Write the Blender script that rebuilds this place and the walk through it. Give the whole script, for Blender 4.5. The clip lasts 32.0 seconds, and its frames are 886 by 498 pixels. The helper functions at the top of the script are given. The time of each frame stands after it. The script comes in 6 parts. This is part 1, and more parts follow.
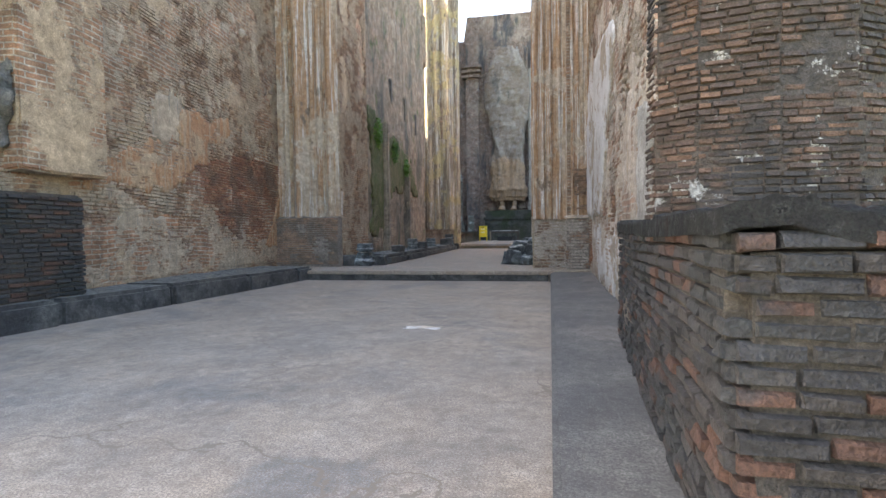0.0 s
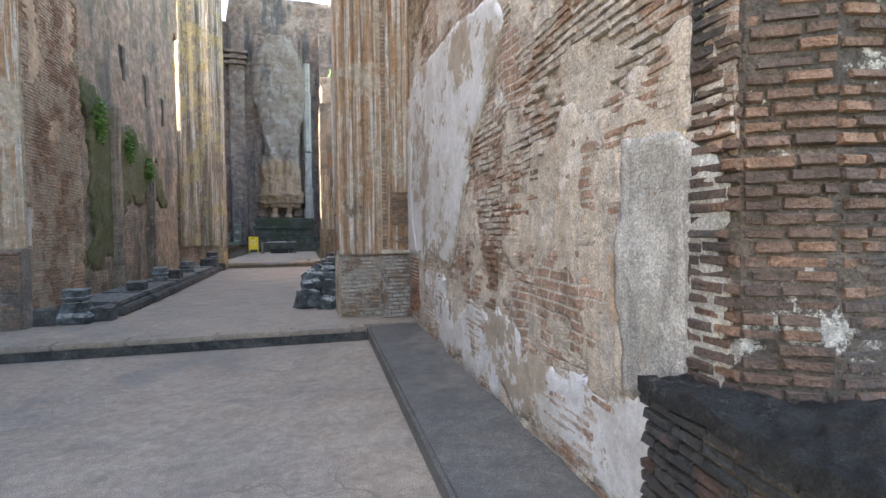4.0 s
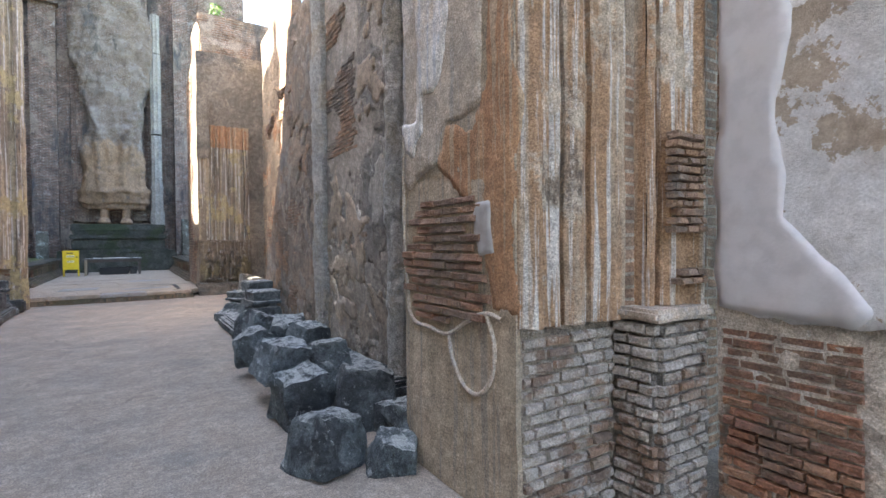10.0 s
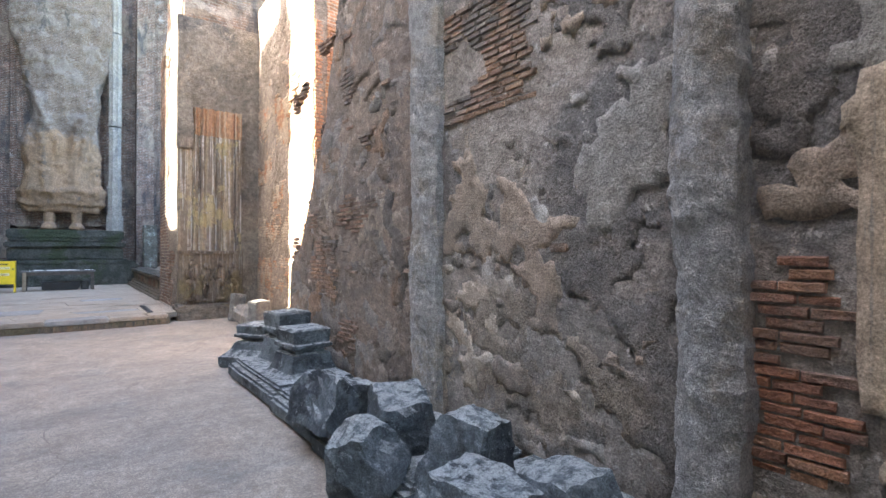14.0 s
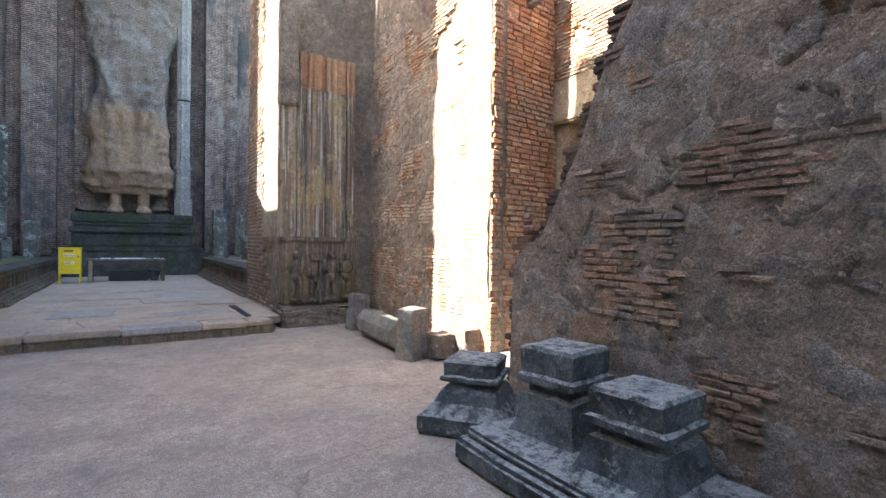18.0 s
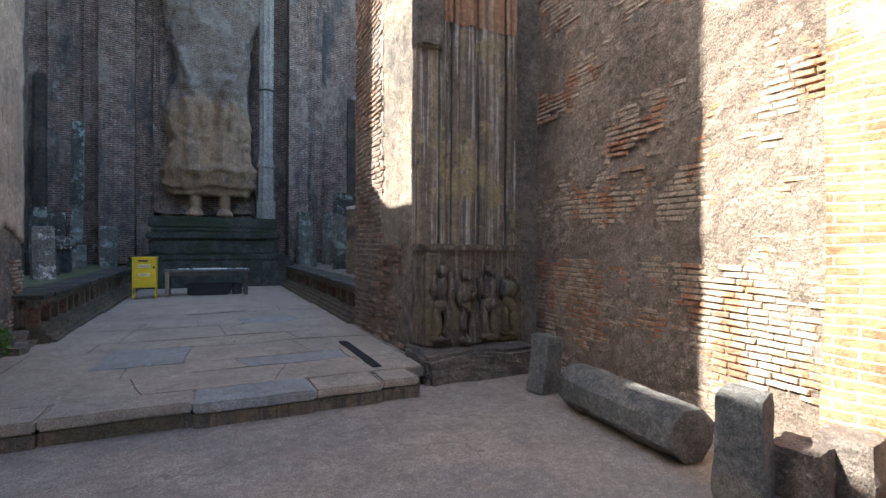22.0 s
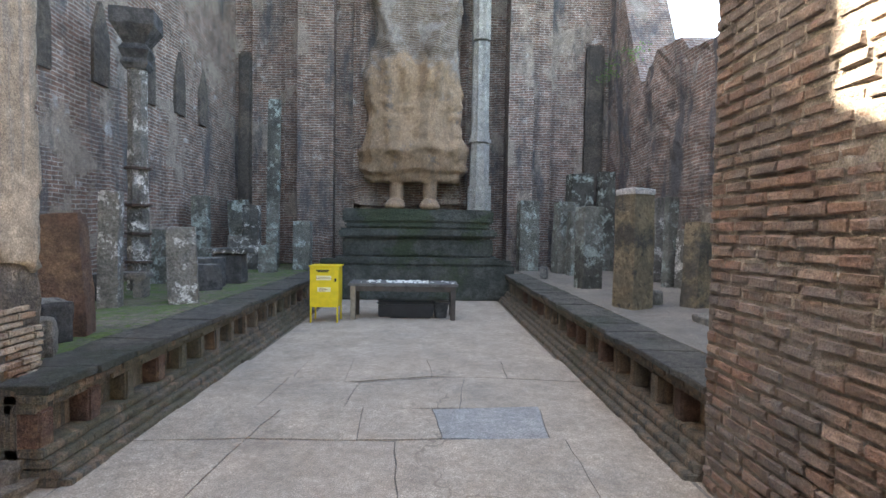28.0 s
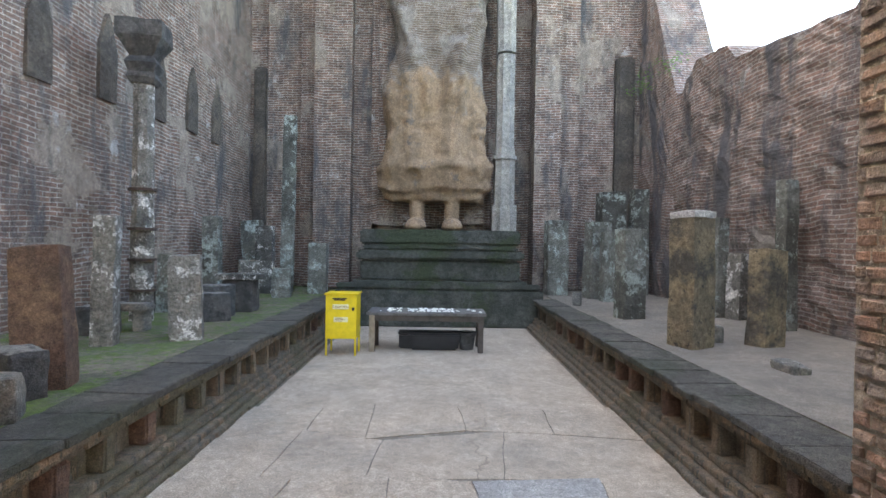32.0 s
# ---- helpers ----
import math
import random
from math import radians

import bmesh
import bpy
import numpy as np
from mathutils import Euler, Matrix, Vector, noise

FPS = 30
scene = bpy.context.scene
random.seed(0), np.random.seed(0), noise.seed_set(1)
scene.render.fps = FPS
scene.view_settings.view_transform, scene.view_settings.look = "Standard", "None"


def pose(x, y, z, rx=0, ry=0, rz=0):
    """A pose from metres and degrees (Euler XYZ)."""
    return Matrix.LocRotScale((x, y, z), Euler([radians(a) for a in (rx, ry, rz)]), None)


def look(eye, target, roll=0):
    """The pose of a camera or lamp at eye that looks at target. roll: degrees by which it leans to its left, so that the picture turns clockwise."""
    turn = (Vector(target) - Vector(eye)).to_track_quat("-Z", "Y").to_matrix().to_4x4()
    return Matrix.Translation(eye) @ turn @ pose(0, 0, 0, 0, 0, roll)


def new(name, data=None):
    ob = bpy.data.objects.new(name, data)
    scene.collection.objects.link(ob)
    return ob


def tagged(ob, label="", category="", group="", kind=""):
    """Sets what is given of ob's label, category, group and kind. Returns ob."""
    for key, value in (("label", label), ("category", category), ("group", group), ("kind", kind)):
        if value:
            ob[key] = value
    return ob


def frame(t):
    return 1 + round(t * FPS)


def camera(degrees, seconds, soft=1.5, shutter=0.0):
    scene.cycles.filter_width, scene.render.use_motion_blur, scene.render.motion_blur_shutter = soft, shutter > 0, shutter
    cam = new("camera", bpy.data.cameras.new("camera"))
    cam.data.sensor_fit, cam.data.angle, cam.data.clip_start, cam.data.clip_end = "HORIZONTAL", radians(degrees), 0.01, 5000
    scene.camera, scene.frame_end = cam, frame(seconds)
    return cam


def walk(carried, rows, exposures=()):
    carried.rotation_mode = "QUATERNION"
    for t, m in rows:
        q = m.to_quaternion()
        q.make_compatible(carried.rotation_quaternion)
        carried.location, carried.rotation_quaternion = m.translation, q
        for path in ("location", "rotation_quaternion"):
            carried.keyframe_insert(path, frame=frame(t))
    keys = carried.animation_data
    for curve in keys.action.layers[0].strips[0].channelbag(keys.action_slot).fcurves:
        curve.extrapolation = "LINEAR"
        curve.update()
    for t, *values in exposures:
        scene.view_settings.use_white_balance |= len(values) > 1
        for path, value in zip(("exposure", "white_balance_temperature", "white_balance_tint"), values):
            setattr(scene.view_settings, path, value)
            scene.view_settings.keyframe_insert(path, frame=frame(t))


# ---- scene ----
cam = camera(83.5, 32.0)
PATH = [
    (0, (1.869, -10.195, 0.811), (1.490, -8.233, 0.746), -0.7),
    (0.5, (1.909, -9.954, 0.860), (1.549, -7.988, 0.779), -0.2),
    (1, (1.937, -9.842, 0.996), (1.706, -7.856, 0.928), 0.3),
    (1.5, (1.873, -9.631, 1.113), (1.824, -7.634, 1.030), 0.8),
    (2, (1.782, -9.230, 1.330), (1.935, -7.238, 1.232), 0.3),
    (2.5, (1.741, -8.795, 1.400), (2.094, -6.829, 1.299), 0.6),
    (3, (1.577, -8.419, 1.379), (2.020, -6.470, 1.297), 1.2),
    (3.5, (1.375, -8.039, 1.420), (1.853, -6.098, 1.350), 0.0),
    (5.5, (0.766, -6.121, 1.499), (1.475, -4.251, 1.446), 0.7),
    (6, (0.555, -5.607, 1.471), (1.315, -3.757, 1.436), 0.5),
    (6.5, (0.444, -5.011, 1.436), (1.256, -3.184, 1.386), 0.2),
    (7, (0.353, -4.397, 1.450), (1.198, -2.585, 1.396), 0.5),
    (7.5, (0.269, -3.800, 1.461), (1.148, -2.004, 1.416), -0.0),
    (8, (0.250, -3.169, 1.476), (1.166, -1.392, 1.429), 0.4),
    (8.5, (0.139, -2.567, 1.495), (1.094, -0.810, 1.456), 0.4),
    (9, (0.105, -1.948, 1.498), (1.095, -0.212, 1.451), -0.1),
    (9.5, (0.063, -1.358, 1.539), (1.087, 0.359, 1.497), 0.2),
    (10, (0.054, -0.822, 1.547), (1.124, 0.868, 1.513), -0.5),
    (10.5, (0.041, -0.301, 1.586), (1.158, 1.358, 1.549), 0.1),
    (11, (-0.065, 0.205, 1.702), (1.085, 1.842, 1.677), 0.3),
    (11.5, (-0.093, 0.623, 1.786), (1.071, 2.249, 1.776), 0.1),
    (12, (-0.154, 1.014, 1.757), (1.018, 2.635, 1.761), 0.5),
    (12.5, (-0.237, 1.405, 1.706), (0.938, 3.023, 1.711), 0.1),
    (13, (-0.242, 1.829, 1.715), (0.934, 3.447, 1.713), -0.3),
    (13.5, (-0.196, 2.153, 1.671), (0.983, 3.768, 1.690), -0.4),
    (15.5, (-0.168, 3.721, 1.463), (1.121, 5.249, 1.416), 1.1),
    (16, (-0.201, 4.360, 1.462), (1.094, 5.884, 1.419), 0.3),
    (16.5, (-0.203, 4.968, 1.494), (1.041, 6.534, 1.442), 0.3),
    (17, (-0.301, 5.451, 1.513), (0.846, 7.089, 1.484), 0.2),
    (17.5, (-0.392, 5.883, 1.508), (0.707, 7.554, 1.483), -0.2),
    (18, (-0.524, 6.328, 1.534), (0.548, 8.016, 1.512), 0.8),
    (18.5, (-0.672, 6.755, 1.541), (0.387, 8.451, 1.525), 0.1),
    (19, (-0.697, 7.213, 1.560), (0.359, 8.911, 1.532), -0.6),
    (19.5, (-0.717, 7.709, 1.557), (0.347, 9.402, 1.526), 0.1),
    (20, (-0.658, 8.198, 1.546), (0.435, 9.873, 1.513), -0.6),
    (20.5, (-0.574, 8.725, 1.544), (0.542, 10.384, 1.502), -0.1),
    (21, (-0.554, 9.188, 1.548), (0.525, 10.871, 1.516), 0.5),
    (21.5, (-0.521, 9.634, 1.541), (0.442, 11.386, 1.525), -0.6),
    (22, (-0.471, 10.023, 1.609), (0.379, 11.833, 1.594), 0.4),
    (22.5, (-0.493, 10.440, 1.598), (0.261, 12.292, 1.579), 0.8),
    (23, (-0.484, 10.843, 1.584), (0.172, 12.732, 1.565), 0.4),
    (23.5, (-0.421, 11.283, 1.623), (0.125, 13.207, 1.600), 0.9),
    (24, (-0.416, 11.685, 1.633), (0.019, 13.637, 1.614), 1.6),
    (24.5, (-0.365, 12.075, 1.647), (-0.023, 14.046, 1.615), 0.4),
    (25, (-0.335, 12.541, 1.691), (-0.069, 14.522, 1.647), 1.1),
    (25.5, (-0.304, 12.948, 1.743), (-0.120, 14.939, 1.707), 1.6),
    (27.5, (-0.126, 14.750, 1.777), (-0.056, 16.748, 1.732), 0.5),
    (28, (-0.089, 15.289, 1.937), (-0.021, 17.287, 1.864), 0.9),
    (28.5, (-0.190, 15.618, 2.071), (-0.129, 17.617, 2.045), 2.0),
    (29, (-0.264, 15.891, 2.074), (-0.209, 17.890, 2.061), 1.0),
    (29.5, (-0.296, 16.091, 2.022), (-0.256, 18.090, 2.020), 0.9),
    (30, (-0.322, 16.140, 2.004), (-0.327, 18.140, 2.015), 0.9),
    (30.5, (-0.331, 16.148, 1.998), (-0.374, 18.147, 2.011), 0.8),
    (31, (-0.325, 16.122, 2.007), (-0.389, 18.121, 2.014), 0.5),
    (31.5, (-0.298, 16.106, 2.029), (-0.366, 18.105, 2.028), 0.8),
    (32, (-0.285, 16.062, 2.090), (-0.276, 18.062, 2.079), 0.9),
]
walk(cam, [(t, look(eye, target, roll)) for t, eye, target, roll in PATH],
     [(0, 2.92, 7300, 10), (3.5, 3.0, 7150, 10), (6, 3.2, 6750, 10), (9, 3.3, 6800, 10), (10.5, 3.42, 6800, 10), (12, 3.65, 6700, 10), (13, 3.7, 6700, 10), (15.5, 3.6, 6550, 10), (17, 3.5, 6450, 10), (18, 3.0, 6400, 10), (19, 2.65, 6350, 10), (20, 2.45, 6250, 10), (22, 2.2, 6200, 10), (23, 2.2, 6250, 10), (24, 2.65, 6350, 10), (25.5, 3.2, 6600, 10), (28, 3.45, 7400, 10), (32, 3.7, 7700, 10)])

# ---- sky and sun ----
SUN_FROM = Vector((-1.0, 0.1, 0.8)).normalized()
world = bpy.data.worlds.new("sky")
scene.world = world
world.use_nodes = True
wn = world.node_tree
sky = wn.nodes.new("ShaderNodeTexSky")
sky.sky_type, sky.sun_disc = "NISHITA", False
sky.sun_elevation = math.asin(SUN_FROM.z)
sky.sun_rotation = math.atan2(SUN_FROM.x, SUN_FROM.y)
sky.air_density, sky.dust_density, sky.ozone_density = 1.0, 3.0, 1.0
wn.nodes["Background"].inputs[1].default_value = 0.15
wn.links.new(sky.outputs[0], wn.nodes["Background"].inputs[0])
sun = new("sun", bpy.data.lights.new("sun", "SUN"))
sun.data.energy, sun.data.angle, sun.data.color = 5.0, radians(0.6), (1.0, 0.95, 0.86)
sun.matrix_world = look(SUN_FROM * 50, (0, 0, 0))


# ---- materials ----
class Nodes:
    """Short hand for building a node material."""

    def __init__(self, name):
        self.m = bpy.data.materials.new(name)
        self.m.use_nodes = True
        self.t = self.m.node_tree
        self.b = self.t.nodes["Principled BSDF"]
        self.pos = self.t.nodes.new("ShaderNodeNewGeometry").outputs["Position"]

    def link(self, a, b):
        if hasattr(a, "is_linked"):
            self.t.links.new(a, b)
        else:
            b.default_value = a

    def scaled(self, x, y, z):
        n = self.t.nodes.new("ShaderNodeMapping")
        n.inputs["Scale"].default_value = (x, y, z)
        self.link(self.pos, n.inputs["Vector"])
        return n.outputs[0]

    def noise(self, scale, detail=4.0, vec=None, rough=0.55, dist=0.0):
        n = self.t.nodes.new("ShaderNodeTexNoise")
        n.inputs["Scale"].default_value, n.inputs["Detail"].default_value = scale, detail
        n.inputs["Roughness"].default_value, n.inputs["Distortion"].default_value = rough, dist
        self.link(vec or self.pos, n.inputs["Vector"])
        return n.outputs[0]

    def voronoi(self, scale, feature="F1", vec=None):
        n = self.t.nodes.new("ShaderNodeTexVoronoi")
        n.feature = feature
        n.inputs["Scale"].default_value = scale
        self.link(vec or self.pos, n.inputs["Vector"])
        return n.outputs["Distance"]

    def ramp(self, fac, lo, hi):
        n = self.t.nodes.new("ShaderNodeMapRange")
        n.interpolation_type = "SMOOTHSTEP"
        n.inputs["From Min"].default_value, n.inputs["From Max"].default_value = lo, hi
        self.link(fac, n.inputs["Value"])
        return n.outputs[0]

    def mix(self, fac, a, b):
        n = self.t.nodes.new("ShaderNodeMix")
        n.data_type = "RGBA"
        self.link(fac, n.inputs[0])
        self.link((*a, 1) if isinstance(a, tuple) else a, n.inputs[6])
        self.link((*b, 1) if isinstance(b, tuple) else b, n.inputs[7])
        return n.outputs[2]

    def tone(self, col, fac, lo, hi, dark, light):
        """Lightens and darkens a colour by a pattern."""
        r = self.t.nodes.new("ShaderNodeMapRange")
        for k, v in zip(("From Min", "From Max", "To Min", "To Max"), (lo, hi, dark, light)):
            r.inputs[k].default_value = v
        self.link(fac, r.inputs["Value"])
        n = self.t.nodes.new("ShaderNodeMix")
        n.data_type, n.blend_type = "RGBA", "MULTIPLY"
        n.inputs[0].default_value = 1.0
        self.link(col, n.inputs[6])
        self.link(r.outputs[0], n.inputs[7])
        return n.outputs[2]

    def math(self, op, a, b=0.0):
        n = self.t.nodes.new("ShaderNodeMath")
        n.operation = op
        self.link(a, n.inputs[0])
        self.link(b, n.inputs[1])
        return n.outputs[0]

    def bump(self, height, strength, dist=0.02):
        n = self.t.nodes.new("ShaderNodeBump")
        n.inputs["Strength"].default_value, n.inputs["Distance"].default_value = strength, dist
        self.link(height, n.inputs["Height"])
        self.link(n.outputs[0], self.b.inputs["Normal"])

    def gritty(self, col, depth=1.0):
        """Fine pits and specks put into the colour as tone, at two sizes, and a speckle that holds at a distance."""
        col = self.tone(col, self.noise(14, 5, rough=0.8), 0.36, 0.64, 1 - 0.2 * depth, 1 + 0.18 * depth)
        col = self.tone(col, self.noise(90, 4, rough=0.8), 0.36, 0.64, 1 - 0.38 * depth, 1 + 0.34 * depth)
        return col

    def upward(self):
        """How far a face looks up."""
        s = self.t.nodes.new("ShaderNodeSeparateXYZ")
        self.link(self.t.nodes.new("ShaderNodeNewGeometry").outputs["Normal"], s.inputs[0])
        return s.outputs[2]

    def done(self, colour, rough=0.9):
        self.link(colour, self.b.inputs["Base Color"])
        self.link(rough, self.b.inputs["Roughness"])
        return self.m

    def wall_vector(self):
        """A flat vector for brickwork: the run along an upright wall, and the height."""
        s = self.t.nodes.new("ShaderNodeSeparateXYZ")
        c = self.t.nodes.new("ShaderNodeCombineXYZ")
        self.link(self.pos, s.inputs[0])
        self.link(self.math("ADD", s.outputs[0], s.outputs[1]), c.inputs[0])
        wob = self.math("MULTIPLY", self.noise(0.9, 2), 0.2)
        self.link(self.math("ADD", s.outputs[2], wob), c.inputs[1])
        return c.outputs[0]


def rock(name, a, b, c, scale=6.0, bump=0.6, rough=0.92, spots=None, cover=0.62, wear=None, lichen=None):
    """Stone, earth or render: two colours in clouds, a third in stains, grain, and pale or dark spots."""
    n = Nodes(name)
    col = n.mix(n.ramp(n.noise(scale * 0.35, 8, rough=0.65), 0.42, 0.58), a, b)
    col = n.mix(n.ramp(n.noise(scale * 0.12, 10, rough=0.7), 0.5, 0.6), col, c)
    if spots:
        col = n.mix(n.ramp(n.noise(scale * 1.5, 10, rough=0.78), cover, cover + 0.05), col, spots)
    if wear:
        col = n.mix(n.ramp(n.noise(scale * 3, 8, rough=0.7), 0.6, 0.64), col, wear)
    coarse = n.noise(scale * 2.2, 9, rough=0.7)
    grain = n.noise(scale * 14, 3, rough=0.6)
    col = n.tone(col, coarse, 0.36, 0.66, 0.74, 1.25)
    col = n.tone(col, grain, 0.32, 0.68, 0.76, 1.22)
    # a second colour on faces that look up, broken into patches by noise
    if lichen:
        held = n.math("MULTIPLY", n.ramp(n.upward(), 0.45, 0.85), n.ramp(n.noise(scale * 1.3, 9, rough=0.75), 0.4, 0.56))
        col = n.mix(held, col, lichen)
    col = n.gritty(col)
    n.bump(n.math("ADD", n.math("MULTIPLY", n.noise(scale * 1.6, 10, rough=0.7), 1.6), n.math("ADD", coarse, n.math("MULTIPLY", grain, 0.6))), bump, 0.05)
    return n.done(col, rough)


def streaked(name, cols, bump=0.5, brick=0.0):
    """Old render with stains that run down it."""
    n = Nodes(name)
    tall = n.noise(1.0, 6, n.scaled(5.0, 5.0, 0.28), 0.6)
    thin = n.noise(1.0, 5, n.scaled(19.0, 19.0, 0.5), 0.6)
    col = n.mix(n.ramp(tall, 0.42, 0.54), cols[0], cols[1])
    col = n.mix(n.ramp(thin, 0.52, 0.6), col, cols[2])
    col = n.mix(n.ramp(n.noise(0.9, 10, rough=0.7), 0.52, 0.57), col, cols[3])
    col = n.mix(n.ramp(n.noise(2.6, 8, n.scaled(1, 1, 0.5), 0.7), 0.6, 0.66), col, cols[4])
    coarse, grain = n.noise(9, 9, rough=0.7), n.noise(70, 3, rough=0.6)
    col = n.tone(col, coarse, 0.36, 0.66, 0.8, 1.2)
    col = n.gritty(n.tone(col, grain, 0.32, 0.68, 0.78, 1.2))
    n.bump(n.math("ADD", n.noise(9, 8, rough=0.65), n.math("ADD", coarse, grain)), bump, 0.04)
    return n.done(col, 0.92)


def brickwork(name, red, brown, mortar, plaster, stain, cover=0.52, dark=0.58, moss=None, pale=None):
    """Old brickwork that stays some way off: courses, render that has fallen away in patches, stains."""
    n = Nodes(name)
    tx = n.t.nodes.new("ShaderNodeTexBrick")
    n.link(n.wall_vector(), tx.inputs["Vector"])
    for key, v in (("Scale", 1.0), ("Mortar Size", 0.011), ("Mortar Smooth", 0.3), ("Bias", -0.1), ("Brick Width", 0.26), ("Row Height", 0.072)):
        tx.inputs[key].default_value = v
    tx.inputs["Color1"].default_value, tx.inputs["Color2"].default_value, tx.inputs["Mortar"].default_value = (*red, 1), (*brown, 1), (*mortar, 1)
    broad = n.noise(0.7, 9, rough=0.68)
    cov = n.ramp(broad, cover, cover + 0.05)
    col = n.tone(tx.outputs[0], n.noise(3.2, 8, rough=0.7), 0.36, 0.64, 0.6, 1.3)
    col = n.mix(cov, col, plaster)
    if pale:
        col = n.mix(n.ramp(n.noise(1.7, 9, rough=0.7), 0.6, 0.66), col, pale)
    col = n.mix(n.ramp(n.noise(1.0, 8, n.scaled(0.9, 0.9, 0.22), 0.68), dark - 0.07, dark + 0.07), col, stain)
    if moss:
        col = n.mix(n.ramp(n.noise(1.3, 8, rough=0.7), 0.56, 0.66), col, moss)
    coarse, grain = n.noise(5, 9, rough=0.7), n.noise(60, 3, rough=0.6)
    col = n.tone(col, coarse, 0.36, 0.66, 0.76, 1.24)
    col = n.gritty(n.tone(col, grain, 0.32, 0.68, 0.78, 1.2))
    lines = n.math("MULTIPLY", tx.outputs["Fac"], n.math("SUBTRACT", 1.0, cov))
    h = n.math("ADD", n.math("MULTIPLY", lines, -1.2), n.math("MULTIPLY", n.noise(7, 8, rough=0.65), 1.4))
    n.bump(n.math("ADD", h, n.math("MULTIPLY", grain, 0.5)), 0.7, 0.03)
    return n.done(col, 0.92)


def brick_clay(name, cols, island, wash=None, dirt=None):
    """Single bricks: the tone changes from brick to brick."""
    n = Nodes(name)
    pick = n.t.nodes.new("ShaderNodeNewGeometry").outputs["Random Per Island"] if island else n.t.nodes.new("ShaderNodeObjectInfo").outputs["Random"]
    col = n.mix(n.ramp(pick, 0.1, 0.6), cols[0], cols[1])
    col = n.mix(n.ramp(pick, 0.72, 0.86), col, cols[2])
    if wash:
        col = n.mix(n.ramp(n.noise(2.2, 9, rough=0.7), 0.45, 0.52), col, wash)
    if dirt:
        col = n.mix(n.ramp(n.noise(1.3, 8, rough=0.65), 0.47, 0.6), col, dirt)
    coarse, grain = n.noise(9, 8, rough=0.68), n.noise(60, 3, rough=0.6)
    col = n.tone(col, coarse, 0.36, 0.66, 0.76, 1.24)
    col = n.gritty(n.tone(col, grain, 0.32, 0.68, 0.78, 1.2), 0.8)
    n.bump(n.math("ADD", n.noise(16, 6), n.math("ADD", coarse, grain)), 0.7, 0.03)
    return n.done(col, 0.9)


def plain(name, colour, rough=0.6, metal=0.0, var=0.25):
    n = Nodes(name)
    col = n.mix(n.ramp(n.noise(9, 6), 0.4, 0.68), colour, tuple(v * (1 - var) for v in colour))
    n.b.inputs["Metallic"].default_value = metal
    n.bump(n.noise(60, 4), 0.12, 0.01)
    return n.done(col, rough)


def paving(name, a, b, stain, crack=False):
    n = Nodes(name)
    col = n.mix(n.ramp(n.noise(1.1, 8, rough=0.65), 0.4, 0.62), a, b)
    col = n.mix(n.ramp(n.noise(0.45, 8, rough=0.7), 0.52, 0.64), col, stain)
    col = n.tone(col, n.noise(7, 10, rough=0.76), 0.36, 0.66, 0.84, 1.14)
    col = n.tone(col, n.noise(2.3, 9, rough=0.68), 0.36, 0.66, 0.8, 1.16)
    col = n.gritty(col, 0.75)
    grit = n.noise(95, 4, rough=0.75)
    col = n.mix(n.ramp(grit, 0.6, 0.33), col, tuple(v * 0.45 for v in a))
    col = n.mix(n.ramp(grit, 0.62, 0.72), col, tuple(min(1, v * 1.6) for v in a))
    if crack:
        c = n.t.nodes.new("ShaderNodeVectorMath")
        c.operation = "ADD"
        w = n.t.nodes.new("ShaderNodeTexNoise")
        w.inputs["Scale"].default_value, w.inputs["Detail"].default_value = 1.4, 6
        n.link(n.pos, w.inputs["Vector"])
        n.link(n.pos, c.inputs[0])
        n.link(w.outputs["Color"], c.inputs[1])
        lines = n.voronoi(0.33, "DISTANCE_TO_EDGE", c.outputs[0])
        gate = n.ramp(n.noise(0.5, 2), 0.42, 0.5)
        cut = n.math("MULTIPLY", n.ramp(lines, 0.0035, 0.001), gate)
        col = n.mix(cut, col, tuple(v * 0.5 for v in a))
    n.bump(n.math("ADD", n.math("MULTIPLY", n.noise(5, 8), 0.8), grit), 0.2, 0.01)
    return n.done(col, 0.9)


M_FLOOR = paving("worn_concrete", (0.37, 0.30, 0.235), (0.29, 0.25, 0.21), (0.20, 0.19, 0.175), True)
M_FLOOR_IN = paving("worn_nave_floor", (0.38, 0.31, 0.245), (0.31, 0.265, 0.22), (0.25, 0.23, 0.2), True)
M_LEDGE = paving("grey_ledge", (0.15, 0.143, 0.131), (0.112, 0.109, 0.105), (0.21, 0.188, 0.165))
M_SLAB = paving("pale_flagstone", (0.47, 0.385, 0.295), (0.42, 0.35, 0.275), (0.35, 0.305, 0.25), True)
M_SLAB_GREY = paving("blue_grey_flagstone", (0.33, 0.325, 0.31), (0.38, 0.36, 0.33), (0.29, 0.29, 0.29))
M_KERB = rock("dark_kerb_stone", (0.055, 0.055, 0.055), (0.10, 0.10, 0.095), (0.04, 0.04, 0.042), 9, 0.6, spots=(0.22, 0.22, 0.2), cover=0.64, lichen=(0.2, 0.2, 0.18))
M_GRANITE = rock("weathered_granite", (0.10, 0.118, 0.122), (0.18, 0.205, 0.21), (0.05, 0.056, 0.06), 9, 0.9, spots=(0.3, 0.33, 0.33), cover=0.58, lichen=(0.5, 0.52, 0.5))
M_COLUMN = rock("pale_carved_stone", (0.38, 0.36, 0.32), (0.31, 0.295, 0.265), (0.25, 0.245, 0.23), 5, 0.7)
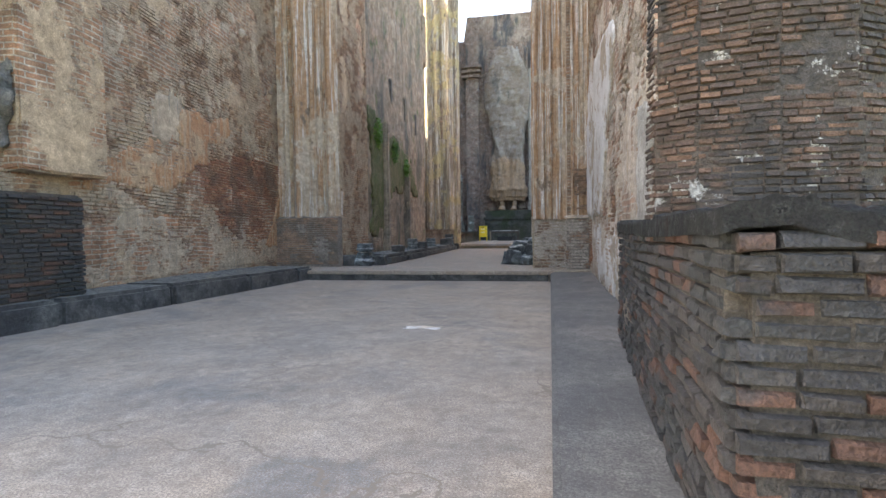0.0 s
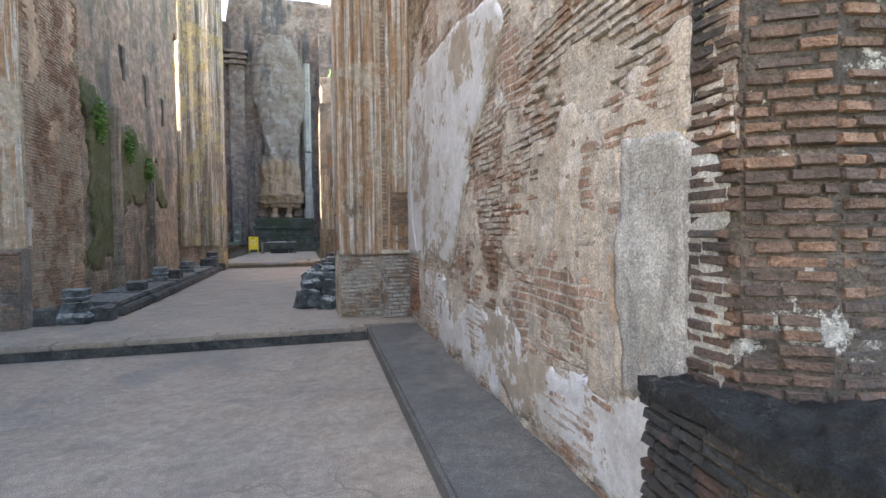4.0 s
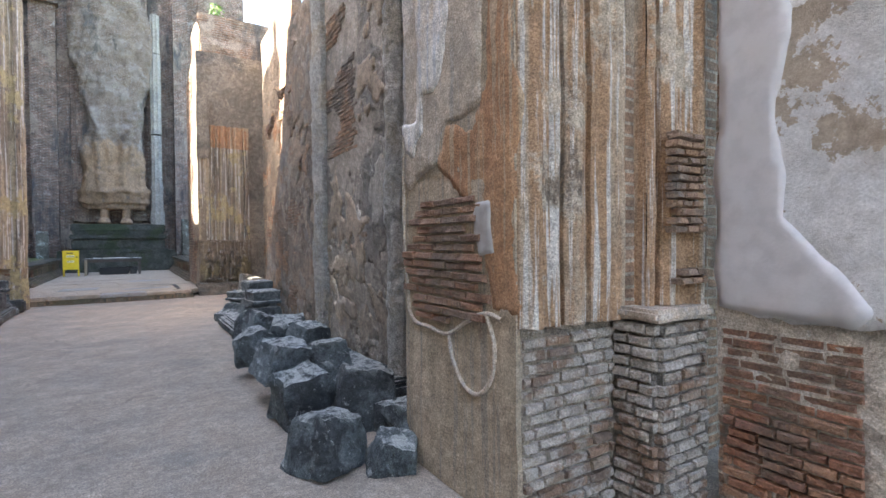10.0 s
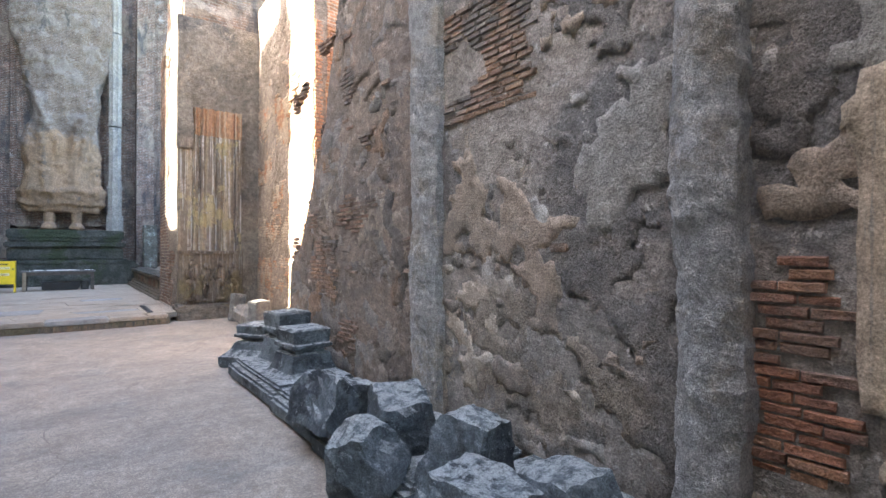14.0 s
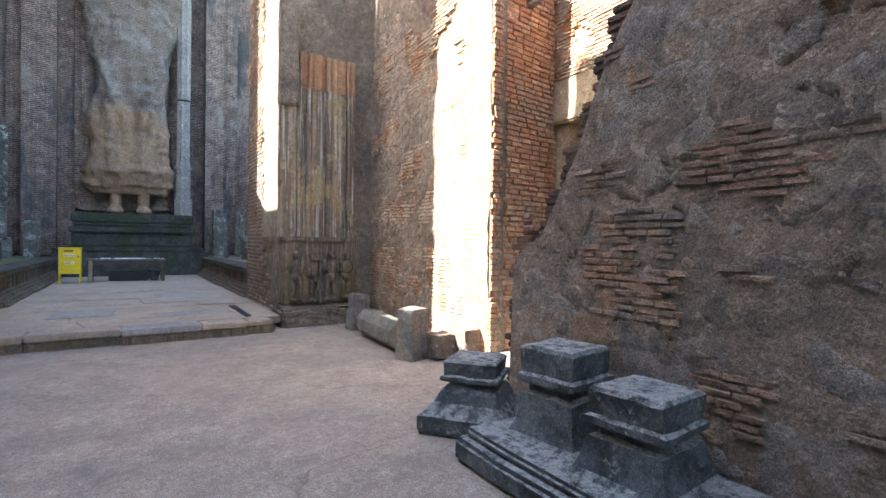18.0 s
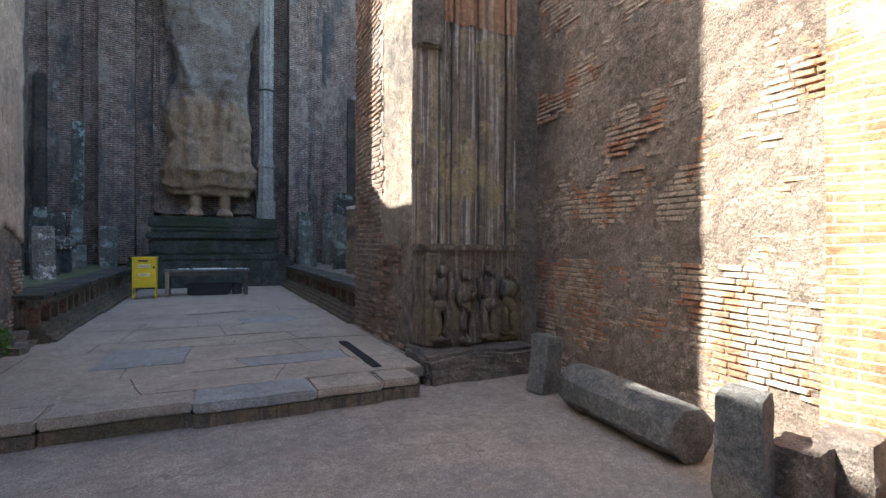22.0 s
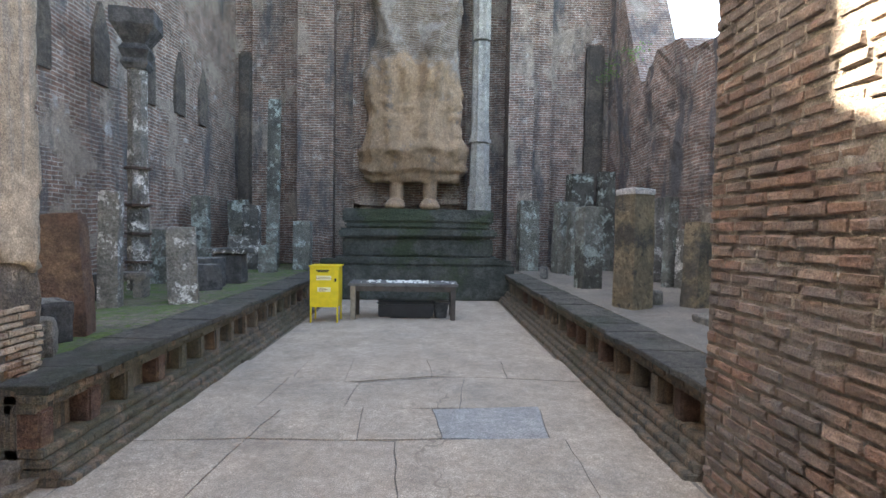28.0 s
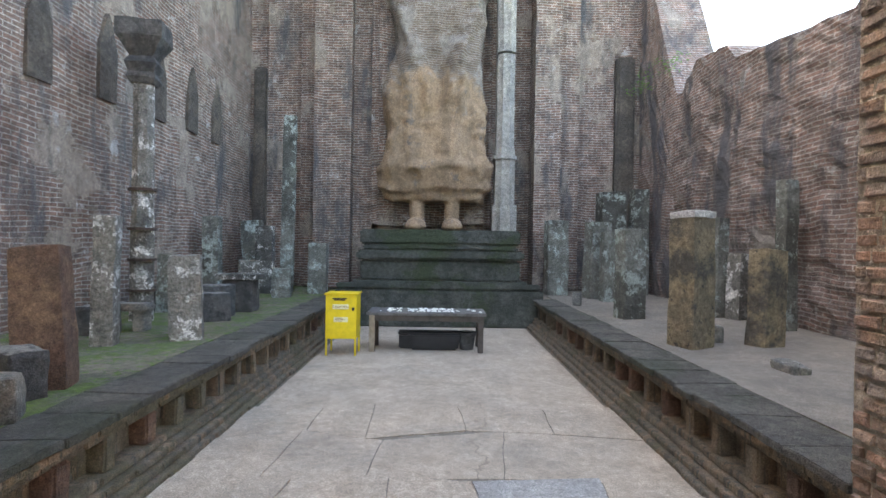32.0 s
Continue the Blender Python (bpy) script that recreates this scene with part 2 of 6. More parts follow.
M_SHAFT = rock("blue_grey_stone_shaft", (0.47, 0.455, 0.42), (0.36, 0.352, 0.328), (0.4, 0.355, 0.285), 9, 0.9, spots=(0.55, 0.53, 0.49), cover=0.58)
M_PAVER = paving("dusty_dark_paving", (0.22, 0.192, 0.155), (0.17, 0.152, 0.128), (0.26, 0.225, 0.175))
M_PARAPET = rock("black_lichen_masonry", (0.10, 0.106, 0.1), (0.15, 0.157, 0.146), (0.12, 0.096, 0.08), 10, 1.8, spots=(0.3, 0.315, 0.295), cover=0.55, wear=(0.035, 0.036, 0.036))
M_GRANITE_PALE = rock("pale_granite", (0.27, 0.26, 0.23), (0.19, 0.19, 0.175), (0.33, 0.30, 0.25), 12, 0.9, spots=(0.48, 0.47, 0.43), cover=0.6)
M_PILLAR = rock("lichen_pillar_stone", (0.15, 0.143, 0.125), (0.2, 0.19, 0.165), (0.08, 0.08, 0.07), 2.0, 1.1, spots=(0.62, 0.61, 0.57), cover=0.53, wear=(0.3, 0.31, 0.28))
M_PILLAR_GREEN = rock("green_lichen_pillar_stone", (0.15, 0.15, 0.125), (0.2, 0.2, 0.17), (0.09, 0.09, 0.075), 2.4, 1.1, spots=(0.36, 0.41, 0.37), cover=0.52, wear=(0.28, 0.28, 0.24))
M_PILLAR_RED = rock("reddish_pillar_stone", (0.20, 0.115, 0.08), (0.15, 0.095, 0.07), (0.27, 0.17, 0.11), 11, 0.9, spots=(0.22, 0.15, 0.07), cover=0.62)
M_PILLAR_OCHRE = rock("ochre_pillar_stone", (0.33, 0.26, 0.16), (0.22, 0.18, 0.12), (0.09, 0.085, 0.07), 6, 0.9, spots=(0.09, 0.08, 0.065), cover=0.56)
M_WHITE_CAP = rock("white_stone_top", (0.66, 0.64, 0.6), (0.55, 0.53, 0.5), (0.45, 0.44, 0.42), 12, 0.6)


def statue_stuff(name):
    """Tan stucco on the robe below; above it has fallen from the grey brick core."""
    n = Nodes(name)
    s = n.t.nodes.new("ShaderNodeSeparateXYZ")
    n.link(n.pos, s.inputs[0])
    edge = n.math("ADD", s.outputs[2], n.math("MULTIPLY", n.noise(0.9, 9, rough=0.7), 8.0))
    tx = n.t.nodes.new("ShaderNodeTexBrick")
    n.link(n.wall_vector(), tx.inputs["Vector"])
    for key, v in (("Scale", 1.0), ("Mortar Size", 0.01), ("Brick Width", 0.24), ("Row Height", 0.06)):
        tx.inputs[key].default_value = v
    tx.inputs["Color1"].default_value, tx.inputs["Color2"].default_value, tx.inputs["Mortar"].default_value = (0.15, 0.105, 0.08, 1), (0.18, 0.135, 0.105, 1), (0.26, 0.23, 0.195, 1)
    core = n.mix(n.ramp(n.noise(1.4, 10, rough=0.7), 0.5, 0.56), tx.outputs[0], (0.25, 0.22, 0.19))
    core = n.mix(n.ramp(n.noise(1.0, 9, n.scaled(1, 1, 0.4), 0.7), 0.56, 0.62), core, (0.13, 0.12, 0.11))
    tan = n.mix(n.ramp(n.noise(1.2, 9, n.scaled(3, 3, 0.5), 0.65), 0.42, 0.56), (0.33, 0.22, 0.135), (0.255, 0.175, 0.11))
    tan = n.mix(n.ramp(n.noise(2.2, 9, rough=0.7), 0.58, 0.64), tan, (0.19, 0.15, 0.12))
    col = n.mix(n.ramp(edge, 9.9, 10.9), tan, core)
    coarse = n.noise(9, 10, rough=0.78)
    col = n.gritty(n.tone(col, coarse, 0.36, 0.66, 0.76, 1.24))
    n.bump(n.math("ADD", n.noise(4, 8, rough=0.65), coarse), 0.9, 0.06)
    return n.done(col, 0.92)


def flaking(name, under, paint, dirt):
    """White plaster that has come off in flakes from a buff coat."""
    n = Nodes(name)
    col = n.mix(n.ramp(n.noise(3, 10, rough=0.7), 0.45, 0.55), under, tuple(v * 0.82 for v in under))
    hold = n.math("ADD", n.noise(1.1, 10, rough=0.72), n.math("MULTIPLY", n.noise(7, 8, rough=0.7), 0.25))
    on = n.ramp(hold, 0.585, 0.6)
    white = n.mix(n.ramp(n.noise(1.9, 9, rough=0.68), 0.44, 0.6), paint, dirt)
    col = n.mix(on, col, white)
    grain = n.noise(70, 5, rough=0.75)
    col = n.tone(col, n.noise(13, 10, rough=0.75), 0.36, 0.66, 0.82, 1.14)
    col = n.tone(col, grain, 0.3, 0.7, 0.82, 1.15)
    n.bump(n.math("ADD", n.math("MULTIPLY", on, 0.7), n.math("ADD", n.noise(8, 9, rough=0.7), grain)), 0.45, 0.03)
    return n.done(col, 0.9)


M_STATUE = statue_stuff("eroded_stucco")
M_FLAKING = flaking("flaking_white_plaster", (0.40, 0.33, 0.26), (0.62, 0.61, 0.61), (0.50, 0.48, 0.46))
M_DARK_PED = rock("mossy_dark_pedestal", (0.055, 0.06, 0.05), (0.09, 0.095, 0.08), (0.05, 0.065, 0.035), 6, 0.8, spots=(0.2, 0.21, 0.19), cover=0.65)
M_PLINTH = streaked("damp_plinth_brick", [(0.23, 0.169, 0.115), (0.162, 0.135, 0.101), (0.108, 0.101, 0.081), (0.13, 0.115, 0.075), (0.284, 0.203, 0.135)], 0.7)
M_CARVED = streaked("carved_brown_stucco", [(0.23, 0.18, 0.125), (0.16, 0.125, 0.092), (0.30, 0.26, 0.21), (0.22, 0.175, 0.10), (0.10, 0.085, 0.072)], 0.8)
M_PLINTH_TOP = rock("dark_coping_tile", (0.085, 0.08, 0.068), (0.12, 0.11, 0.092), (0.065, 0.07, 0.05), 8, 0.8)
M_MOSSY = rock("mossy_ground", (0.13, 0.125, 0.09), (0.09, 0.13, 0.035), (0.17, 0.15, 0.11), 7, 0.7, spots=(0.10, 0.16, 0.03), cover=0.52)
M_YARD = rock("dusty_yard", (0.30, 0.26, 0.2), (0.24, 0.215, 0.17), (0.34, 0.30, 0.235), 5, 0.5)
M_WHITE_PLASTER = streaked("white_plaster", [(0.66, 0.62, 0.58), (0.60, 0.55, 0.49), (0.50, 0.50, 0.52), (0.55, 0.46, 0.36), (0.56, 0.57, 0.60)], 0.3)
M_LILAC = plain("pale_new_plaster", (0.52, 0.50, 0.505), 0.85, 0, 0.12)
M_GREYPLASTER = streaked("grey_plaster", [(0.40, 0.38, 0.35), (0.34, 0.32, 0.29), (0.30, 0.285, 0.265), (0.44, 0.42, 0.39), (0.36, 0.29, 0.22)], 0.4)
M_CEMENT = plain("grey_cement_patch", (0.40, 0.37, 0.35), 0.9, 0, 0.2)
M_BUFF = streaked("buff_plaster", [(0.50, 0.42, 0.34), (0.43, 0.36, 0.29), (0.38, 0.34, 0.30), (0.56, 0.50, 0.44), (0.40, 0.29, 0.20)], 0.28)
M_SAND = streaked("sandy_plaster", [(0.42, 0.33, 0.24), (0.36, 0.29, 0.21), (0.30, 0.26, 0.21), (0.46, 0.37, 0.27), (0.28, 0.22, 0.17)], 0.28)
M_ORANGE = streaked("ochre_orange_plaster", [(0.40, 0.235, 0.13), (0.36, 0.19, 0.10), (0.40, 0.29, 0.19), (0.43, 0.31, 0.20), (0.27, 0.18, 0.12)], 0.25)
M_FLUTE = streaked("streaked_fluted_plaster", [(0.43, 0.34, 0.25), (0.37, 0.23, 0.135), (0.56, 0.52, 0.47), (0.48, 0.40, 0.31), (0.19, 0.145, 0.11)], 0.5)
M_FLUTE_DARK = streaked("dark_fluted_plaster", [(0.36, 0.285, 0.19), (0.21, 0.165, 0.12), (0.50, 0.46, 0.40), (0.40, 0.32, 0.175), (0.13, 0.11, 0.09)], 0.6)
M_GREYWALL = rock("grey_rough_render", (0.32, 0.28, 0.24), (0.245, 0.22, 0.19), (0.17, 0.16, 0.15), 3.2, 0.55, spots=(0.38, 0.31, 0.235), cover=0.58, wear=(0.44, 0.41, 0.37))
M_BROWNWALL = rock("brown_rough_render", (0.265, 0.205, 0.155), (0.19, 0.152, 0.12), (0.14, 0.12, 0.105), 3.2, 0.75, spots=(0.34, 0.22, 0.14), cover=0.6, wear=(0.36, 0.31, 0.265))
M_COAT_DARK = rock("dark_old_render", (0.25, 0.222, 0.19), (0.18, 0.163, 0.146), (0.31, 0.255, 0.196), 4.5, 0.9, spots=(0.310, 0.284, 0.249), cover=0.62)
M_COAT_GREY = rock("grey_old_render", (0.361, 0.331, 0.292), (0.284, 0.267, 0.237), (0.413, 0.344, 0.267), 4.5, 0.5, spots=(0.396, 0.370, 0.327), cover=0.6)
M_COAT_BROWN = rock("brown_old_render", (0.344, 0.267, 0.202), (0.284, 0.228, 0.172), (0.232, 0.198, 0.163), 4.5, 0.5, spots=(0.344, 0.275, 0.206), cover=0.6)
M_COAT_UMBER = rock("umber_old_render", (0.235, 0.18, 0.135), (0.18, 0.145, 0.112), (0.15, 0.13, 0.11), 4.5, 0.9, spots=(0.29, 0.25, 0.21), cover=0.58)
M_COAT_RUST = rock("rusty_old_render", (0.29, 0.185, 0.115), (0.25, 0.17, 0.115), (0.22, 0.175, 0.135), 4.5, 0.8, spots=(0.361, 0.292, 0.224), cover=0.6)
M_MOSS = rock("wall_moss", (0.10, 0.11, 0.04), (0.15, 0.135, 0.07), (0.07, 0.08, 0.03), 5, 0.9, spots=(0.09, 0.13, 0.03), cover=0.56)
M_PIERRENDER = rock("rough_pier_render", (0.31, 0.253, 0.19), (0.23, 0.19, 0.144), (0.149, 0.127, 0.103), 3.0, 1.0, spots=(0.391, 0.322, 0.23), cover=0.58)
M_BAYWALL = rock("pale_bay_render", (0.29, 0.23, 0.175), (0.23, 0.18, 0.135), (0.18, 0.13, 0.095), 3.0, 1.0, spots=(0.36, 0.30, 0.23), cover=0.57)
M_PORCHWALL = brickwork("smeared_porch_brickwork", (0.34, 0.22, 0.16), (0.28, 0.19, 0.14), (0.44, 0.38, 0.32), (0.46, 0.40, 0.335), (0.30, 0.25, 0.2), 0.47, 0.66, pale=(0.55, 0.52, 0.49))
M_MORTAR = rock("buff_mortar", (0.42, 0.36, 0.29), (0.36, 0.30, 0.24), (0.30, 0.25, 0.2), 7, 0.9, spots=(0.52, 0.48, 0.43), cover=0.56)
M_MORTAR_LIMED = rock("limed_pier_mortar", (0.12, 0.093, 0.072), (0.075, 0.063, 0.054), (0.18, 0.15, 0.12), 2.2, 1.0, spots=(0.5, 0.47, 0.43), cover=0.565)
# dark mortar, and the shade painted in for niches and recesses
M_MORTAR_OR_SHADE = rock("dark_mortar_or_niche_shade", (0.119, 0.102, 0.0824), (0.0824, 0.0736, 0.0644), (0.166, 0.138, 0.11), 7, 0.9)
M_MORTAR_GREY = rock("grey_mortar", (0.27, 0.235, 0.20), (0.21, 0.185, 0.16), (0.33, 0.29, 0.25), 7, 0.9)
M_BACK = brickwork("sanctum_brickwork", (0.215, 0.13, 0.097), (0.155, 0.115, 0.094), (0.36, 0.325, 0.285), (0.29, 0.24, 0.195), (0.09, 0.09, 0.09), 0.53, 0.575, pale=(0.40, 0.375, 0.35))
M_BACK_LOW = brickwork("damp_brickwork", (0.2, 0.125, 0.10), (0.15, 0.115, 0.10), (0.30, 0.275, 0.25), (0.22, 0.195, 0.17), (0.075, 0.075, 0.08), 0.58, 0.54, pale=(0.32, 0.315, 0.30))
M_LEFT = brickwork("warm_brickwork", (0.36, 0.19, 0.11), (0.27, 0.175, 0.11), (0.42, 0.36, 0.28), (0.44, 0.33, 0.22), (0.17, 0.14, 0.11), 0.5, 0.64)
M_MOSSWALL = brickwork("mossy_brickwork", (0.286, 0.195, 0.13), (0.208, 0.163, 0.117), (0.299, 0.26, 0.202), (0.325, 0.26, 0.189), (0.104, 0.0975, 0.078), 0.58, 0.56, moss=(0.111, 0.13, 0.052))
M_HIGH = brickwork("upper_brickwork", (0.30, 0.18, 0.115), (0.22, 0.155, 0.11), (0.34, 0.29, 0.23), (0.34, 0.27, 0.2), (0.12, 0.105, 0.09), 0.54, 0.6)
M_SUNBRICK = brickwork("orange_brickwork", (0.46, 0.21, 0.10), (0.36, 0.19, 0.10), (0.48, 0.38, 0.27), (0.44, 0.32, 0.21), (0.25, 0.16, 0.1), 0.6, 0.68)


def clay_pair(name, cols, wash=None, dirt=None):
    return brick_clay(name, cols, False, wash, dirt), brick_clay(name + "_many", cols, True, wash, dirt)


C_RED = clay_pair("red_brick", [(0.32, 0.145, 0.085), (0.24, 0.12, 0.08), (0.37, 0.205, 0.125)], dirt=(0.19, 0.125, 0.09))
C_DEEP = clay_pair("deep_red_brick", [(0.28, 0.155, 0.1), (0.21, 0.125, 0.085), (0.33, 0.2, 0.13)], dirt=(0.19, 0.135, 0.1))
C_WASHED = clay_pair("lime_washed_brick", [(0.34, 0.225, 0.165), (0.29, 0.175, 0.12), (0.40, 0.32, 0.26)], wash=(0.46, 0.40, 0.345))
C_DARK = clay_pair("blackened_brick", [(0.0465, 0.0422, 0.0409), (0.0341, 0.0329, 0.0341), (0.093, 0.0484, 0.0341)], dirt=(0.031, 0.0335, 0.0347))
C_JAMB = clay_pair("bright_orange_brick", [(0.46, 0.225, 0.12), (0.38, 0.19, 0.11), (0.50, 0.31, 0.19)], dirt=(0.36, 0.24, 0.16))
C_PIER = clay_pair("dark_brown_brick", [(0.135, 0.083, 0.06), (0.09, 0.062, 0.05), (0.19, 0.11, 0.073)], dirt=(0.055, 0.048, 0.045))
C_PALE = clay_pair("grey_brown_brick", [(0.27, 0.175, 0.12), (0.20, 0.14, 0.105), (0.32, 0.24, 0.18)], wash=(0.42, 0.37, 0.32))
C_PIERSIDE = clay_pair("earthy_brick", [(0.27, 0.165, 0.115), (0.21, 0.14, 0.10), (0.34, 0.235, 0.17)], dirt=(0.18, 0.145, 0.12))
C_BROWN = clay_pair("brown_brick", [(0.31, 0.20, 0.14), (0.24, 0.17, 0.125), (0.36, 0.23, 0.15)], dirt=(0.17, 0.145, 0.125))
C_WARM = clay_pair("weathered_warm_brick", [(0.29, 0.18, 0.115), (0.23, 0.15, 0.105), (0.36, 0.235, 0.15)], wash=(0.42, 0.335, 0.245))
C_ORANGE = clay_pair("orange_brick", [(0.42, 0.20, 0.105), (0.34, 0.18, 0.105), (0.46, 0.29, 0.17)], wash=(0.44, 0.345, 0.25))

M_YELLOW = plain("yellow_paint", (0.80, 0.58, 0.02), 0.45, 0, 0.12)
M_WOOD_DARK = plain("dark_wood", (0.075, 0.06, 0.05), 0.6, 0, 0.4)
M_WOOD_PALE = plain("pale_wood", (0.30, 0.24, 0.17), 0.7, 0, 0.3)
M_TABLETOP = plain("stained_table_top", (0.13, 0.125, 0.12), 0.5, 0, 0.5)
# black metal, and the painted darkness of small holes and slots
M_BLACK = plain("black_metal_or_hole_shade", (0.03, 0.03, 0.032), 0.5, 0.3)
M_RUST = plain("rusty_iron", (0.07, 0.05, 0.04), 0.7, 0.4)
M_PETAL = plain("white_petals", (0.85, 0.85, 0.8), 0.6, 0, 0.05)
M_PAPER = plain("pale_label", (0.80, 0.72, 0.42), 0.6, 0, 0.05)
M_INK = plain("red_brown_lettering", (0.28, 0.10, 0.03), 0.6, 0, 0.1)
M_TIMBER = rock("pale_timber_lintel", (0.40, 0.31, 0.2), (0.33, 0.26, 0.17), (0.28, 0.21, 0.14), 5, 0.5)
M_BARK = rock("tree_bark", (0.12, 0.10, 0.08), (0.17, 0.145, 0.115), (0.08, 0.07, 0.06), 8, 0.9)
M_GRASS_G = rock("grass_ground", (0.10, 0.14, 0.045), (0.14, 0.15, 0.06), (0.24, 0.2, 0.13), 1.5, 0.5)


def leafy(name, a, b):
    n = Nodes(name)
    pick = n.t.nodes.new("ShaderNodeNewGeometry").outputs["Random Per Island"]
    n.b.inputs["Subsurface Weight"].default_value = 0.0
    n.b.inputs["Transmission Weight"].default_value = 0.0
    return n.done(n.mix(pick, a, b), 0.55)


M_LEAF = leafy("leaf_green", (0.07, 0.14, 0.025), (0.15, 0.24, 0.05))
M_FERN = leafy("fern_green", (0.06, 0.14, 0.02), (0.11, 0.22, 0.03))


# ---- building tools ----
UP = Vector((0, 0, 1))


def rnd(a, b):
    return random.uniform(a, b)


def mesh_of(name, verts, faces, material, smooth=False):
    me = bpy.data.meshes.new(name)
    me.from_pydata([tuple(v) for v in verts], [], faces)
    bm = bmesh.new()
    bm.from_mesh(me)
    bmesh.ops.recalc_face_normals(bm, faces=bm.faces[:])
    bm.to_mesh(me)
    bm.free()
    me.materials.append(material)
    if smooth:
        me.shade_smooth()
    return me


def finish(name, bm, material, parent=None, label="", smooth=False):
    bmesh.ops.recalc_face_normals(bm, faces=bm.faces[:])
    me = bpy.data.meshes.new(name)
    bm.to_mesh(me)
    bm.free()
    me.materials.append(material)
    if smooth:
        me.shade_smooth()
    ob = new(name, me)
    if parent:
        ob.parent = parent
        ob.matrix_parent_inverse = parent.matrix_basis.inverted()
    if label:
        tagged(ob, label)
    return ob


def part(name, bm, material, parent, label="", smooth=False):
    return finish(name, bm, material, parent, label, smooth)


def structure(ob, label, category):
    return tagged(ob, label, category, kind="structure")


def thing(name, at, label, category, group="", turn=0):
    e = new(name)
    e.empty_display_size = 0.1
    e.matrix_basis = pose(*at, 0, 0, turn)
    return tagged(e, label, category, group)


def jitter(p, amp, scale=3.0):
    v = noise.noise_vector(p * scale)
    w = noise.noise_vector(p * scale * 4.1)
    return v * amp + w * amp * 0.4


def box_bm(x0, y0, z0, x1, y1, z1, bevel=0.015, cuts=0, amp=0.0, scale=3.0, m=None, taper=0.0):
    bm = bmesh.new()
    bmesh.ops.create_cube(bm, size=1)
    c, s = Vector(((x0 + x1) / 2, (y0 + y1) / 2, (z0 + z1) / 2)), Vector((x1 - x0, y1 - y0, z1 - z0))
    for v in bm.verts:
        k = 1 - taper * (v.co.z + 0.5)
        v.co = Vector((v.co.x * s.x * k, v.co.y * s.y * k, v.co.z * s.z)) + c
    if bevel:
        bmesh.ops.bevel(bm, geom=bm.edges[:], offset=bevel, segments=2, affect="EDGES")
    if cuts:
        longest = sorted(bm.edges, key=lambda e: -e.calc_length())
        bmesh.ops.subdivide_edges(bm, edges=[e for e in longest if e.calc_length() > 0.12], cuts=cuts, use_grid_fill=True)
    if amp:
        for v in bm.verts:
            v.co += jitter(v.co, amp, scale)
    if m is not None:
        bm.transform(m)
    return bm


def box(name, x0, y0, z0, x1, y1, z1, material, bevel=0.015, cuts=0, amp=0.0, scale=3.0, parent=None, label="", m=None):
    return finish(name, box_bm(x0, y0, z0, x1, y1, z1, bevel, cuts, amp, scale, m), material, parent, label)


def sheet(name, origin, along, width, height, normal, material, step=0.12, amp=0.02, thick=0.5, lean=None, top=None, wave=1.5, parent=None):
    """A wall with an uneven face: origin at its foot, along its run; lean(z) gives the far end, top(u) the upper edge."""
    o, a, n = Vector(origin), Vector(along).normalized(), Vector(normal).normalized()
    nu, nv = max(2, int(width / step)), max(2, int(height / step))
    verts, faces = [], []
    for j in range(nv + 1):
        for i in range(nu + 1):
            u = width * i / nu
            z = (top(u) if top else height) * j / nv
            if lean:
                u *= lean(z) / width
            p = o + a * u + UP * z
            d = noise.noise(p * wave) * amp + noise.noise(p * wave * 4.3) * amp * 0.5 + noise.noise(p * wave * 11) * amp * 0.25
            verts.append(p + n * d)
    w = nu + 1
    for j in range(nv):
        for i in range(nu):
            faces.append((j * w + i, j * w + i + 1, (j + 1) * w + i + 1, (j + 1) * w + i))
    rim = [i for i in range(w)] + [j * w + nu for j in range(1, nv + 1)] + [nv * w + i for i in range(nu - 1, -1, -1)] + [j * w for j in range(nv - 1, 0, -1)]
    base = len(verts)
    verts += [verts[k] - n * thick for k in rim]
    for k in range(len(rim)):
        m = (k + 1) % len(rim)
        faces.append((rim[k], rim[m], base + m, base + k))
    faces.append(tuple(range(base, base + len(rim))))
    ob = new(name, mesh_of(name, verts, faces, material))
    if parent:
        ob.parent = parent
    return ob


BRICK_SHAPES = []


def brick_shapes():
    if not BRICK_SHAPES:
        for _ in range(7):
            v = []
            for y, k in ((1.0, 1.0), (0.22, 1.0), (0.0, 0.86)):
                for x, z in ((-0.5, -0.5), (0.5, -0.5), (0.5, 0.5), (-0.5, 0.5)):
                    kz = k - 0.14 * (1 - k) / 0.14 * 0.9 if k < 1 else 1
                    v.append((x * (1 - (1 - k) * 0.3) + rnd(-0.02, 0.02), y + rnd(-0.1, 0.1), z * (kz if k < 1 else 1) + rnd(-0.09, 0.09)))
            f = [(0, 1, 5, 4), (1, 2, 6, 5), (2, 3, 7, 6), (3, 0, 4, 7), (4, 5, 9, 8), (5, 6, 10, 9), (6, 7, 11, 10), (7, 4, 8, 11), (8, 9, 10, 11)]
            BRICK_SHAPES.append((v, f))
    return BRICK_SHAPES


BRICK_MESH = {}


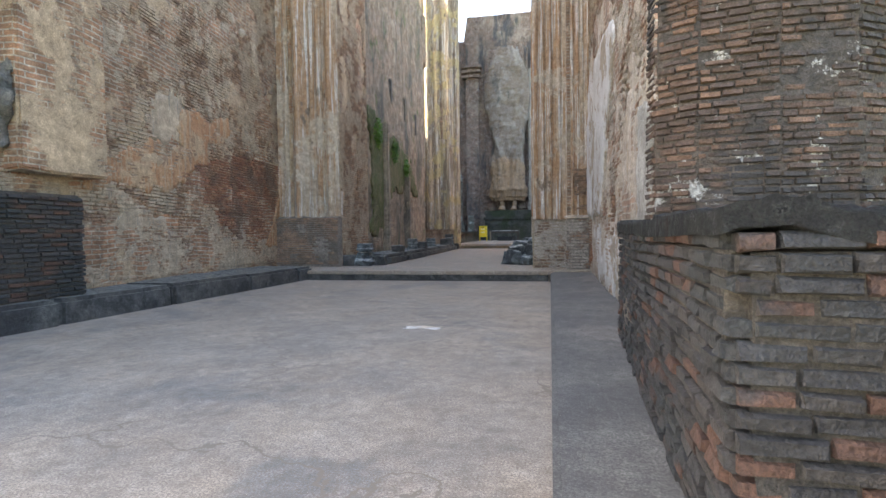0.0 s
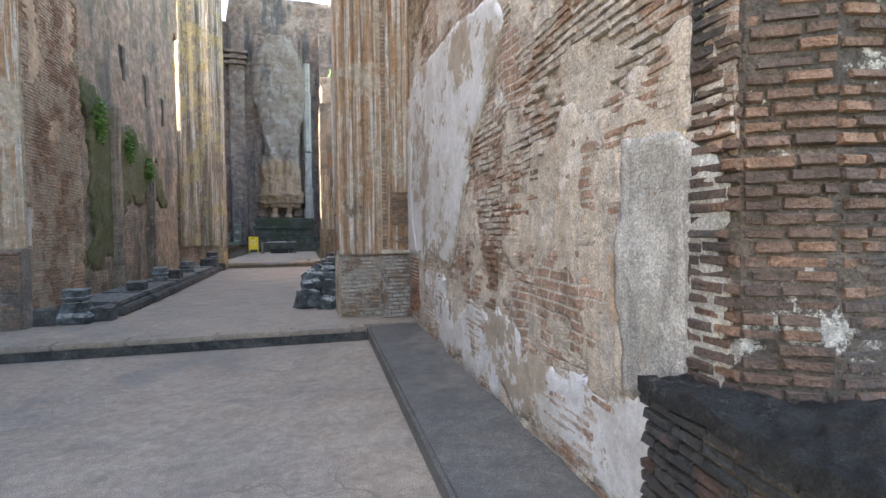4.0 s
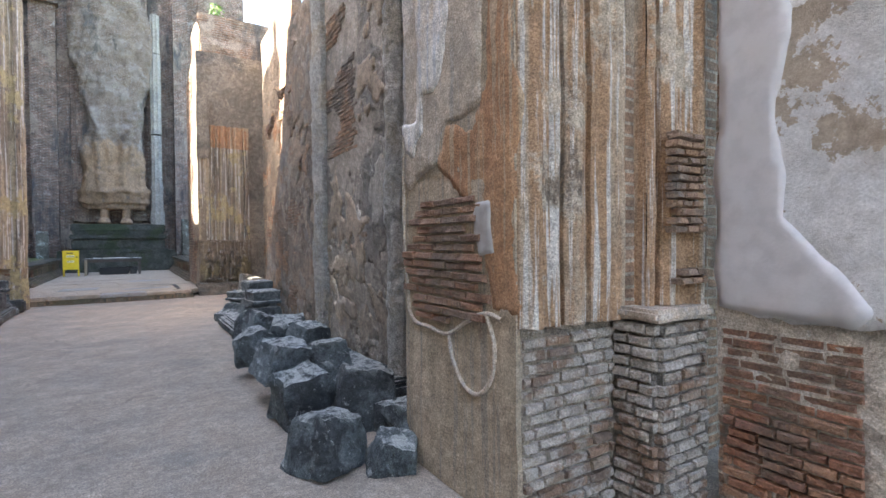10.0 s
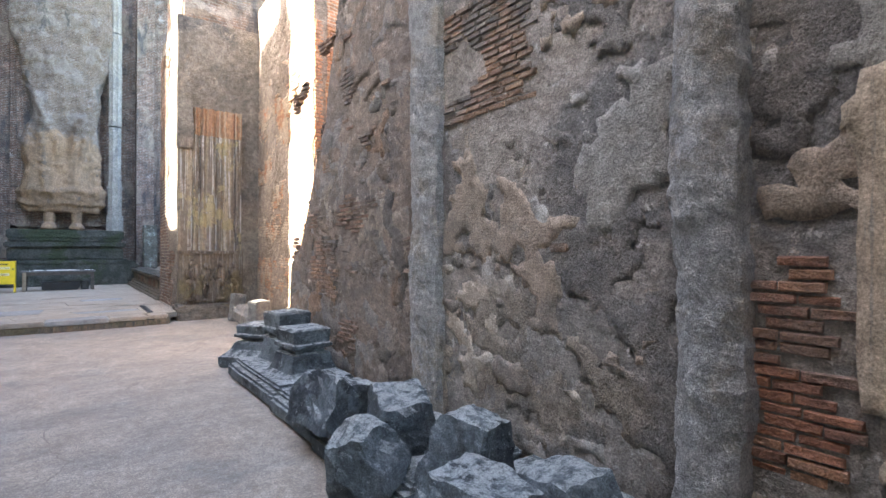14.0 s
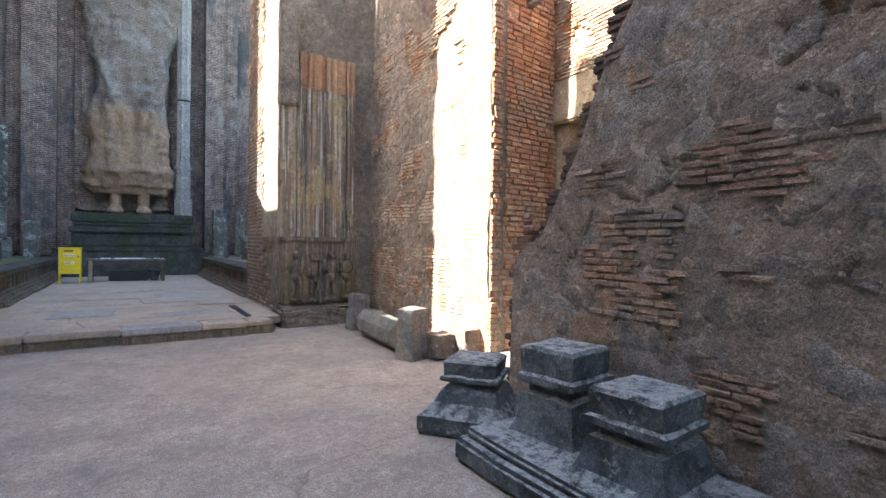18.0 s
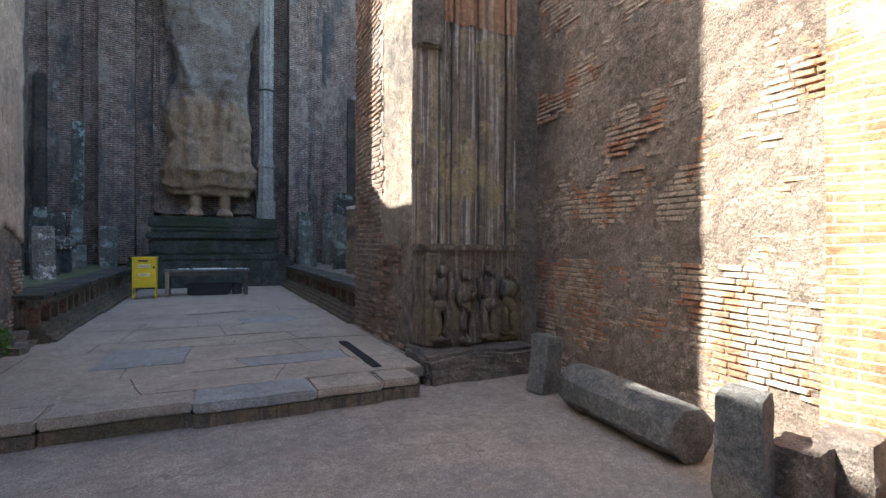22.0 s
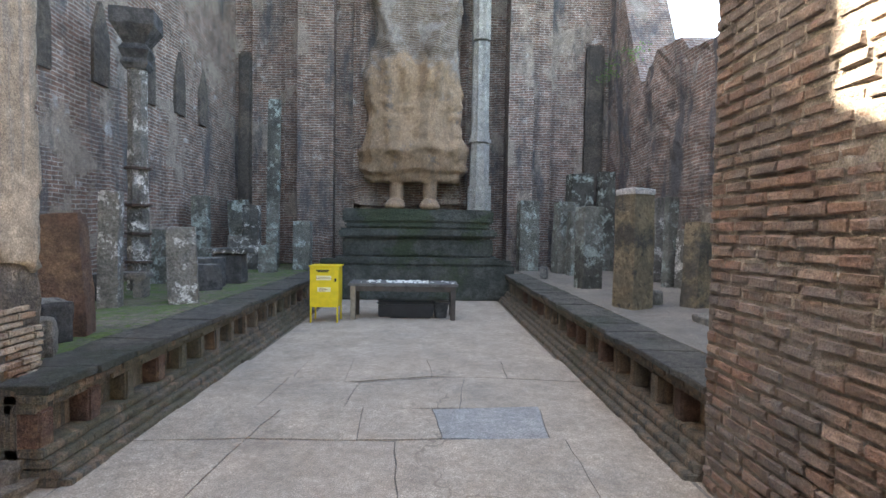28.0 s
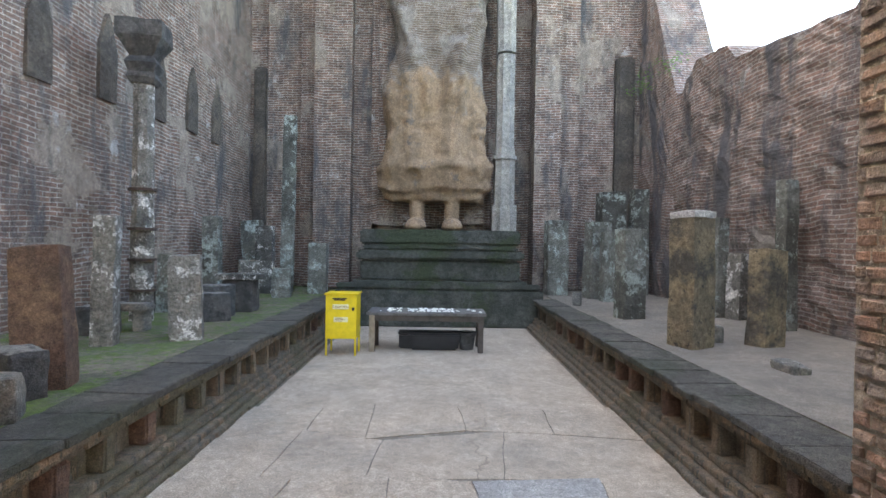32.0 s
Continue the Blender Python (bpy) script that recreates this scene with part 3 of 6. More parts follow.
def brick_face(parent, origin, along, width, height, normal, clay, mask=None, focus=None, singles=120, length=0.24, rise=0.066, joint=0.014, proud=0.014, depth=0.07, sag=0.02, where=None):
    """Bricks laid in courses on a face; where mask(u, z) is false there is none. The nearest to focus are pieces of their own."""
    o, a, n = Vector(origin), Vector(along).normalized(), Vector(normal).normalized()
    shapes = brick_shapes()
    length, rise, joint = length * 0.86, rise * 0.86, joint * 0.86
    rows = []
    z, course = 0.0, 0
    while z + rise < height:
        u = -rnd(0, length)
        while u < width:
            ln = length * rnd(0.72, 1.15)
            lo, hi = max(u, 0), min(u + ln, width)
            mid, zz = (lo + hi) / 2, z + rise / 2 + sag * noise.noise(Vector((u * 0.5, z * 0.8, 3.1)))
            if hi - lo > 0.05 and (mask is None or mask(mid, zz)):
                rows.append((mid, zz, hi - lo - joint, rise - joint * rnd(0.7, 1.3), rnd(-0.006, 0.009), random.randrange(7), rnd(-1.2, 1.2)))
            u += ln
        z += rise
        course += 1
    if focus and len(rows) > singles:
        rows.sort(key=lambda r: (r[0] - focus[0]) ** 2 + (r[1] - focus[1]) ** 2)
    basis = Matrix((a, -n, UP)).transposed()
    verts, faces = [], []
    for k, (u, zz, ln, h, out, s, tilt) in enumerate(rows):
        c = o + a * u + UP * zz + n * (proud + out)
        rot = basis.to_4x4() @ Matrix.Rotation(radians(tilt), 4, "Y")
        m = Matrix.Translation(c) @ rot @ Matrix.Diagonal((ln, depth, h, 1))
        if k < singles:
            key = (clay[0].name, s)
            if key not in BRICK_MESH:
                BRICK_MESH[key] = mesh_of("brick", *shapes[s], clay[0])
            ob = new("brick", BRICK_MESH[key])
            ob.matrix_basis = m
            ob.parent = parent
        else:
            b = len(verts)
            verts += [m @ Vector(v) for v in shapes[s][0]]
            faces += [tuple(b + i for i in f) for f in shapes[s][1]]
    if verts:
        ob = new("brick_courses", mesh_of("brick_courses", verts, faces, clay[1]))
        ob.parent = parent
        tagged(ob, kind="stuff")


def poly_field(pts, rough=0.05, scale=5.0):
    """A signed field over a face, positive inside the outline, with an uneven edge."""
    p = np.array(pts, float)
    q = np.roll(p, -1, 0)

    def field(u, v):
        e = q - p
        w = np.array((u, v)) - p
        t = np.clip((w * e).sum(1) / (e * e).sum(1), 0, 1)
        d = np.sqrt(((w - e * t[:, None]) ** 2).sum(1)).min()
        c = (p[:, 1] > v) != (q[:, 1] > v)
        x = p[:, 0] + (v - p[:, 1]) * e[:, 0] / np.where(e[:, 1] == 0, 1e-9, e[:, 1])
        inside = (c & (u < x)).sum() % 2
        return (d if inside else -d) + rough * noise.noise(Vector((u * scale, v * scale, 7.7))) + rough * 0.5 * noise.noise(Vector((u * scale * 3, v * scale * 3, 1.7)))

    return field


def plaster(name, parent, origin, along, normal, area, field, material, step=0.05, thick=0.03, label=""):
    """A coat of plaster that has kept to part of a face, with a broken edge."""
    o, a, n = Vector(origin), Vector(along).normalized(), Vector(normal).normalized()
    u0, u1, v0, v1 = area
    nu, nv = int((u1 - u0) / step), int((v1 - v0) / step)
    val = {}
    for j in range(nv + 1):
        for i in range(nu + 1):
            val[i, j] = field(u0 + i * step, v0 + j * step)
    cells = [(i, j) for j in range(nv) for i in range(nu) if val[i, j] + val[i + 1, j] + val[i, j + 1] + val[i + 1, j + 1] > 0]
    if not cells:
        return None
    use = set()
    for i, j in cells:
        use |= {(i, j), (i + 1, j), (i, j + 1), (i + 1, j + 1)}
    has = set(cells)
    index, verts, faces = {}, [], []
    for k, (i, j) in enumerate(sorted(use)):
        u, v = u0 + i * step, v0 + j * step
        edge = any((i - di, j - dj) not in has for di in (0, 1) for dj in (0, 1))
        if edge:
            h = step * 0.4
            gu, gv = (field(u + h, v) - field(u - h, v)) / (2 * h), (field(u, v + h) - field(u, v - h)) / (2 * h)
            g = max(gu * gu + gv * gv, 0.2)
            move = max(-0.8 * step, min(0.8 * step, -val[i, j] / math.sqrt(g)))
            u, v = u + gu / math.sqrt(g) * move, v + gv / math.sqrt(g) * move
        p = o + a * u + UP * v
        d = thick + 0.011 * noise.noise(p * 5) + 0.006 * noise.noise(p * 17) + (-0.008 if edge else 0.004 * noise.noise(p * 2))
        index[i, j] = k
        verts.append(p + n * d)
    count = {}
    for i, j in cells:
        loop = [index[i, j], index[i + 1, j], index[i + 1, j + 1], index[i, j + 1]]
        faces.append(tuple(loop))
        for s in range(4):
            e = (loop[s], loop[(s + 1) % 4])
            count[tuple(sorted(e))] = count.get(tuple(sorted(e)), 0) + 1
    low = {}
    for (x, y), c in count.items():
        if c == 1:
            for k in (x, y):
                if k not in low:
                    low[k] = len(verts)
                    verts.append(verts[k] - n * (thick + 0.03))
            faces.append((x, y, low[y], low[x]))
    ob = new(name, mesh_of(name, verts, faces, material, True))
    ob.parent = parent
    if label:
        tagged(ob, label)
    return ob


def ridge(name, parent, origin, along, normal, pts, material, r=0.012):
    """A raised fillet of cement that winds over a wall."""
    o, a, n = Vector(origin), Vector(along).normalized(), Vector(normal).normalized()
    cu = bpy.data.curves.new(name, "CURVE")
    cu.dimensions, cu.bevel_depth, cu.bevel_resolution, cu.resolution_u = "3D", r, 1, 5
    sp = cu.splines.new("BEZIER")
    sp.bezier_points.add(len(pts) - 1)
    for b, (u, v) in zip(sp.bezier_points, pts):
        b.co = o + a * u + UP * v + n * (0.012 if r < 0.012 else r * 0.5)
        b.handle_left_type = b.handle_right_type = "AUTO"
    ob = new(name, cu)
    dg = bpy.context.evaluated_depsgraph_get()
    me = bpy.data.meshes.new_from_object(ob.evaluated_get(dg))
    bpy.data.objects.remove(ob)
    me.materials.clear()
    me.materials.append(material)
    me.shade_smooth()
    ob = new(name, me)
    ob.parent = parent
    return ob


def moulding(name, pts, z0, z1, material, back, parent=None, steps=24, amp=0.006, label=""):
    """Upright mouldings: an outline on plan drawn up from z0 to z1; back is the plan offset that gives them depth."""
    verts, faces = [], []
    n = len(pts)
    for j in range(steps + 1):
        z = z0 + (z1 - z0) * j / steps
        for x, y in pts:
            p = Vector((x, y, z))
            verts.append(p + jitter(p, amp, 2.0) + jitter(p, amp * 0.5, 11.0))
    for j in range(steps):
        for i in range(n - 1):
            faces.append((j * n + i, j * n + i + 1, (j + 1) * n + i + 1, (j + 1) * n + i))
    b = len(verts)
    for z in (z0, z1):
        verts += [Vector((pts[0][0] + back[0], pts[0][1] + back[1], z)), Vector((pts[-1][0] + back[0], pts[-1][1] + back[1], z))]
    faces.append((0, steps * n, b + 2, b))
    faces.append((n - 1, steps * n + n - 1, b + 3, b + 1))
    faces.append(tuple(range(n)) + (b + 1, b))
    faces.append(tuple(steps * n + i for i in range(n)) + (b + 3, b + 2))
    ob = new(name, mesh_of(name, verts, faces, material))
    if parent:
        ob.parent = parent
        ob.matrix_parent_inverse = parent.matrix_basis.inverted()
    if label:
        tagged(ob, label)
    return ob


def flutes(a, b, out, spec):
    """Plan outline from a to b: spec is rows of (share of the run, kind), where kind is 'r' roll, 'f' flat, 'g' groove, 's' set back."""
    a, b, n = Vector((*a, 0)), Vector((*b, 0)), Vector(out).normalized()
    run, t, pts = b - a, 0.0, []
    total = sum(s for s, _ in spec)
    for share, kind in [(s * rnd(0.75, 1.3), k) for s, k in spec]:
        w = min(share / total, 1 - t)
        deep = rnd(0.6, 1.15)
        for k in range(7):
            f = k / 6
            d = {"r": 0.5 * run.length * w * math.sin(math.pi * f), "g": -0.35 * run.length * w * math.sin(math.pi * f), "f": 0.0, "s": -0.06, "p": 0.04}[kind]
            p = a + run * (t + w * f) + n * d * deep
            pts.append((p.x, p.y))
        t += w
    return pts


def stone_bm(size, cuts=3, amp=0.03, seed=0, bevel=0.03, taper=0.0):
    """A worn block with its foot at z = 0: rounded arrises, a taper and an uneven skin."""
    bm = bmesh.new()
    bmesh.ops.create_cube(bm, size=2)
    bmesh.ops.subdivide_edges(bm, edges=bm.edges[:], cuts=7, use_grid_fill=True)
    half = Vector(size) / 2
    r = min(min(half) * 0.4, bevel * 0.5 + 0.008)
    off = Vector((seed * 7.3, seed * 3.1, seed * 1.7))
    for v in bm.verts:
        p = Vector((v.co.x * half.x, v.co.y * half.y, v.co.z * half.z))
        c = Vector([max(-half[k] + r, min(half[k] - r, p[k])) for k in range(3)])
        d = p - c
        p = c + d.normalized() * r if d.length > r else p
        k = 1 - taper * (p.z / size[2] + 0.5)
        p = Vector((p.x * k, p.y * k, p.z + half.z))
        v.co = p + jitter(p + off, amp * 0.7, 2.2) + jitter(p + off, amp * 0.28, 9.0)
        v.co.z = max(v.co.z, 0)
    return bm


def square_profile(rows, cuts=2, amp=0.008, seed=0):
    """A square-plan turned stone from rows of (half width, height)."""
    bm = bmesh.new()
    rings = []
    side = 6
    for w, z in rows:
        ring = []
        for s in range(4):
            for k in range(side):
                f = k / side * 2 - 1
                x, y = ((f, -1), (1, f), (-f, 1), (-1, -f))[s]
                p = Vector((x * w, y * w, z))
                ring.append(bm.verts.new(p + jitter(p + Vector((seed * 5.1, seed, 0)), amp, 9.0)))
        rings.append(ring)
    for lo, hi in zip(rings, rings[1:]):
        for k in range(len(lo)):
            bm.faces.new((lo[k], lo[(k + 1) % len(lo)], hi[(k + 1) % len(lo)], hi[k]))
    bm.faces.new(rings[0])
    bm.faces.new(rings[-1])
    return bm


# ---- ground and floors ----
structure(box("ground", -300, -300, -3, 300, 300, -0.86, M_GRASS_G, 0), "flat grassy ground with bare earth", "ground")
structure(box("floor_porch", -5.4, -9.0, -1.2, 2.6, 0.05, -0.2, M_FLOOR, 0), "worn cracked concrete porch floor", "floor")
structure(box("path_outside", -5, -40, -1.4, 5, -10.0, -0.845, M_YARD, 0), "dusty earth path before the porch", "path")
for k in range(3):
    structure(box("step_porch", -4.4, -9.36 - 0.34 * k, -1.2, 2.3, -8.99 - 0.34 * k, -0.365 - 0.165 * k, M_LEDGE, 0.02, 2, 0.006), "grey stone step up to the porch", "step")
structure(box("terrace", 5.4, 5.0, -1.2, 60, 60, -0.32, M_GRASS_G, 0), "grassy terrace beyond the side doorway", "ground")
structure(box("floor_nave", -6.5, 0.34, -1.1, 4.2, 16.1, -0.004, M_FLOOR_IN, 0), "worn pale concrete nave floor", "floor")
structure(box("floor_sanctum", -6.2, 15.9, -1.0, 6.2, 34.0, 0.2, M_SLAB, 0), "worn pale concrete sanctum floor", "floor")
structure(box("floor_doorway", 4.2, 8.0, -1.0, 8.6, 14.5, 0.0, M_FLOOR_IN, 0), "pale stone floor through the side doorway", "floor")

# raised ledge beside the porch floor
v = [(1.9, -9.0), (2.1, 0.07), (2.12, 0.34), (4.2, 0.34), (4.2, -9.0)]
bm = bmesh.new()
f = bm.faces.new([bm.verts.new((x, y, -0.03 - 0.04 * (y < -2) * min(1, (-y - 2) / 4))) for x, y in v])
g = bmesh.ops.extrude_face_region(bm, geom=[f])
for e in g["geom"]:
    if isinstance(e, bmesh.types.BMVert):
        e.co.z = -1.0
bmesh.ops.bevel(bm, geom=[e for e in bm.edges if all(w.co.z > -0.5 for w in e.verts)], offset=0.03, segments=2, affect="EDGES")
structure(finish("ledge_porch", bm, M_LEDGE), "grey raised ledge along the porch wall", "ledge")

# step between porch and nave, of long stones
step_1 = structure(box("step_nave", -3.3, 0.1, -1.0, 2.06, 0.36, -0.07, M_KERB, 0.01, 5, 0.008), "dark stone step up into the nave", "step")
x = -3.28
while x < 2.0:
    w = min(rnd(0.75, 1.25), 2.06 - x)
    if w > 0.1:
        part("step_stone", box_bm(x + 0.004, 0.08, -0.075, x + w - 0.004, 0.42, rnd(-0.002, 0.004), 0.018, 2, 0.006), M_LEDGE if rnd(0, 1) < 0.3 else M_FLOOR, step_1)
    x += w

# kerb along the porch's far side
kerb = structure(box("kerb_porch", -4.7, -9.4, -1.0, -3.27, 0.3, 0.06, M_KERB, 0.02), "dark stone kerb below the porch wall", "kerb")
y = -9.4
while y < 0.3:
    ln = rnd(1.2, 2.2)
    part("kerb_stone", box_bm(-4.6, y, -0.25, -3.2 + rnd(-0.015, 0.015), min(y + ln - 0.008, 0.32), 0.1 + rnd(-0.01, 0.01), 0.05, 2, 0.012), M_KERB, kerb)
    y += ln
kerb.matrix_basis = Matrix.Translation((-3.2, 0.2, 0)) @ Matrix.Rotation(radians(-3.2), 4, "Z") @ Matrix.Translation((3.2, -0.2, 0))

# ---- porch wall beside the camera ----
PX, PA, PN = 2.76, (0.025, 1, 0), (-1, 0.025, 0)
porch = structure(sheet("wall_porch", (PX, -6.1, -0.12), PA, 6.85, 7.2, PN, M_PORCHWALL, 0.06, 0.035, 1.0), "old brick porch wall with broken white plaster", "wall")
PO = (PX, -6.1, 0.0)


def py(y):
    return y + 6.1


white = poly_field([(py(0.74), 1.15), (py(0.35), 1.1), (py(-0.04), 1.14), (py(-0.4), 1.03), (py(-0.76), 1.23), (py(-1.11), 1.16), (py(-1.46), 1.12), (py(-1.93), 1.06), (py(-2.1), 1.23), (py(-2.3), 1.52),
                    (py(-2.71), 2.21), (py(-3.1), 2.5), (py(-3.45), 2.8), (py(-3.75), 3.2), (py(-3.5), 3.5), (py(-2.4), 3.7), (py(-1.4), 3.8), (py(0.1), 3.9), (py(0.74), 3.7)], 0.05, 3.0)
buff = [poly_field(p, 0.2, 3.6) for p in (
    [(py(-3.35), 1.25), (py(-4.3), 1.1), (py(-5.6), 0.9), (py(-6.0), 1.4), (py(-5.9), 2.3), (py(-5.2), 2.1), (py(-4.6), 2.25), (py(-4.1), 2.0), (py(-3.9), 1.45)],
    [(py(-2.6), 1.0), (py(-3.2), 1.1), (py(-3.1), 1.45), (py(-2.75), 1.6)],
    [(py(-1.0), 0.0), (py(-5.9), 0.0), (py(-5.9), 0.7), (py(-4.6), 0.55), (py(-3.4), 0.75), (py(-2.2), 0.6), (py(-1.2), 0.7)],
    [(py(-0.3), 0.95), (py(-1.9), 0.9), (py(-2.1), 0.75), (py(-1.2), 0.55), (py(-0.4), 0.5)],
    [(py(-4.3), 2.9), (py(-5.9), 2.7), (py(-5.9), 4.4), (py(-4.7), 4.6)])]


def bare(u, z):
    if white(u, z) > 0.03:
        return False
    if u > py(0.05) and z < 1.06:
        return False
    return noise.noise(Vector((u * 1.1, z * 1.6, 9.0))) + 0.5 * noise.noise(Vector((u * 4, z * 6, 2.0))) > (-0.02 if z > 1.0 else 0.22)


brick_face(porch, PO, PA, 6.8, 4.6, PN, C_WASHED, bare, (py(-3.2), 1.5), 260, sag=0.05, proud=0.012)
brick_face(porch, (PX + 0.155, 0.06, 0.02), PA, 0.66, 1.04, PN, C_RED, lambda u, z: z > 0.25 - u * 0.3, (0.3, 0.5), 40, proud=0.02)
brick_face(porch, (PX, -6.1, 4.6), PA, 6.8, 2.4, PN, C_WARM, None, None, 0)
brick_face(porch, (PX + 0.05, -4.4, 1.45), PA, 1.0, 0.55, PN, C_DEEP, lambda u, z: noise.noise(Vector((u * 3, z * 5, 2))) > 0.05, (0.5, 0.3), 30, proud=0.02)
brick_face(porch, (PX + 0.07, -3.5, 0.75), PA, 0.9, 0.6, PN, C_DEEP, lambda u, z: noise.noise(Vector((u * 3, z * 5, 5))) > 0.05, (0.4, 0.3), 25, proud=0.02)
plaster("white_plaster_coat", porch, PO, PA, PN, (py(-4.0), py(0.8), 0.85, 4.1), white, M_FLAKING, 0.04, 0.04, "thick white plaster coat with a rounded broken edge")
lilac = poly_field([(py(0.74), 1.14), (py(0.1), 1.12), (py(0.02), 1.2), (py(0.39), 1.66), (py(0.42), 2.2), (py(0.36), 2.7), (py(0.5), 3.02), (py(0.74), 3.05)], 0.03, 3)
plaster("pale_plaster_strip", porch, PO, PA, PN, (py(-0.1), py(0.8), 0.9, 3.2), lilac, M_LILAC, 0.04, 0.055, "smooth pale new plaster strip")
for k, f in enumerate(buff):
    plaster("buff_plaster_patch", porch, PO, PA, PN, (0.0, py(-0.2), -0.02, 4.7), f, M_FLAKING if k in (2, 3) else M_BUFF, 0.05, 0.014)
ridge("plaster_lip", porch, PO, PA, PN, [(py(-3.75), 3.15), (py(-3.1), 2.5), (py(-2.71), 2.2), (py(-2.3), 1.5), (py(-2.1), 1.23), (py(-1.93), 1.06), (py(-1.46), 1.12), (py(-1.11), 1.16), (py(-0.76), 1.23), (py(-0.4), 1.03), (py(-0.04), 1.13)], M_BUFF, 0.02)

# ---- broad rounded brick pier at the end of the porch wall ----
pier = structure(new("pier_porch", bpy.data.meshes.new("pier_core")), "broad brown brick pier with rounded corners", "pier")
for z0, z1, k in ((-0.3, 1.75, 0.0), (1.75, 7.5, 0.02)):
    ring = [(2.74 + k * 0.4, -5.9), (2.75 + k, -6.14 + k), (3.0 + k * 0.8, -6.3 + k), (3.5, -6.4 + k), (4.0 - k, -6.38 + k), (4.4 - k * 6, -6.2 + k), (4.62 - k * 9, -5.95 + k * 0.5), (4.72 - k * 10, -5.4)]
    moulding("pier_core", ring + [(4.74 - k * 10, -4.2)], z0, z1, M_MORTAR_LIMED, (0.3, 1.2), pier, 40, 0.02)
    for m, (p, q) in enumerate(zip(ring, ring[1:])):
        a, b = Vector((*p, 0)), Vector((*q, 0))
        d = (b - a).normalized()
        brick_face(pier, (p[0], p[1], max(z0, 0.5)), d, (b - a).length, z1 - max(z0, 0.5), Vector((d.y, -d.x, 0)), C_PIER, lambda u, z, m=m: noise.noise(Vector((u * 2 + m * 1.7, z * 2, 4))) + 0.5 * noise.noise(Vector((u * 6, z * 11, m))) > -0.42, (0.2, 1.0 if k == 0 else 0.4), 60, 0.21, 0.062, 0.017, 0.014, sag=0.045)
plaster("grey_corner_plaster", porch, (2.757, -6.1, 0), PA, PN, (0, 1.6, 0.5, 2.4), poly_field([(0.03, 0.66), (0.7, 0.62), (0.76, 1.3), (0.7, 1.92), (0.3, 1.88), (0.04, 1.75)], 0.05, 4.0), M_GREYPLASTER, 0.04, 0.024, "smooth grey cement plaster at the corner")
plaster("buff_corner_plaster", porch, (2.757, -6.3, 0), PA, PN, (0.5, 2.2, 0.4, 2.4), poly_field([(0.75, 0.6), (1.25, 0.5), (1.35, 1.0), (1.6, 1.3), (1.55, 1.75), (1.2, 1.95), (0.76, 1.92)], 0.08, 4.0), M_BUFF, 0.04, 0.02, "thin buff plaster beside the corner")

# ---- parapet block beside the path ----
parapet = structure(box("parapet", 2.32, -9.18, -0.2, 4.2, -6.1, 0.795, M_MORTAR_OR_SHADE, 0.04, 4, 0.03), "low blackened brick parapet with a lichen-grey top", "parapet")
brick_face(parapet, (2.31, -9.18, -0.08), (0, 1, 0), 3.08, 0.92, (-1, 0, 0), C_DARK, None, (0.6, 0.6), 280, 0.2, 0.06, 0.012, 0.006, sag=0.035)
brick_face(parapet, (2.32, -9.19, -0.08), (1, 0, 0), 0.5, 0.92, (0, -1, 0), C_DARK, None, (0.3, 0.6), 80, 0.2, 0.06, 0.012, 0.006, sag=0.035)
top = sheet("parapet_top", (0, 0, 0), (1, 0, 0), 1.95, 3.1, (0, -1, 0), M_PARAPET, 0.035, 0.05, 0.06, wave=4.5)
top.matrix_basis = Matrix.Translation((2.29, -9.2, 0.86)) @ Matrix.Rotation(radians(-90), 4, "X")
top.parent = parapet
bm = bmesh.new()
for k in range(26):
    p = Vector((2.62 + k * 0.021, -8.28 + 0.03 * math.sin(k * 0.45) + k * 0.011, 0.885))
    bmesh.ops.create_icosphere(bm, subdivisions=2, radius=0.015 + 0.006 * math.sin(k), matrix=Matrix.Translation(p) @ Matrix.Diagonal((1.2, 1.0, 0.4, 1)))
part("white_dripping", bm, M_WHITE_CAP, parapet, "streak of white bird lime")
v = box_bm(2.8, -9.75, -0.5, 4.2, -9.02, 0.9, 0.14, 5, 0.05)
pe = structure(finish("parapet_end", v, M_PARAPET), "grey lichen-covered carved end block of the parapet", "parapet")

for ob in (parapet, pe):
    ob.matrix_basis = Matrix.Translation((2.3, -8.95, 0)) @ Matrix.Rotation(radians(-4.2), 4, "Z") @ Matrix.Translation((-2.31, 9.18, 0)) @ ob.matrix_basis

# ---- right pillar between porch and nave ----
RP = structure(box("pillar_right", 1.75, 1.2, -0.4, 4.3, 2.34, 12.5, M_HIGH, 0.03, 3, 0.02), "tall brick pillar with fluted streaked plaster", "pillar")
dado = sheet("dado", (1.76, 1.13, -0.02), (1, 0, 0), 0.74, 1.1, (0, -1, 0), M_MORTAR, 0.06, 0.02, 0.3, parent=RP)
brick_face(RP, (1.76, 1.13, 0.0), (1, 0, 0), 0.72, 1.08, (0, -1, 0), C_PALE, None, (0.3, 0.5), 90, 0.24, 0.08, 0.02, 0.02)
pier2 = box("dado_pier", 2.47, 0.82, -0.05, 2.98, 1.3, 1.1, M_MORTAR_GREY, 0.04, 3, 0.02, parent=RP)
brick_face(RP, (2.48, 0.82, 0.0), (1, 0, 0), 0.44, 1.08, (0, -1, 0), C_PALE, None, (0.2, 0.5), 50, 0.22, 0.078, 0.02, 0.018)
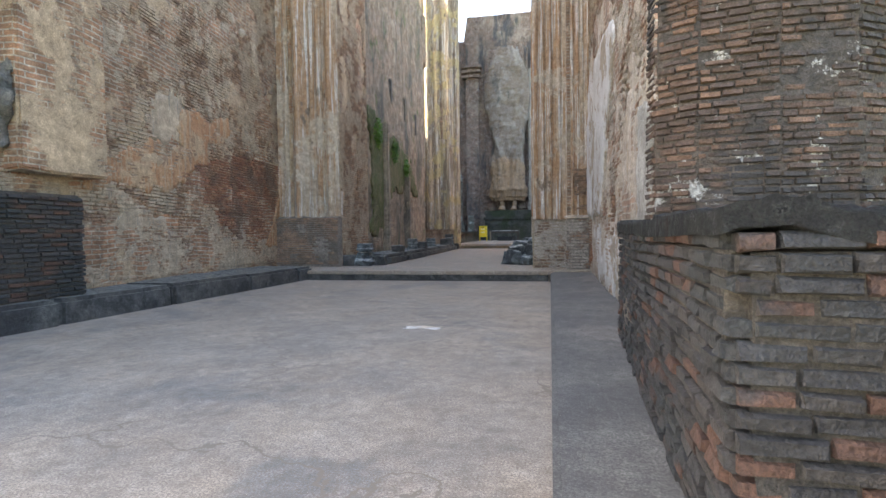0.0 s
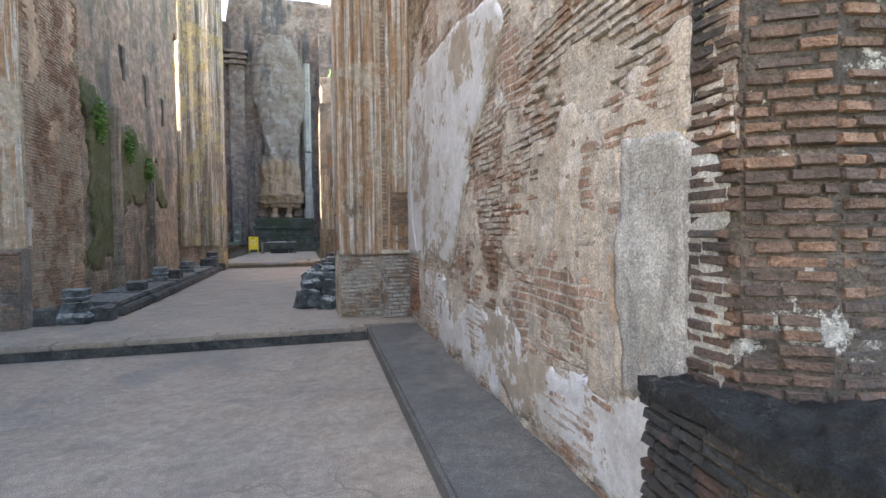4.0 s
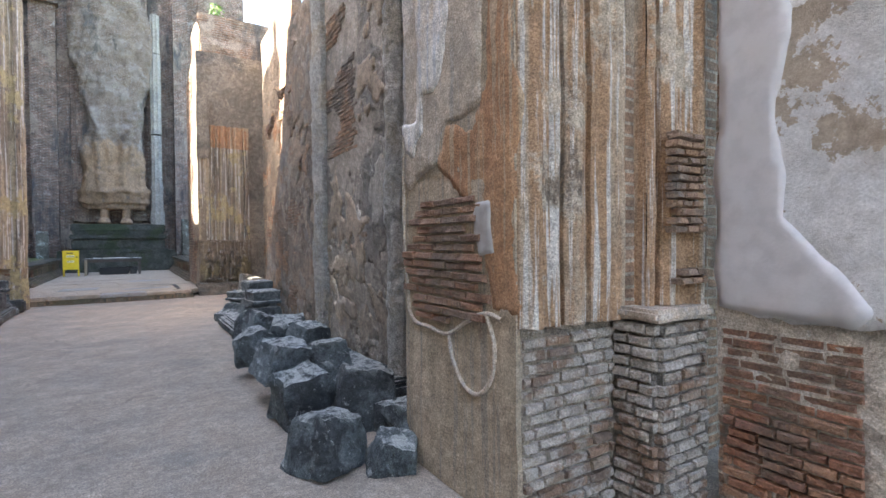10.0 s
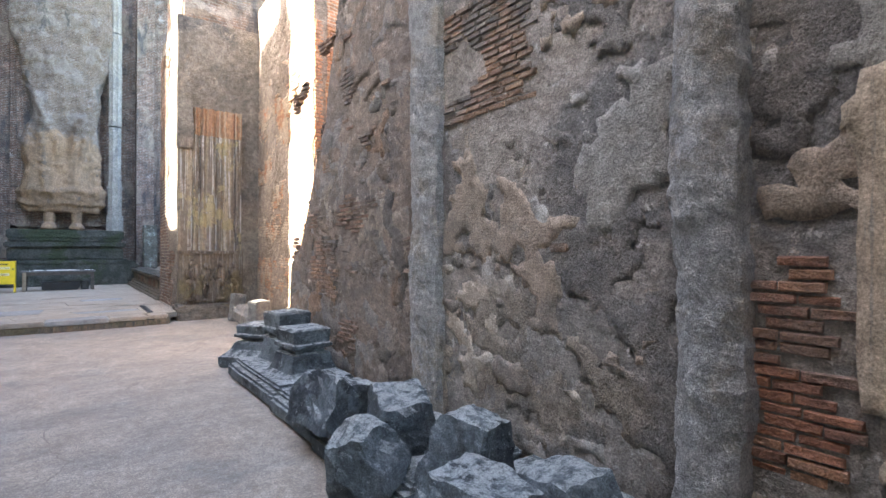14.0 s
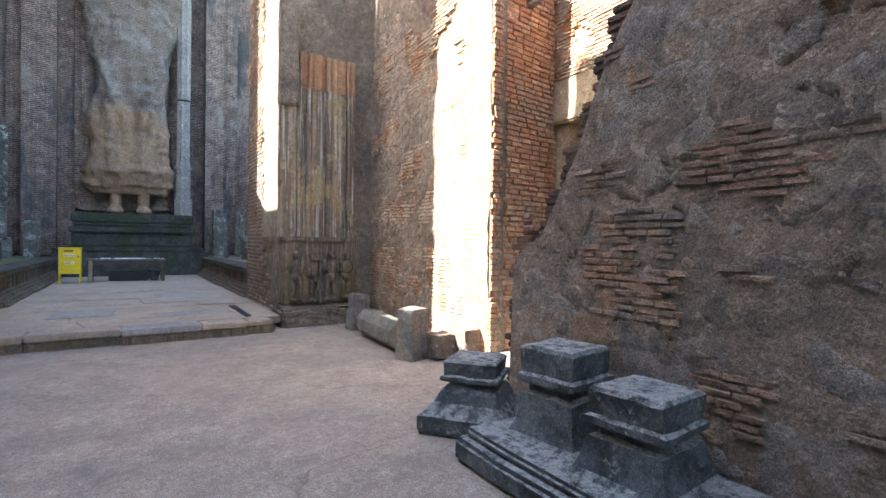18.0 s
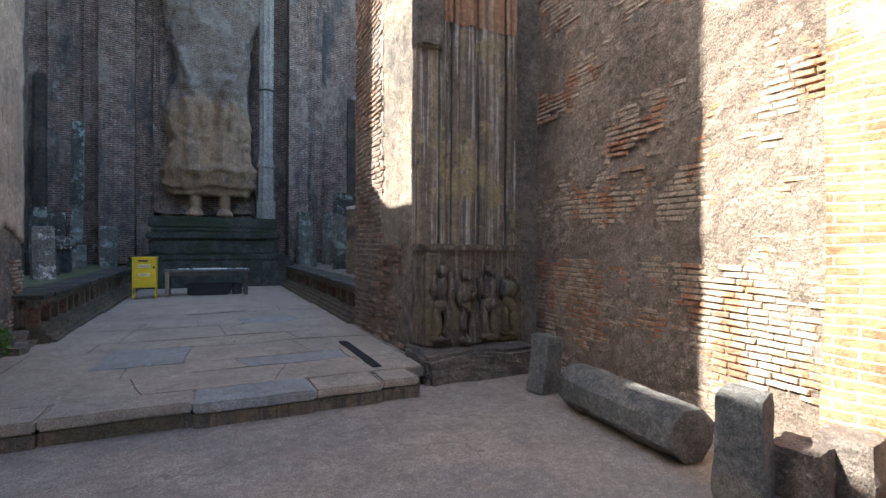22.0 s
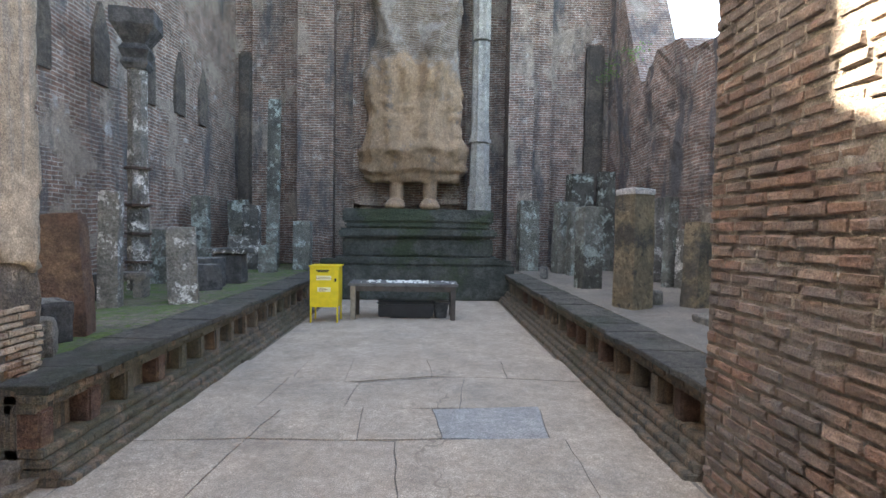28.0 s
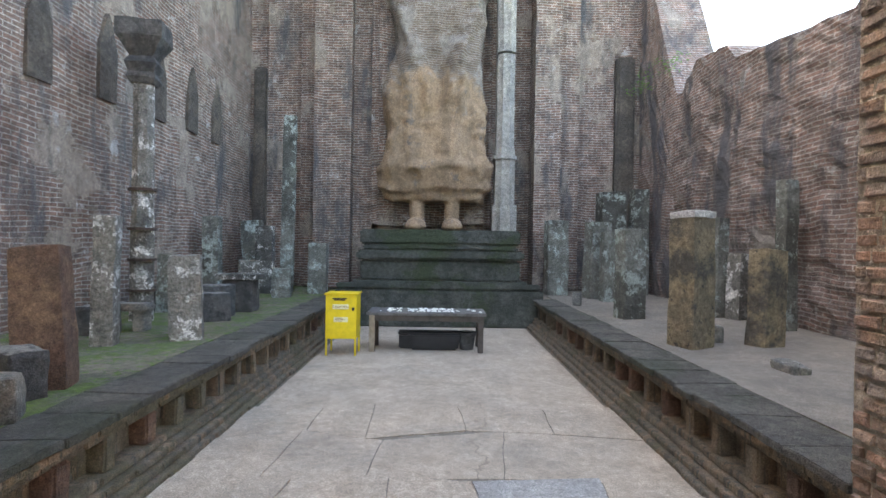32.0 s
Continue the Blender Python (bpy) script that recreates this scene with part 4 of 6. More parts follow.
brick_face(RP, (2.47, 0.83, 0.0), (0, 1, 0), 0.28, 1.08, (-1, 0, 0), C_PALE, None, (0.2, 0.5), 30, 0.22, 0.078, 0.02, 0.018)
box("dado_cap", 2.42, 0.78, 1.09, 2.95, 1.3, 1.16, M_BUFF, 0.02, 3, 0.015, parent=RP)
spec = [(1.2, "r"), (0.35, "f"), (0.5, "r"), (0.25, "s"), (0.9, "r"), (0.3, "s"), (0.45, "f"), (0.5, "r"), (0.3, "g"), (0.55, "f")]
moulding("fluted_shaft", flutes((1.74, 1.12), (2.48, 1.04), (0, -1, 0), spec), 1.08, 12, M_FLUTE, (0, 0.3), RP, 60, 0.012, "fluted shaft with orange and white streaks")
moulding("brick_strip", flutes((2.48, 1.04), (2.56, 1.04), (0, -1, 0), [(1, "f")]), 1.08, 12, M_HIGH, (0, 0.3), RP, 20, 0.01)
spec = [(0.5, "r"), (0.3, "s"), (0.8, "r"), (0.4, "f"), (0.6, "g"), (0.5, "r"), (0.5, "f")]
moulding("fluted_shaft", flutes((2.56, 0.96), (2.95, 0.84), (0, -1, 0), spec), 1.16, 12, M_FLUTE, (0, 0.4), RP, 60, 0.012, "fluted shaft with orange and white streaks")
brick_face(RP, (2.62, 0.84, 1.28), (1, 0, 0), 0.3, 0.9, (0, -1, 0), C_BROWN, lambda u, z: noise.noise(Vector((u * 4, z * 3, 6))) > -0.2, (0.1, 0.4), 30, 0.14, 0.056, 0.012, 0.03)
# side of the pillar towards the nave
SO = (1.73, 0.0, 0.0)
side = sheet("pillar_side", (1.73, 1.13, 0), (0, 1, 0), 1.2, 8.0, (-1, 0, 0), M_SAND, 0.06, 0.012, 0.1, parent=RP)
sb = poly_field([(1.36, 1.16), (1.76, 1.02), (2.2, 1.04), (2.26, 1.42), (2.1, 1.78), (1.5, 1.8), (1.46, 1.5), (1.36, 1.4)], 0.05)
brick_face(RP, SO, (0, 1, 0), 2.33, 2.2, (-1, 0, 0), C_DEEP, lambda u, z: sb(u, z) > 0, (1.9, 1.4), 160, 0.24, 0.066, 0.016, 0.02)
plaster("orange_plaster", RP, SO, (0, 1, 0), (-1, 0, 0), (1.12, 2.33, 1.0, 6.0), poly_field([(1.12, 1.15), (1.34, 1.15), (1.37, 1.44), (1.46, 1.76), (1.62, 1.82), (1.86, 2.03), (1.77, 2.26), (1.55, 2.21), (1.4, 2.3), (1.34, 3.0), (1.3, 5.8), (1.12, 5.8)], 0.05), M_ORANGE, 0.04, 0.01)
plaster("buff_plaster", RP, SO, (0, 1, 0), (-1, 0, 0), (1.12, 2.33, 1.6, 5.6), poly_field([(1.42, 2.34), (1.56, 2.25), (1.78, 2.3), (1.88, 2.06), (2.05, 2.0), (2.26, 1.9), (2.32, 2.2), (2.32, 4.6), (1.8, 5.2), (1.4, 4.6)], 0.04), M_BUFF, 0.035, 0.016)
plaster("white_plaster", RP, SO, (0, 1, 0), (-1, 0, 0), (1.4, 2.33, 2.0, 4.6), poly_field([(2.32, 2.36), (2.26, 2.18), (2.16, 2.12), (2.04, 2.26), (2.03, 2.5), (1.9, 2.46), (1.8, 2.6), (1.7, 2.95), (1.9, 3.9), (2.2, 4.2), (2.1, 2.75), (2.14, 2.36)], 0.03), M_WHITE_PLASTER, 0.03, 0.03)
plaster("grey_patch", RP, SO, (0, 1, 0), (-1, 0, 0), (1.2, 1.6, 1.3, 1.9), poly_field([(1.3, 1.48), (1.42, 1.46), (1.47, 1.6), (1.46, 1.75), (1.33, 1.76)], 0.015), M_CEMENT, 0.02, 0.024)
for pl in ([(2.32, 2.3), (2.33, 1.65), (2.28, 1.2), (2.23, 1.02), (2.0, 0.98), (1.76, 0.97), (1.58, 1.06), (1.37, 1.14), (1.24, 1.12)], [(1.76, 0.97), (1.7, 0.8), (1.52, 0.66), (1.36, 0.74), (1.3, 0.95), (1.37, 1.14)]):
    ridge("cement_fillet", RP, SO, (0, 1, 0), (-1, 0, 0), pl, M_BUFF, 0.014)

# ---- right wall of the nave ----
NX = 2.42
ends = [(0, 9.88), (1.5, 9.82), (1.75, 9.45), (2.1, 9.25), (2.4, 9.06), (2.85, 8.9), (3.15, 8.74), (3.4, 8.58), (4.4, 8.3), (5.4, 8.0), (9, 7.1)]


def wall_end(z):
    for (a, p), (b, q) in zip(ends, ends[1:]):
        if z <= b:
            return p + (q - p) * (z - a) / (b - a) - 6.3
    return ends[-1][1] - 6.3


NW = structure(sheet("wall_nave_right", (NX, 2.25, -0.1), (0, 1, 0), 4.05, 8.5, (-1, 0, 0), M_GREYWALL, 0.06, 0.014, 1.5, wave=2.2), "dark rough rendered nave wall", "wall")
NE = structure(sheet("wall_nave_right_end", (NX + 0.05, 6.3, -0.1), (0, 1, 0), 4.2, 5.6, (-1, 0, 0), M_BROWNWALL, 0.06, 0.014, 1.4, lean=wall_end, wave=2.2, top=lambda u: 5.6 - u * 0.05), "brown rough wall with a broken stepped end", "wall")
z = 0.1
while z < 5.2:
    y0 = 6.3 + wall_end(z)
    tooth = 0.14 * ((z / 0.33) % 1) + rnd(-0.03, 0.03)
    for k in range(6):
        part("end_brick", box_bm(NX + 0.11 + k * 0.24, y0 - 0.16, z, NX + 0.33 + k * 0.24, y0 + tooth + rnd(0.0, 0.04), z + 0.06, 0.012, 1, 0.008, 9.0), C_PIER[0], NE)
    z += 0.066
NO, NOE = (NX, 2.8, 0), (NX + 0.03, 6.3, 0)
brick_face(NW, NO, (0, 1, 0), 3.1, 1.6, (-1, 0, 0), C_RED, lambda u, z: 0.3 < u < 0.68 and 0.6 < z < 1.7 and noise.noise(Vector((u * 3, z * 3, 2))) > -0.35, (0.7, 1), 45, proud=0.02)
brick_face(NW, NO, (0, 1, 0), 3.1, 4.6, (-1, 0, 0), C_BROWN, lambda u, z: 2.1 < u < 3.3 and z > 2.7 and noise.noise(Vector((u * 1.2, z * 1.6, 12))) > -0.1, (2.9, 3), 60, 0.2, 0.06, 0.012, 0.015)
brick_face(NE, NOE, (0, 1, 0), 3.4, 4.4, (-1, 0, 0), C_PIERSIDE, lambda u, z: noise.noise(Vector((u * 1.6, z * 2.2, 21))) + 0.3 * noise.noise(Vector((u * 7, z * 9, 2))) > 0.34, (2.0, 1.5), 120, 0.22, 0.062, 0.016, -0.006)
brick_face(NE, NOE, (0, 1, 0), 3.4, 2.0, (-1, 0, 0), C_BROWN, lambda u, z: 1.9 < u < 2.7 and 1.0 < z < 1.8 and noise.noise(Vector((u * 4, z * 4, 6))) > -0.05, (2.3, 1.4), 40, 0.2, 0.062, 0.014, -0.004)
plaster("sandy_render", NW, (NX, 2.25, 0), (0, 1, 0), (-1, 0, 0), (0, 1.1, 0.0, 7.0), lambda u, z: 0.25 + noise.noise(Vector((u * 2.5, z * 2.5, 4.4))) - 1.2 * (0.82 < u) - 1.5 * (0.86 < u < 1.2 and 0.55 < z < 1.5), M_SAND, 0.05, 0.03)
box("framed_brick", NX - 0.03, 4.55, 1.6, NX + 0.1, 4.7, 1.66, C_BROWN[0], 0.01, parent=NW)
for y0, y1, d in ((3.45, 3.8, 0.2), (5.9, 6.35, 0.12)):
    pts = [(NX + 0.05, y0)] + [(NX - d * (0.55 + 0.45 * math.sin(math.pi * f)), y0 + (y1 - y0) * f) for f in (0.04, 0.16, 0.28, 0.4, 0.52, 0.64, 0.76, 0.88, 0.97)] + [(NX + 0.05, y1)]
    o = moulding("stone_shaft", pts, -0.05, 7.5, M_SHAFT, (0.2, 0), NW, 220, 0.034, "rough grey stone shaft set in the wall")



def layers(parent, origin, width, height, seed, coats, keep=lambda u, z: True):
    """Coats of old render that have come away in patches, one over the other."""
    for k, (material, level, fine, thick) in enumerate(coats):
        off = Vector((seed * 3.1 + k * 7.7, seed * 1.3, k * 2.9))

        def field(u, z, off=off, level=level, fine=fine):
            if not keep(u, z):
                return -1.0
            p = Vector((u, z * 1.25, 0))
            return noise.noise(p * 0.9 + off) + fine * noise.noise(p * 3.4 + off) + 0.3 * noise.noise(p * 8.0 + off) + 0.22 * noise.noise(p * 17.0 + off) - level

        plaster("render_coat", parent, origin, (0, 1, 0), (-1, 0, 0), (0, width, 0.02, height), field, material, 0.045, thick)


layers(NW, (NX, 2.4, 0), 3.85, 7.6, 2, ((M_COAT_DARK, 0.0, 0.5, 0.012), (M_COAT_GREY, 0.22, 0.6, 0.017), (M_COAT_BROWN, 0.34, 0.6, 0.022)), lambda u, z: not (0.6 < u < 1.1 and 0.5 < z < 1.75) and not (2.4 < u < 3.7 and z > 2.7))
layers(NE, (NX + 0.05, 6.35, 0), 3.5, 5.4, 5, ((M_COAT_DARK, 0.05, 0.8, 0.006), (M_COAT_UMBER, 0.22, 0.9, 0.009), (M_COAT_RUST, 0.42, 0.8, 0.012)), lambda u, z: u + 6.4 < 6.3 + wall_end(z) - 0.05)

# ---- doorway bay on the right ----
A, B = Vector((3.78, 15.95, -0.05)), Vector((3.53, 11.56, -0.05))
d = (B - A).normalized()
bn = Vector((d.y, -d.x, 0))
bn = bn if bn.x < 0 else -bn
bay = structure(sheet("wall_bay_right", A, d, (B - A).length, 8.0, bn, M_BAYWALL, 0.1, 0.05, 0.25), "pale rough brick bay wall beside a doorway", "wall")
ln = (B - A).length
brick_face(bay, A, d, ln, 6.0, bn, C_ORANGE, lambda u, z: noise.noise(Vector((u * 1.1, z * 1.5, 31))) + 0.35 * noise.noise(Vector((u * 5, z * 7, 8))) > (0.05 if z > 1.5 else -0.25), (ln - 0.7, 1.2), 240, 0.25, 0.07, 0.016, 0.006, sag=0.06)
C = Vector((4.95, 11.75, -0.05))
jd = (C - B).normalized()
jn = Vector((jd.y, -jd.x, 0))
jn = jn if jn.y < 0 else -jn
jamb = structure(sheet("wall_jamb", B, jd, (C - B).length, 7.5, jn, M_SUNBRICK, 0.12, 0.02, 0.5), "orange brick door jamb", "wall")
brick_face(jamb, B, jd, 1.28, 6.2, jn, C_JAMB, lambda u, z: noise.noise(Vector((u * 1.5, z * 1.2, 41))) > -0.4, (0.6, 1.4), 200, 0.24, 0.085, 0.016, 0.03)
structure(box("door_frame_post", 4.9, 11.47, 0.0, 5.26, 11.82, 3.32, M_TIMBER, 0.02, 3, 0.012), "worn pale stone door post", "door frame")
structure(box("door_lintel", 4.8, 9.9, 3.32, 5.4, 11.95, 3.95, M_TIMBER, 0.03, 4, 0.02), "thick pale weathered lintel over the doorway", "lintel")
over = structure(box("wall_over_door", 4.86, 9.9, 3.95, 5.5, 12.1, 5.4, M_SUNBRICK, 0.08, 5, 0.1), "broken orange brickwork above the lintel", "wall")
brick_face(over, (4.84, 9.95, 3.96), (0, 1, 0), 2.1, 1.3, (-1, 0, 0), C_ORANGE, lambda u, z: noise.noise(Vector((u * 2, z * 2, 14))) > -0.3, (0.6, 0.3), 60, 0.2, 0.06)
jf = structure(box("wall_jamb_near", 4.9, 8.0, -0.2, 6.2, 10.26, 6.5, M_SUNBRICK, 0.08, 5, 0.1), "sunlit orange brick side of the doorway", "wall")
brick_face(jf, (4.89, 8.1, 0.1), (0, 1, 0), 2.1, 6.2, (-1, 0, 0), C_ORANGE, lambda u, z: noise.noise(Vector((u * 2, z, 15))) > -0.3, (0.6, 2), 60, 0.2, 0.06)
structure(box("threshold", 3.27, 9.7, -0.3, 5.3, 11.58, 0.08, M_SLAB, 0.02, 4, 0.008), "pale stone threshold", "threshold")
structure(box("wall_outer_right", 5.27, 11.36, -0.3, 5.7, 11.8, 3.3, M_BACK_LOW, 0.04, 3, 0.03), "damp brick reveal behind the doorway", "wall")

# ---- right pier before the sanctum ----
SX = 1.86
SP = structure(box("pier_sanctum_right", SX + 0.03, 15.95, -0.3, 4.7, 18.55, 7.4, M_PIERRENDER, 0.03, 3, 0.02), "brick pier before the sanctum with a carved base", "pier")
box("pier_upper", 1.95, 16.0, 7.3, 4.6, 18.3, 8.6, M_HIGH, 0.05, 4, 0.08, parent=SP)
sheet("pier_side", (SX, 15.85, 0.15), (0, 1, 0), 2.75, 7.2, (-1, 0, 0), M_PIERRENDER, 0.08, 0.03, 0.1, parent=SP)
sheet("mortar_bed", (SX - 0.012, 17.1, 0.2), (0, 1, 0), 1.5, 7.0, (-1, 0, 0), M_MORTAR, 0.08, 0.02, 0.06, parent=SP)
brick_face(SP, (SX - 0.008, 15.85, 0.22), (0, 1, 0), 2.74, 6.8, (-1, 0, 0), C_PIERSIDE, lambda u, z: u > 1.3 + 0.25 * noise.noise(Vector((0, z * 1.5, 3))) or (z < 1.4 and 0.4 < u < 1.3 and noise.noise(Vector((u * 2, z * 2, 3))) > -0.1), (2.3, 1.4), 290, 0.27, 0.096, 0.028, 0.02)
sheet("pier_front", (SX, 15.9, 0.0), (1, 0, 0), 2.25, 7.2, (0, -1, 0), M_PIERRENDER, 0.08, 0.03, 0.1, parent=SP)
sp1 = [(1.7, "f"), (0.3, "s"), (0.35, "r"), (0.35, "r"), (0.3, "s"), (0.55, "r"), (0.35, "g"), (0.9, "r"), (0.3, "s"), (0.5, "r"), (0.35, "g"), (0.35, "r"), (0.7, "f"), (0.3, "s"), (0.5, "r"), (0.6, "f")]
moulding("fluted_panel", flutes((SX + 0.0, 15.78), (3.3, 15.74), (0, -1, 0), sp1), 1.58, 4.45, M_FLUTE_DARK, (0, 0.15), SP, 40, 0.01, "dark streaked fluted plaster panel")
moulding("fluted_panel", flutes((SX + 0.34, 15.77), (3.3, 15.73), (0, -1, 0), sp1[2:]), 4.45, 5.12, M_ORANGE, (0, 0.15), SP, 20, 0.01, "orange-stained upper fluted panel")
box("panel_block", SX - 0.02, 15.68, 4.08, SX + 0.32, 15.95, 5.9, M_PIERRENDER, 0.03, 3, 0.02, parent=SP)
box("pier_plinth", SX - 0.1, 15.2, -0.1, 3.35, 15.95, 0.34, M_PIERRENDER, 0.05, 6, 0.06, parent=SP)
box("carved_panel", SX + 0.0, 15.58, 0.34, 3.32, 15.92, 1.58, M_CARVED, 0.04, 5, 0.03, parent=SP)
bm = bmesh.new()
for x0, s in ((2.1, 1.12), (2.44, 1.04), (2.76, 1.1), (3.08, 1.06)):
    for dx, dz, rx, rz in ((0, 0.82, 0.06, 0.075), (0, 0.62, 0.09, 0.16), (0, 0.44, 0.085, 0.09), (-0.05, 0.25, 0.04, 0.2), (0.06, 0.25, 0.04, 0.2), (-0.1, 0.62, 0.03, 0.15), (0.11, 0.64, 0.03, 0.14), (0, 0.07, 0.11, 0.04)):
        bmesh.ops.create_icosphere(bm, subdivisions=2, radius=1, matrix=Matrix.Translation((x0 + dx * s, 15.56, 0.38 + dz * s)) @ Matrix.Diagonal((rx * s, 0.09, rz * s, 1)))
for v in bm.verts:
    v.co += jitter(v.co, 0.05, 6) + jitter(v.co, 0.025, 17)
part("dwarf_relief", bm, M_CARVED, SP, "row of eroded carved dwarf figures", True)
box("panel_cornice", SX - 0.03, 15.54, 1.53, 3.32, 15.92, 1.62, M_CARVED, 0.02, 4, 0.015, parent=SP)

# ---- left pier before the sanctum ----
LX = -2.9
LP = structure(sheet("pier_sanctum_left", (LX, 15.15, -0.1), (0, 1, 0), 3.85, 6.6, (1, 0, 0), M_PIERRENDER, 0.1, 0.04, 1.4, top=lambda u: 6.05 + 0.57 * max(0, u - 2.2)), "pale plastered brick pier of the sanctum", "pier")
brick_face(LP, (LX, 15.16, 0.2), (0, 1, 0), 2.4, 2.6, (1, 0, 0), C_ORANGE, lambda u, z: 1.08 < z < 2.38 and u < 2.2 + 0.08 * noise.noise(Vector((0, z * 4, 1))), (1.6, 1.7), 280, 0.22, 0.06, 0.01, 0.035)
brick_face(LP, (LX, 15.5, 0.2), (0, 1, 0), 3.5, 4.2, (1, 0, 0), C_WARM, lambda u, z: (z > 2.4 and u < 1.5 and noise.noise(Vector((u * 2, z * 2, 51))) > -0.1) or (z < 1.2 and noise.noise(Vector((u * 2, z * 2, 52))) > 0.05), (1.2, 2.2), 120, 0.24, 0.062, 0.014, 0.014)
plaster("sand_plaster", LP, (LX, 15.5, 0), (0, 1, 0), (1, 0, 0), (1.6, 3.5, 1.0, 6.4), poly_field([(1.86, 1.75), (2.2, 1.7), (2.8, 1.8), (3.45, 1.6), (3.45, 6.2), (1.5, 5.8)], 0.06), M_SAND, 0.07, 0.04)
# black block painted as the dark inside of a putlog hole
box("putlog_hole", LX - 0.1, 17.9, 1.1, LX + 0.02, 18.04, 1.24, M_BLACK, 0.0, parent=LP)
box("pier_foot", -3.0, 17.7, -0.05, -2.62, 18.98, 0.42, M_PIERRENDER, 0.12, 5, 0.07, parent=LP)
LT = structure(box("pillar_left_inner", -4.0, 14.1, -0.2, -2.06, 14.6, 12.5, M_HIGH, 0.03, 3, 0.03), "tall stained brick pilaster", "pillar")
# added block that stops sun from passing behind the pilaster
box("pillar_back", -4.2, 14.55, -0.2, -2.97, 16.42, 12.3, M_HIGH, 0.05, 4, 0.06, parent=LT)
spec = [(0.6, "f"), (0.3, "s"), (0.9, "r"), (0.3, "g"), (0.7, "r"), (0.3, "s"), (0.5, "f"), (0.9, "r"), (0.3, "s"), (0.7, "r")]
moulding("fluted_shaft", flutes((-4.0, 14.02), (-2.05, 14.04), (0, -1, 0), spec), 1.0, 12.3, M_FLUTE_DARK, (0, 0.2), LT, 50, 0.02, "dark streaked fluted shafts")
moulding("fluted_side", flutes((-2.05, 14.04), (-2.05, 14.6), (1, 0, 0), [(0.5, "r"), (0.3, "s"), (0.6, "r"), (0.4, "f")]), 0.0, 12.3, M_FLUTE_DARK, (-0.2, 0), LT, 50, 0.02)

# ---- left side of the nave ----
LW = structure(sheet("wall_nave_left", (-3.1, 3.8, -0.2), (0, 1, 0), 7.6, 10.8, (1, 0, 0), M_MOSSWALL, 0.16, 0.06, 1.5), "tall mossy brick nave wall", "wall")
for y0, z0, h in ((5.3, 1.0, 3.4), (7.9, 0.4, 2.6)):
    box("half_shaft", -3.18, y0, -0.1, -2.9, y0 + 0.3, z0 + h, M_PIERRENDER, 0.06, 4, 0.03, parent=LW)
# no opening is cut: dark blocks give the slit niches their shade
for y0, z0 in ((6.2, 5.2), (8.0, 5.0), (9.6, 4.8)):
    box("slit_niche", -3.25, y0, z0, -3.045, y0 + 0.28, z0 + 0.9, M_MORTAR_OR_SHADE, 0.05, parent=LW)
plaster("moss_coat", LW, (-3.1, 0, 0), (0, 1, 0), (1, 0, 0), (3.9, 10.5, 0.3, 5.2), poly_field([(4.0, 4.6), (5.2, 4.4), (7.0, 4.0), (9.2, 3.4), (9.8, 2.4), (8.2, 2.5), (6.8, 2.2), (5.4, 0.9), (4.1, 1.0)], 0.5, 1.6), M_MOSS, 0.08, 0.045, "dark green moss on the brick")
# block added high on the wall end, unseen, to shade the door lintel
box("wall_head", -4.6, 11.2, 8.3, -3.1, 12.1, 10.5, M_MOSSWALL, 0.06, 5, 0.09, parent=LW)
LF = structure(box("pillar_left", -5.6, 1.75, -0.3, -3.09, 3.85, 12.5, M_LEFT, 0.03, 4, 0.03), "tall fluted brick pillar with orange stains", "pillar")
spec = [(0.5, "f"), (0.5, "r"), (0.3, "s"), (0.8, "r"), (0.3, "g"), (0.5, "f"), (0.7, "r"), (0.3, "s"), (0.5, "r"), (0.4, "f")]
moulding("fluted_shaft", flutes((-4.75, 1.7), (-3.07, 1.7), (0, -1, 0), spec), 1.22, 12.3, M_FLUTE, (0, 0.3), LF, 50, 0.02, "fluted shaft with orange and white streaks")
box("pillar_dado", -4.75, 1.5, -0.1, -3.05, 1.8, 1.26, M_MORTAR_GREY, 0.04, 4, 0.03, parent=LF)
brick_face(LF, (-4.75, 1.49, 0.05), (1, 0, 0), 1.68, 1.18, (0, -1, 0), C_BROWN, lambda u, z: noise.noise(Vector((u * 2, z * 2, 61))) > -0.35, (0.8, 0.5), 100, 0.24, 0.062, 0.012, 0.014)
brick_face(LF, (-3.08, 1.75, 0.1), (0, 1, 0), 2.08, 9, (1, 0, 0), C_WARM, lambda u, z: noise.noise(Vector((u * 1.5, z, 62))) > -0.25, (0.8, 2), 100, 0.24, 0.064, 0.014, 0.014)
PL = structure(sheet("wall_porch_left", (-3.87, -9.5, 0), (-0.08, 1, 0), 11.8, 13.2, (1, 0.08, 0), M_LEFT, 0.16, 0.05, 1.4), "warm stained brick porch wall with fallen plaster", "wall")
PLO, PLA, PLN = (-3.87, -9.5, 0.0), (-0.08, 1, 0), (1, 0.08, 0)
ora = poly_field([(4.4, 1.6), (5.2, 2.0), (6.0, 2.25), (7.2, 2.4), (7.3, 3.0), (9.0, 3.35), (8.6, 2.6), (7.5, 2.1), (7.1, 1.65), (5.3, 1.55)], 0.3, 2.5)
redp = poly_field([(7.4, 1.95), (9.0, 2.55), (11.3, 2.85), (11.3, 1.9), (10.5, 0.7), (9.1, 0.7), (8.3, 1.2)], 0.15, 2.5)
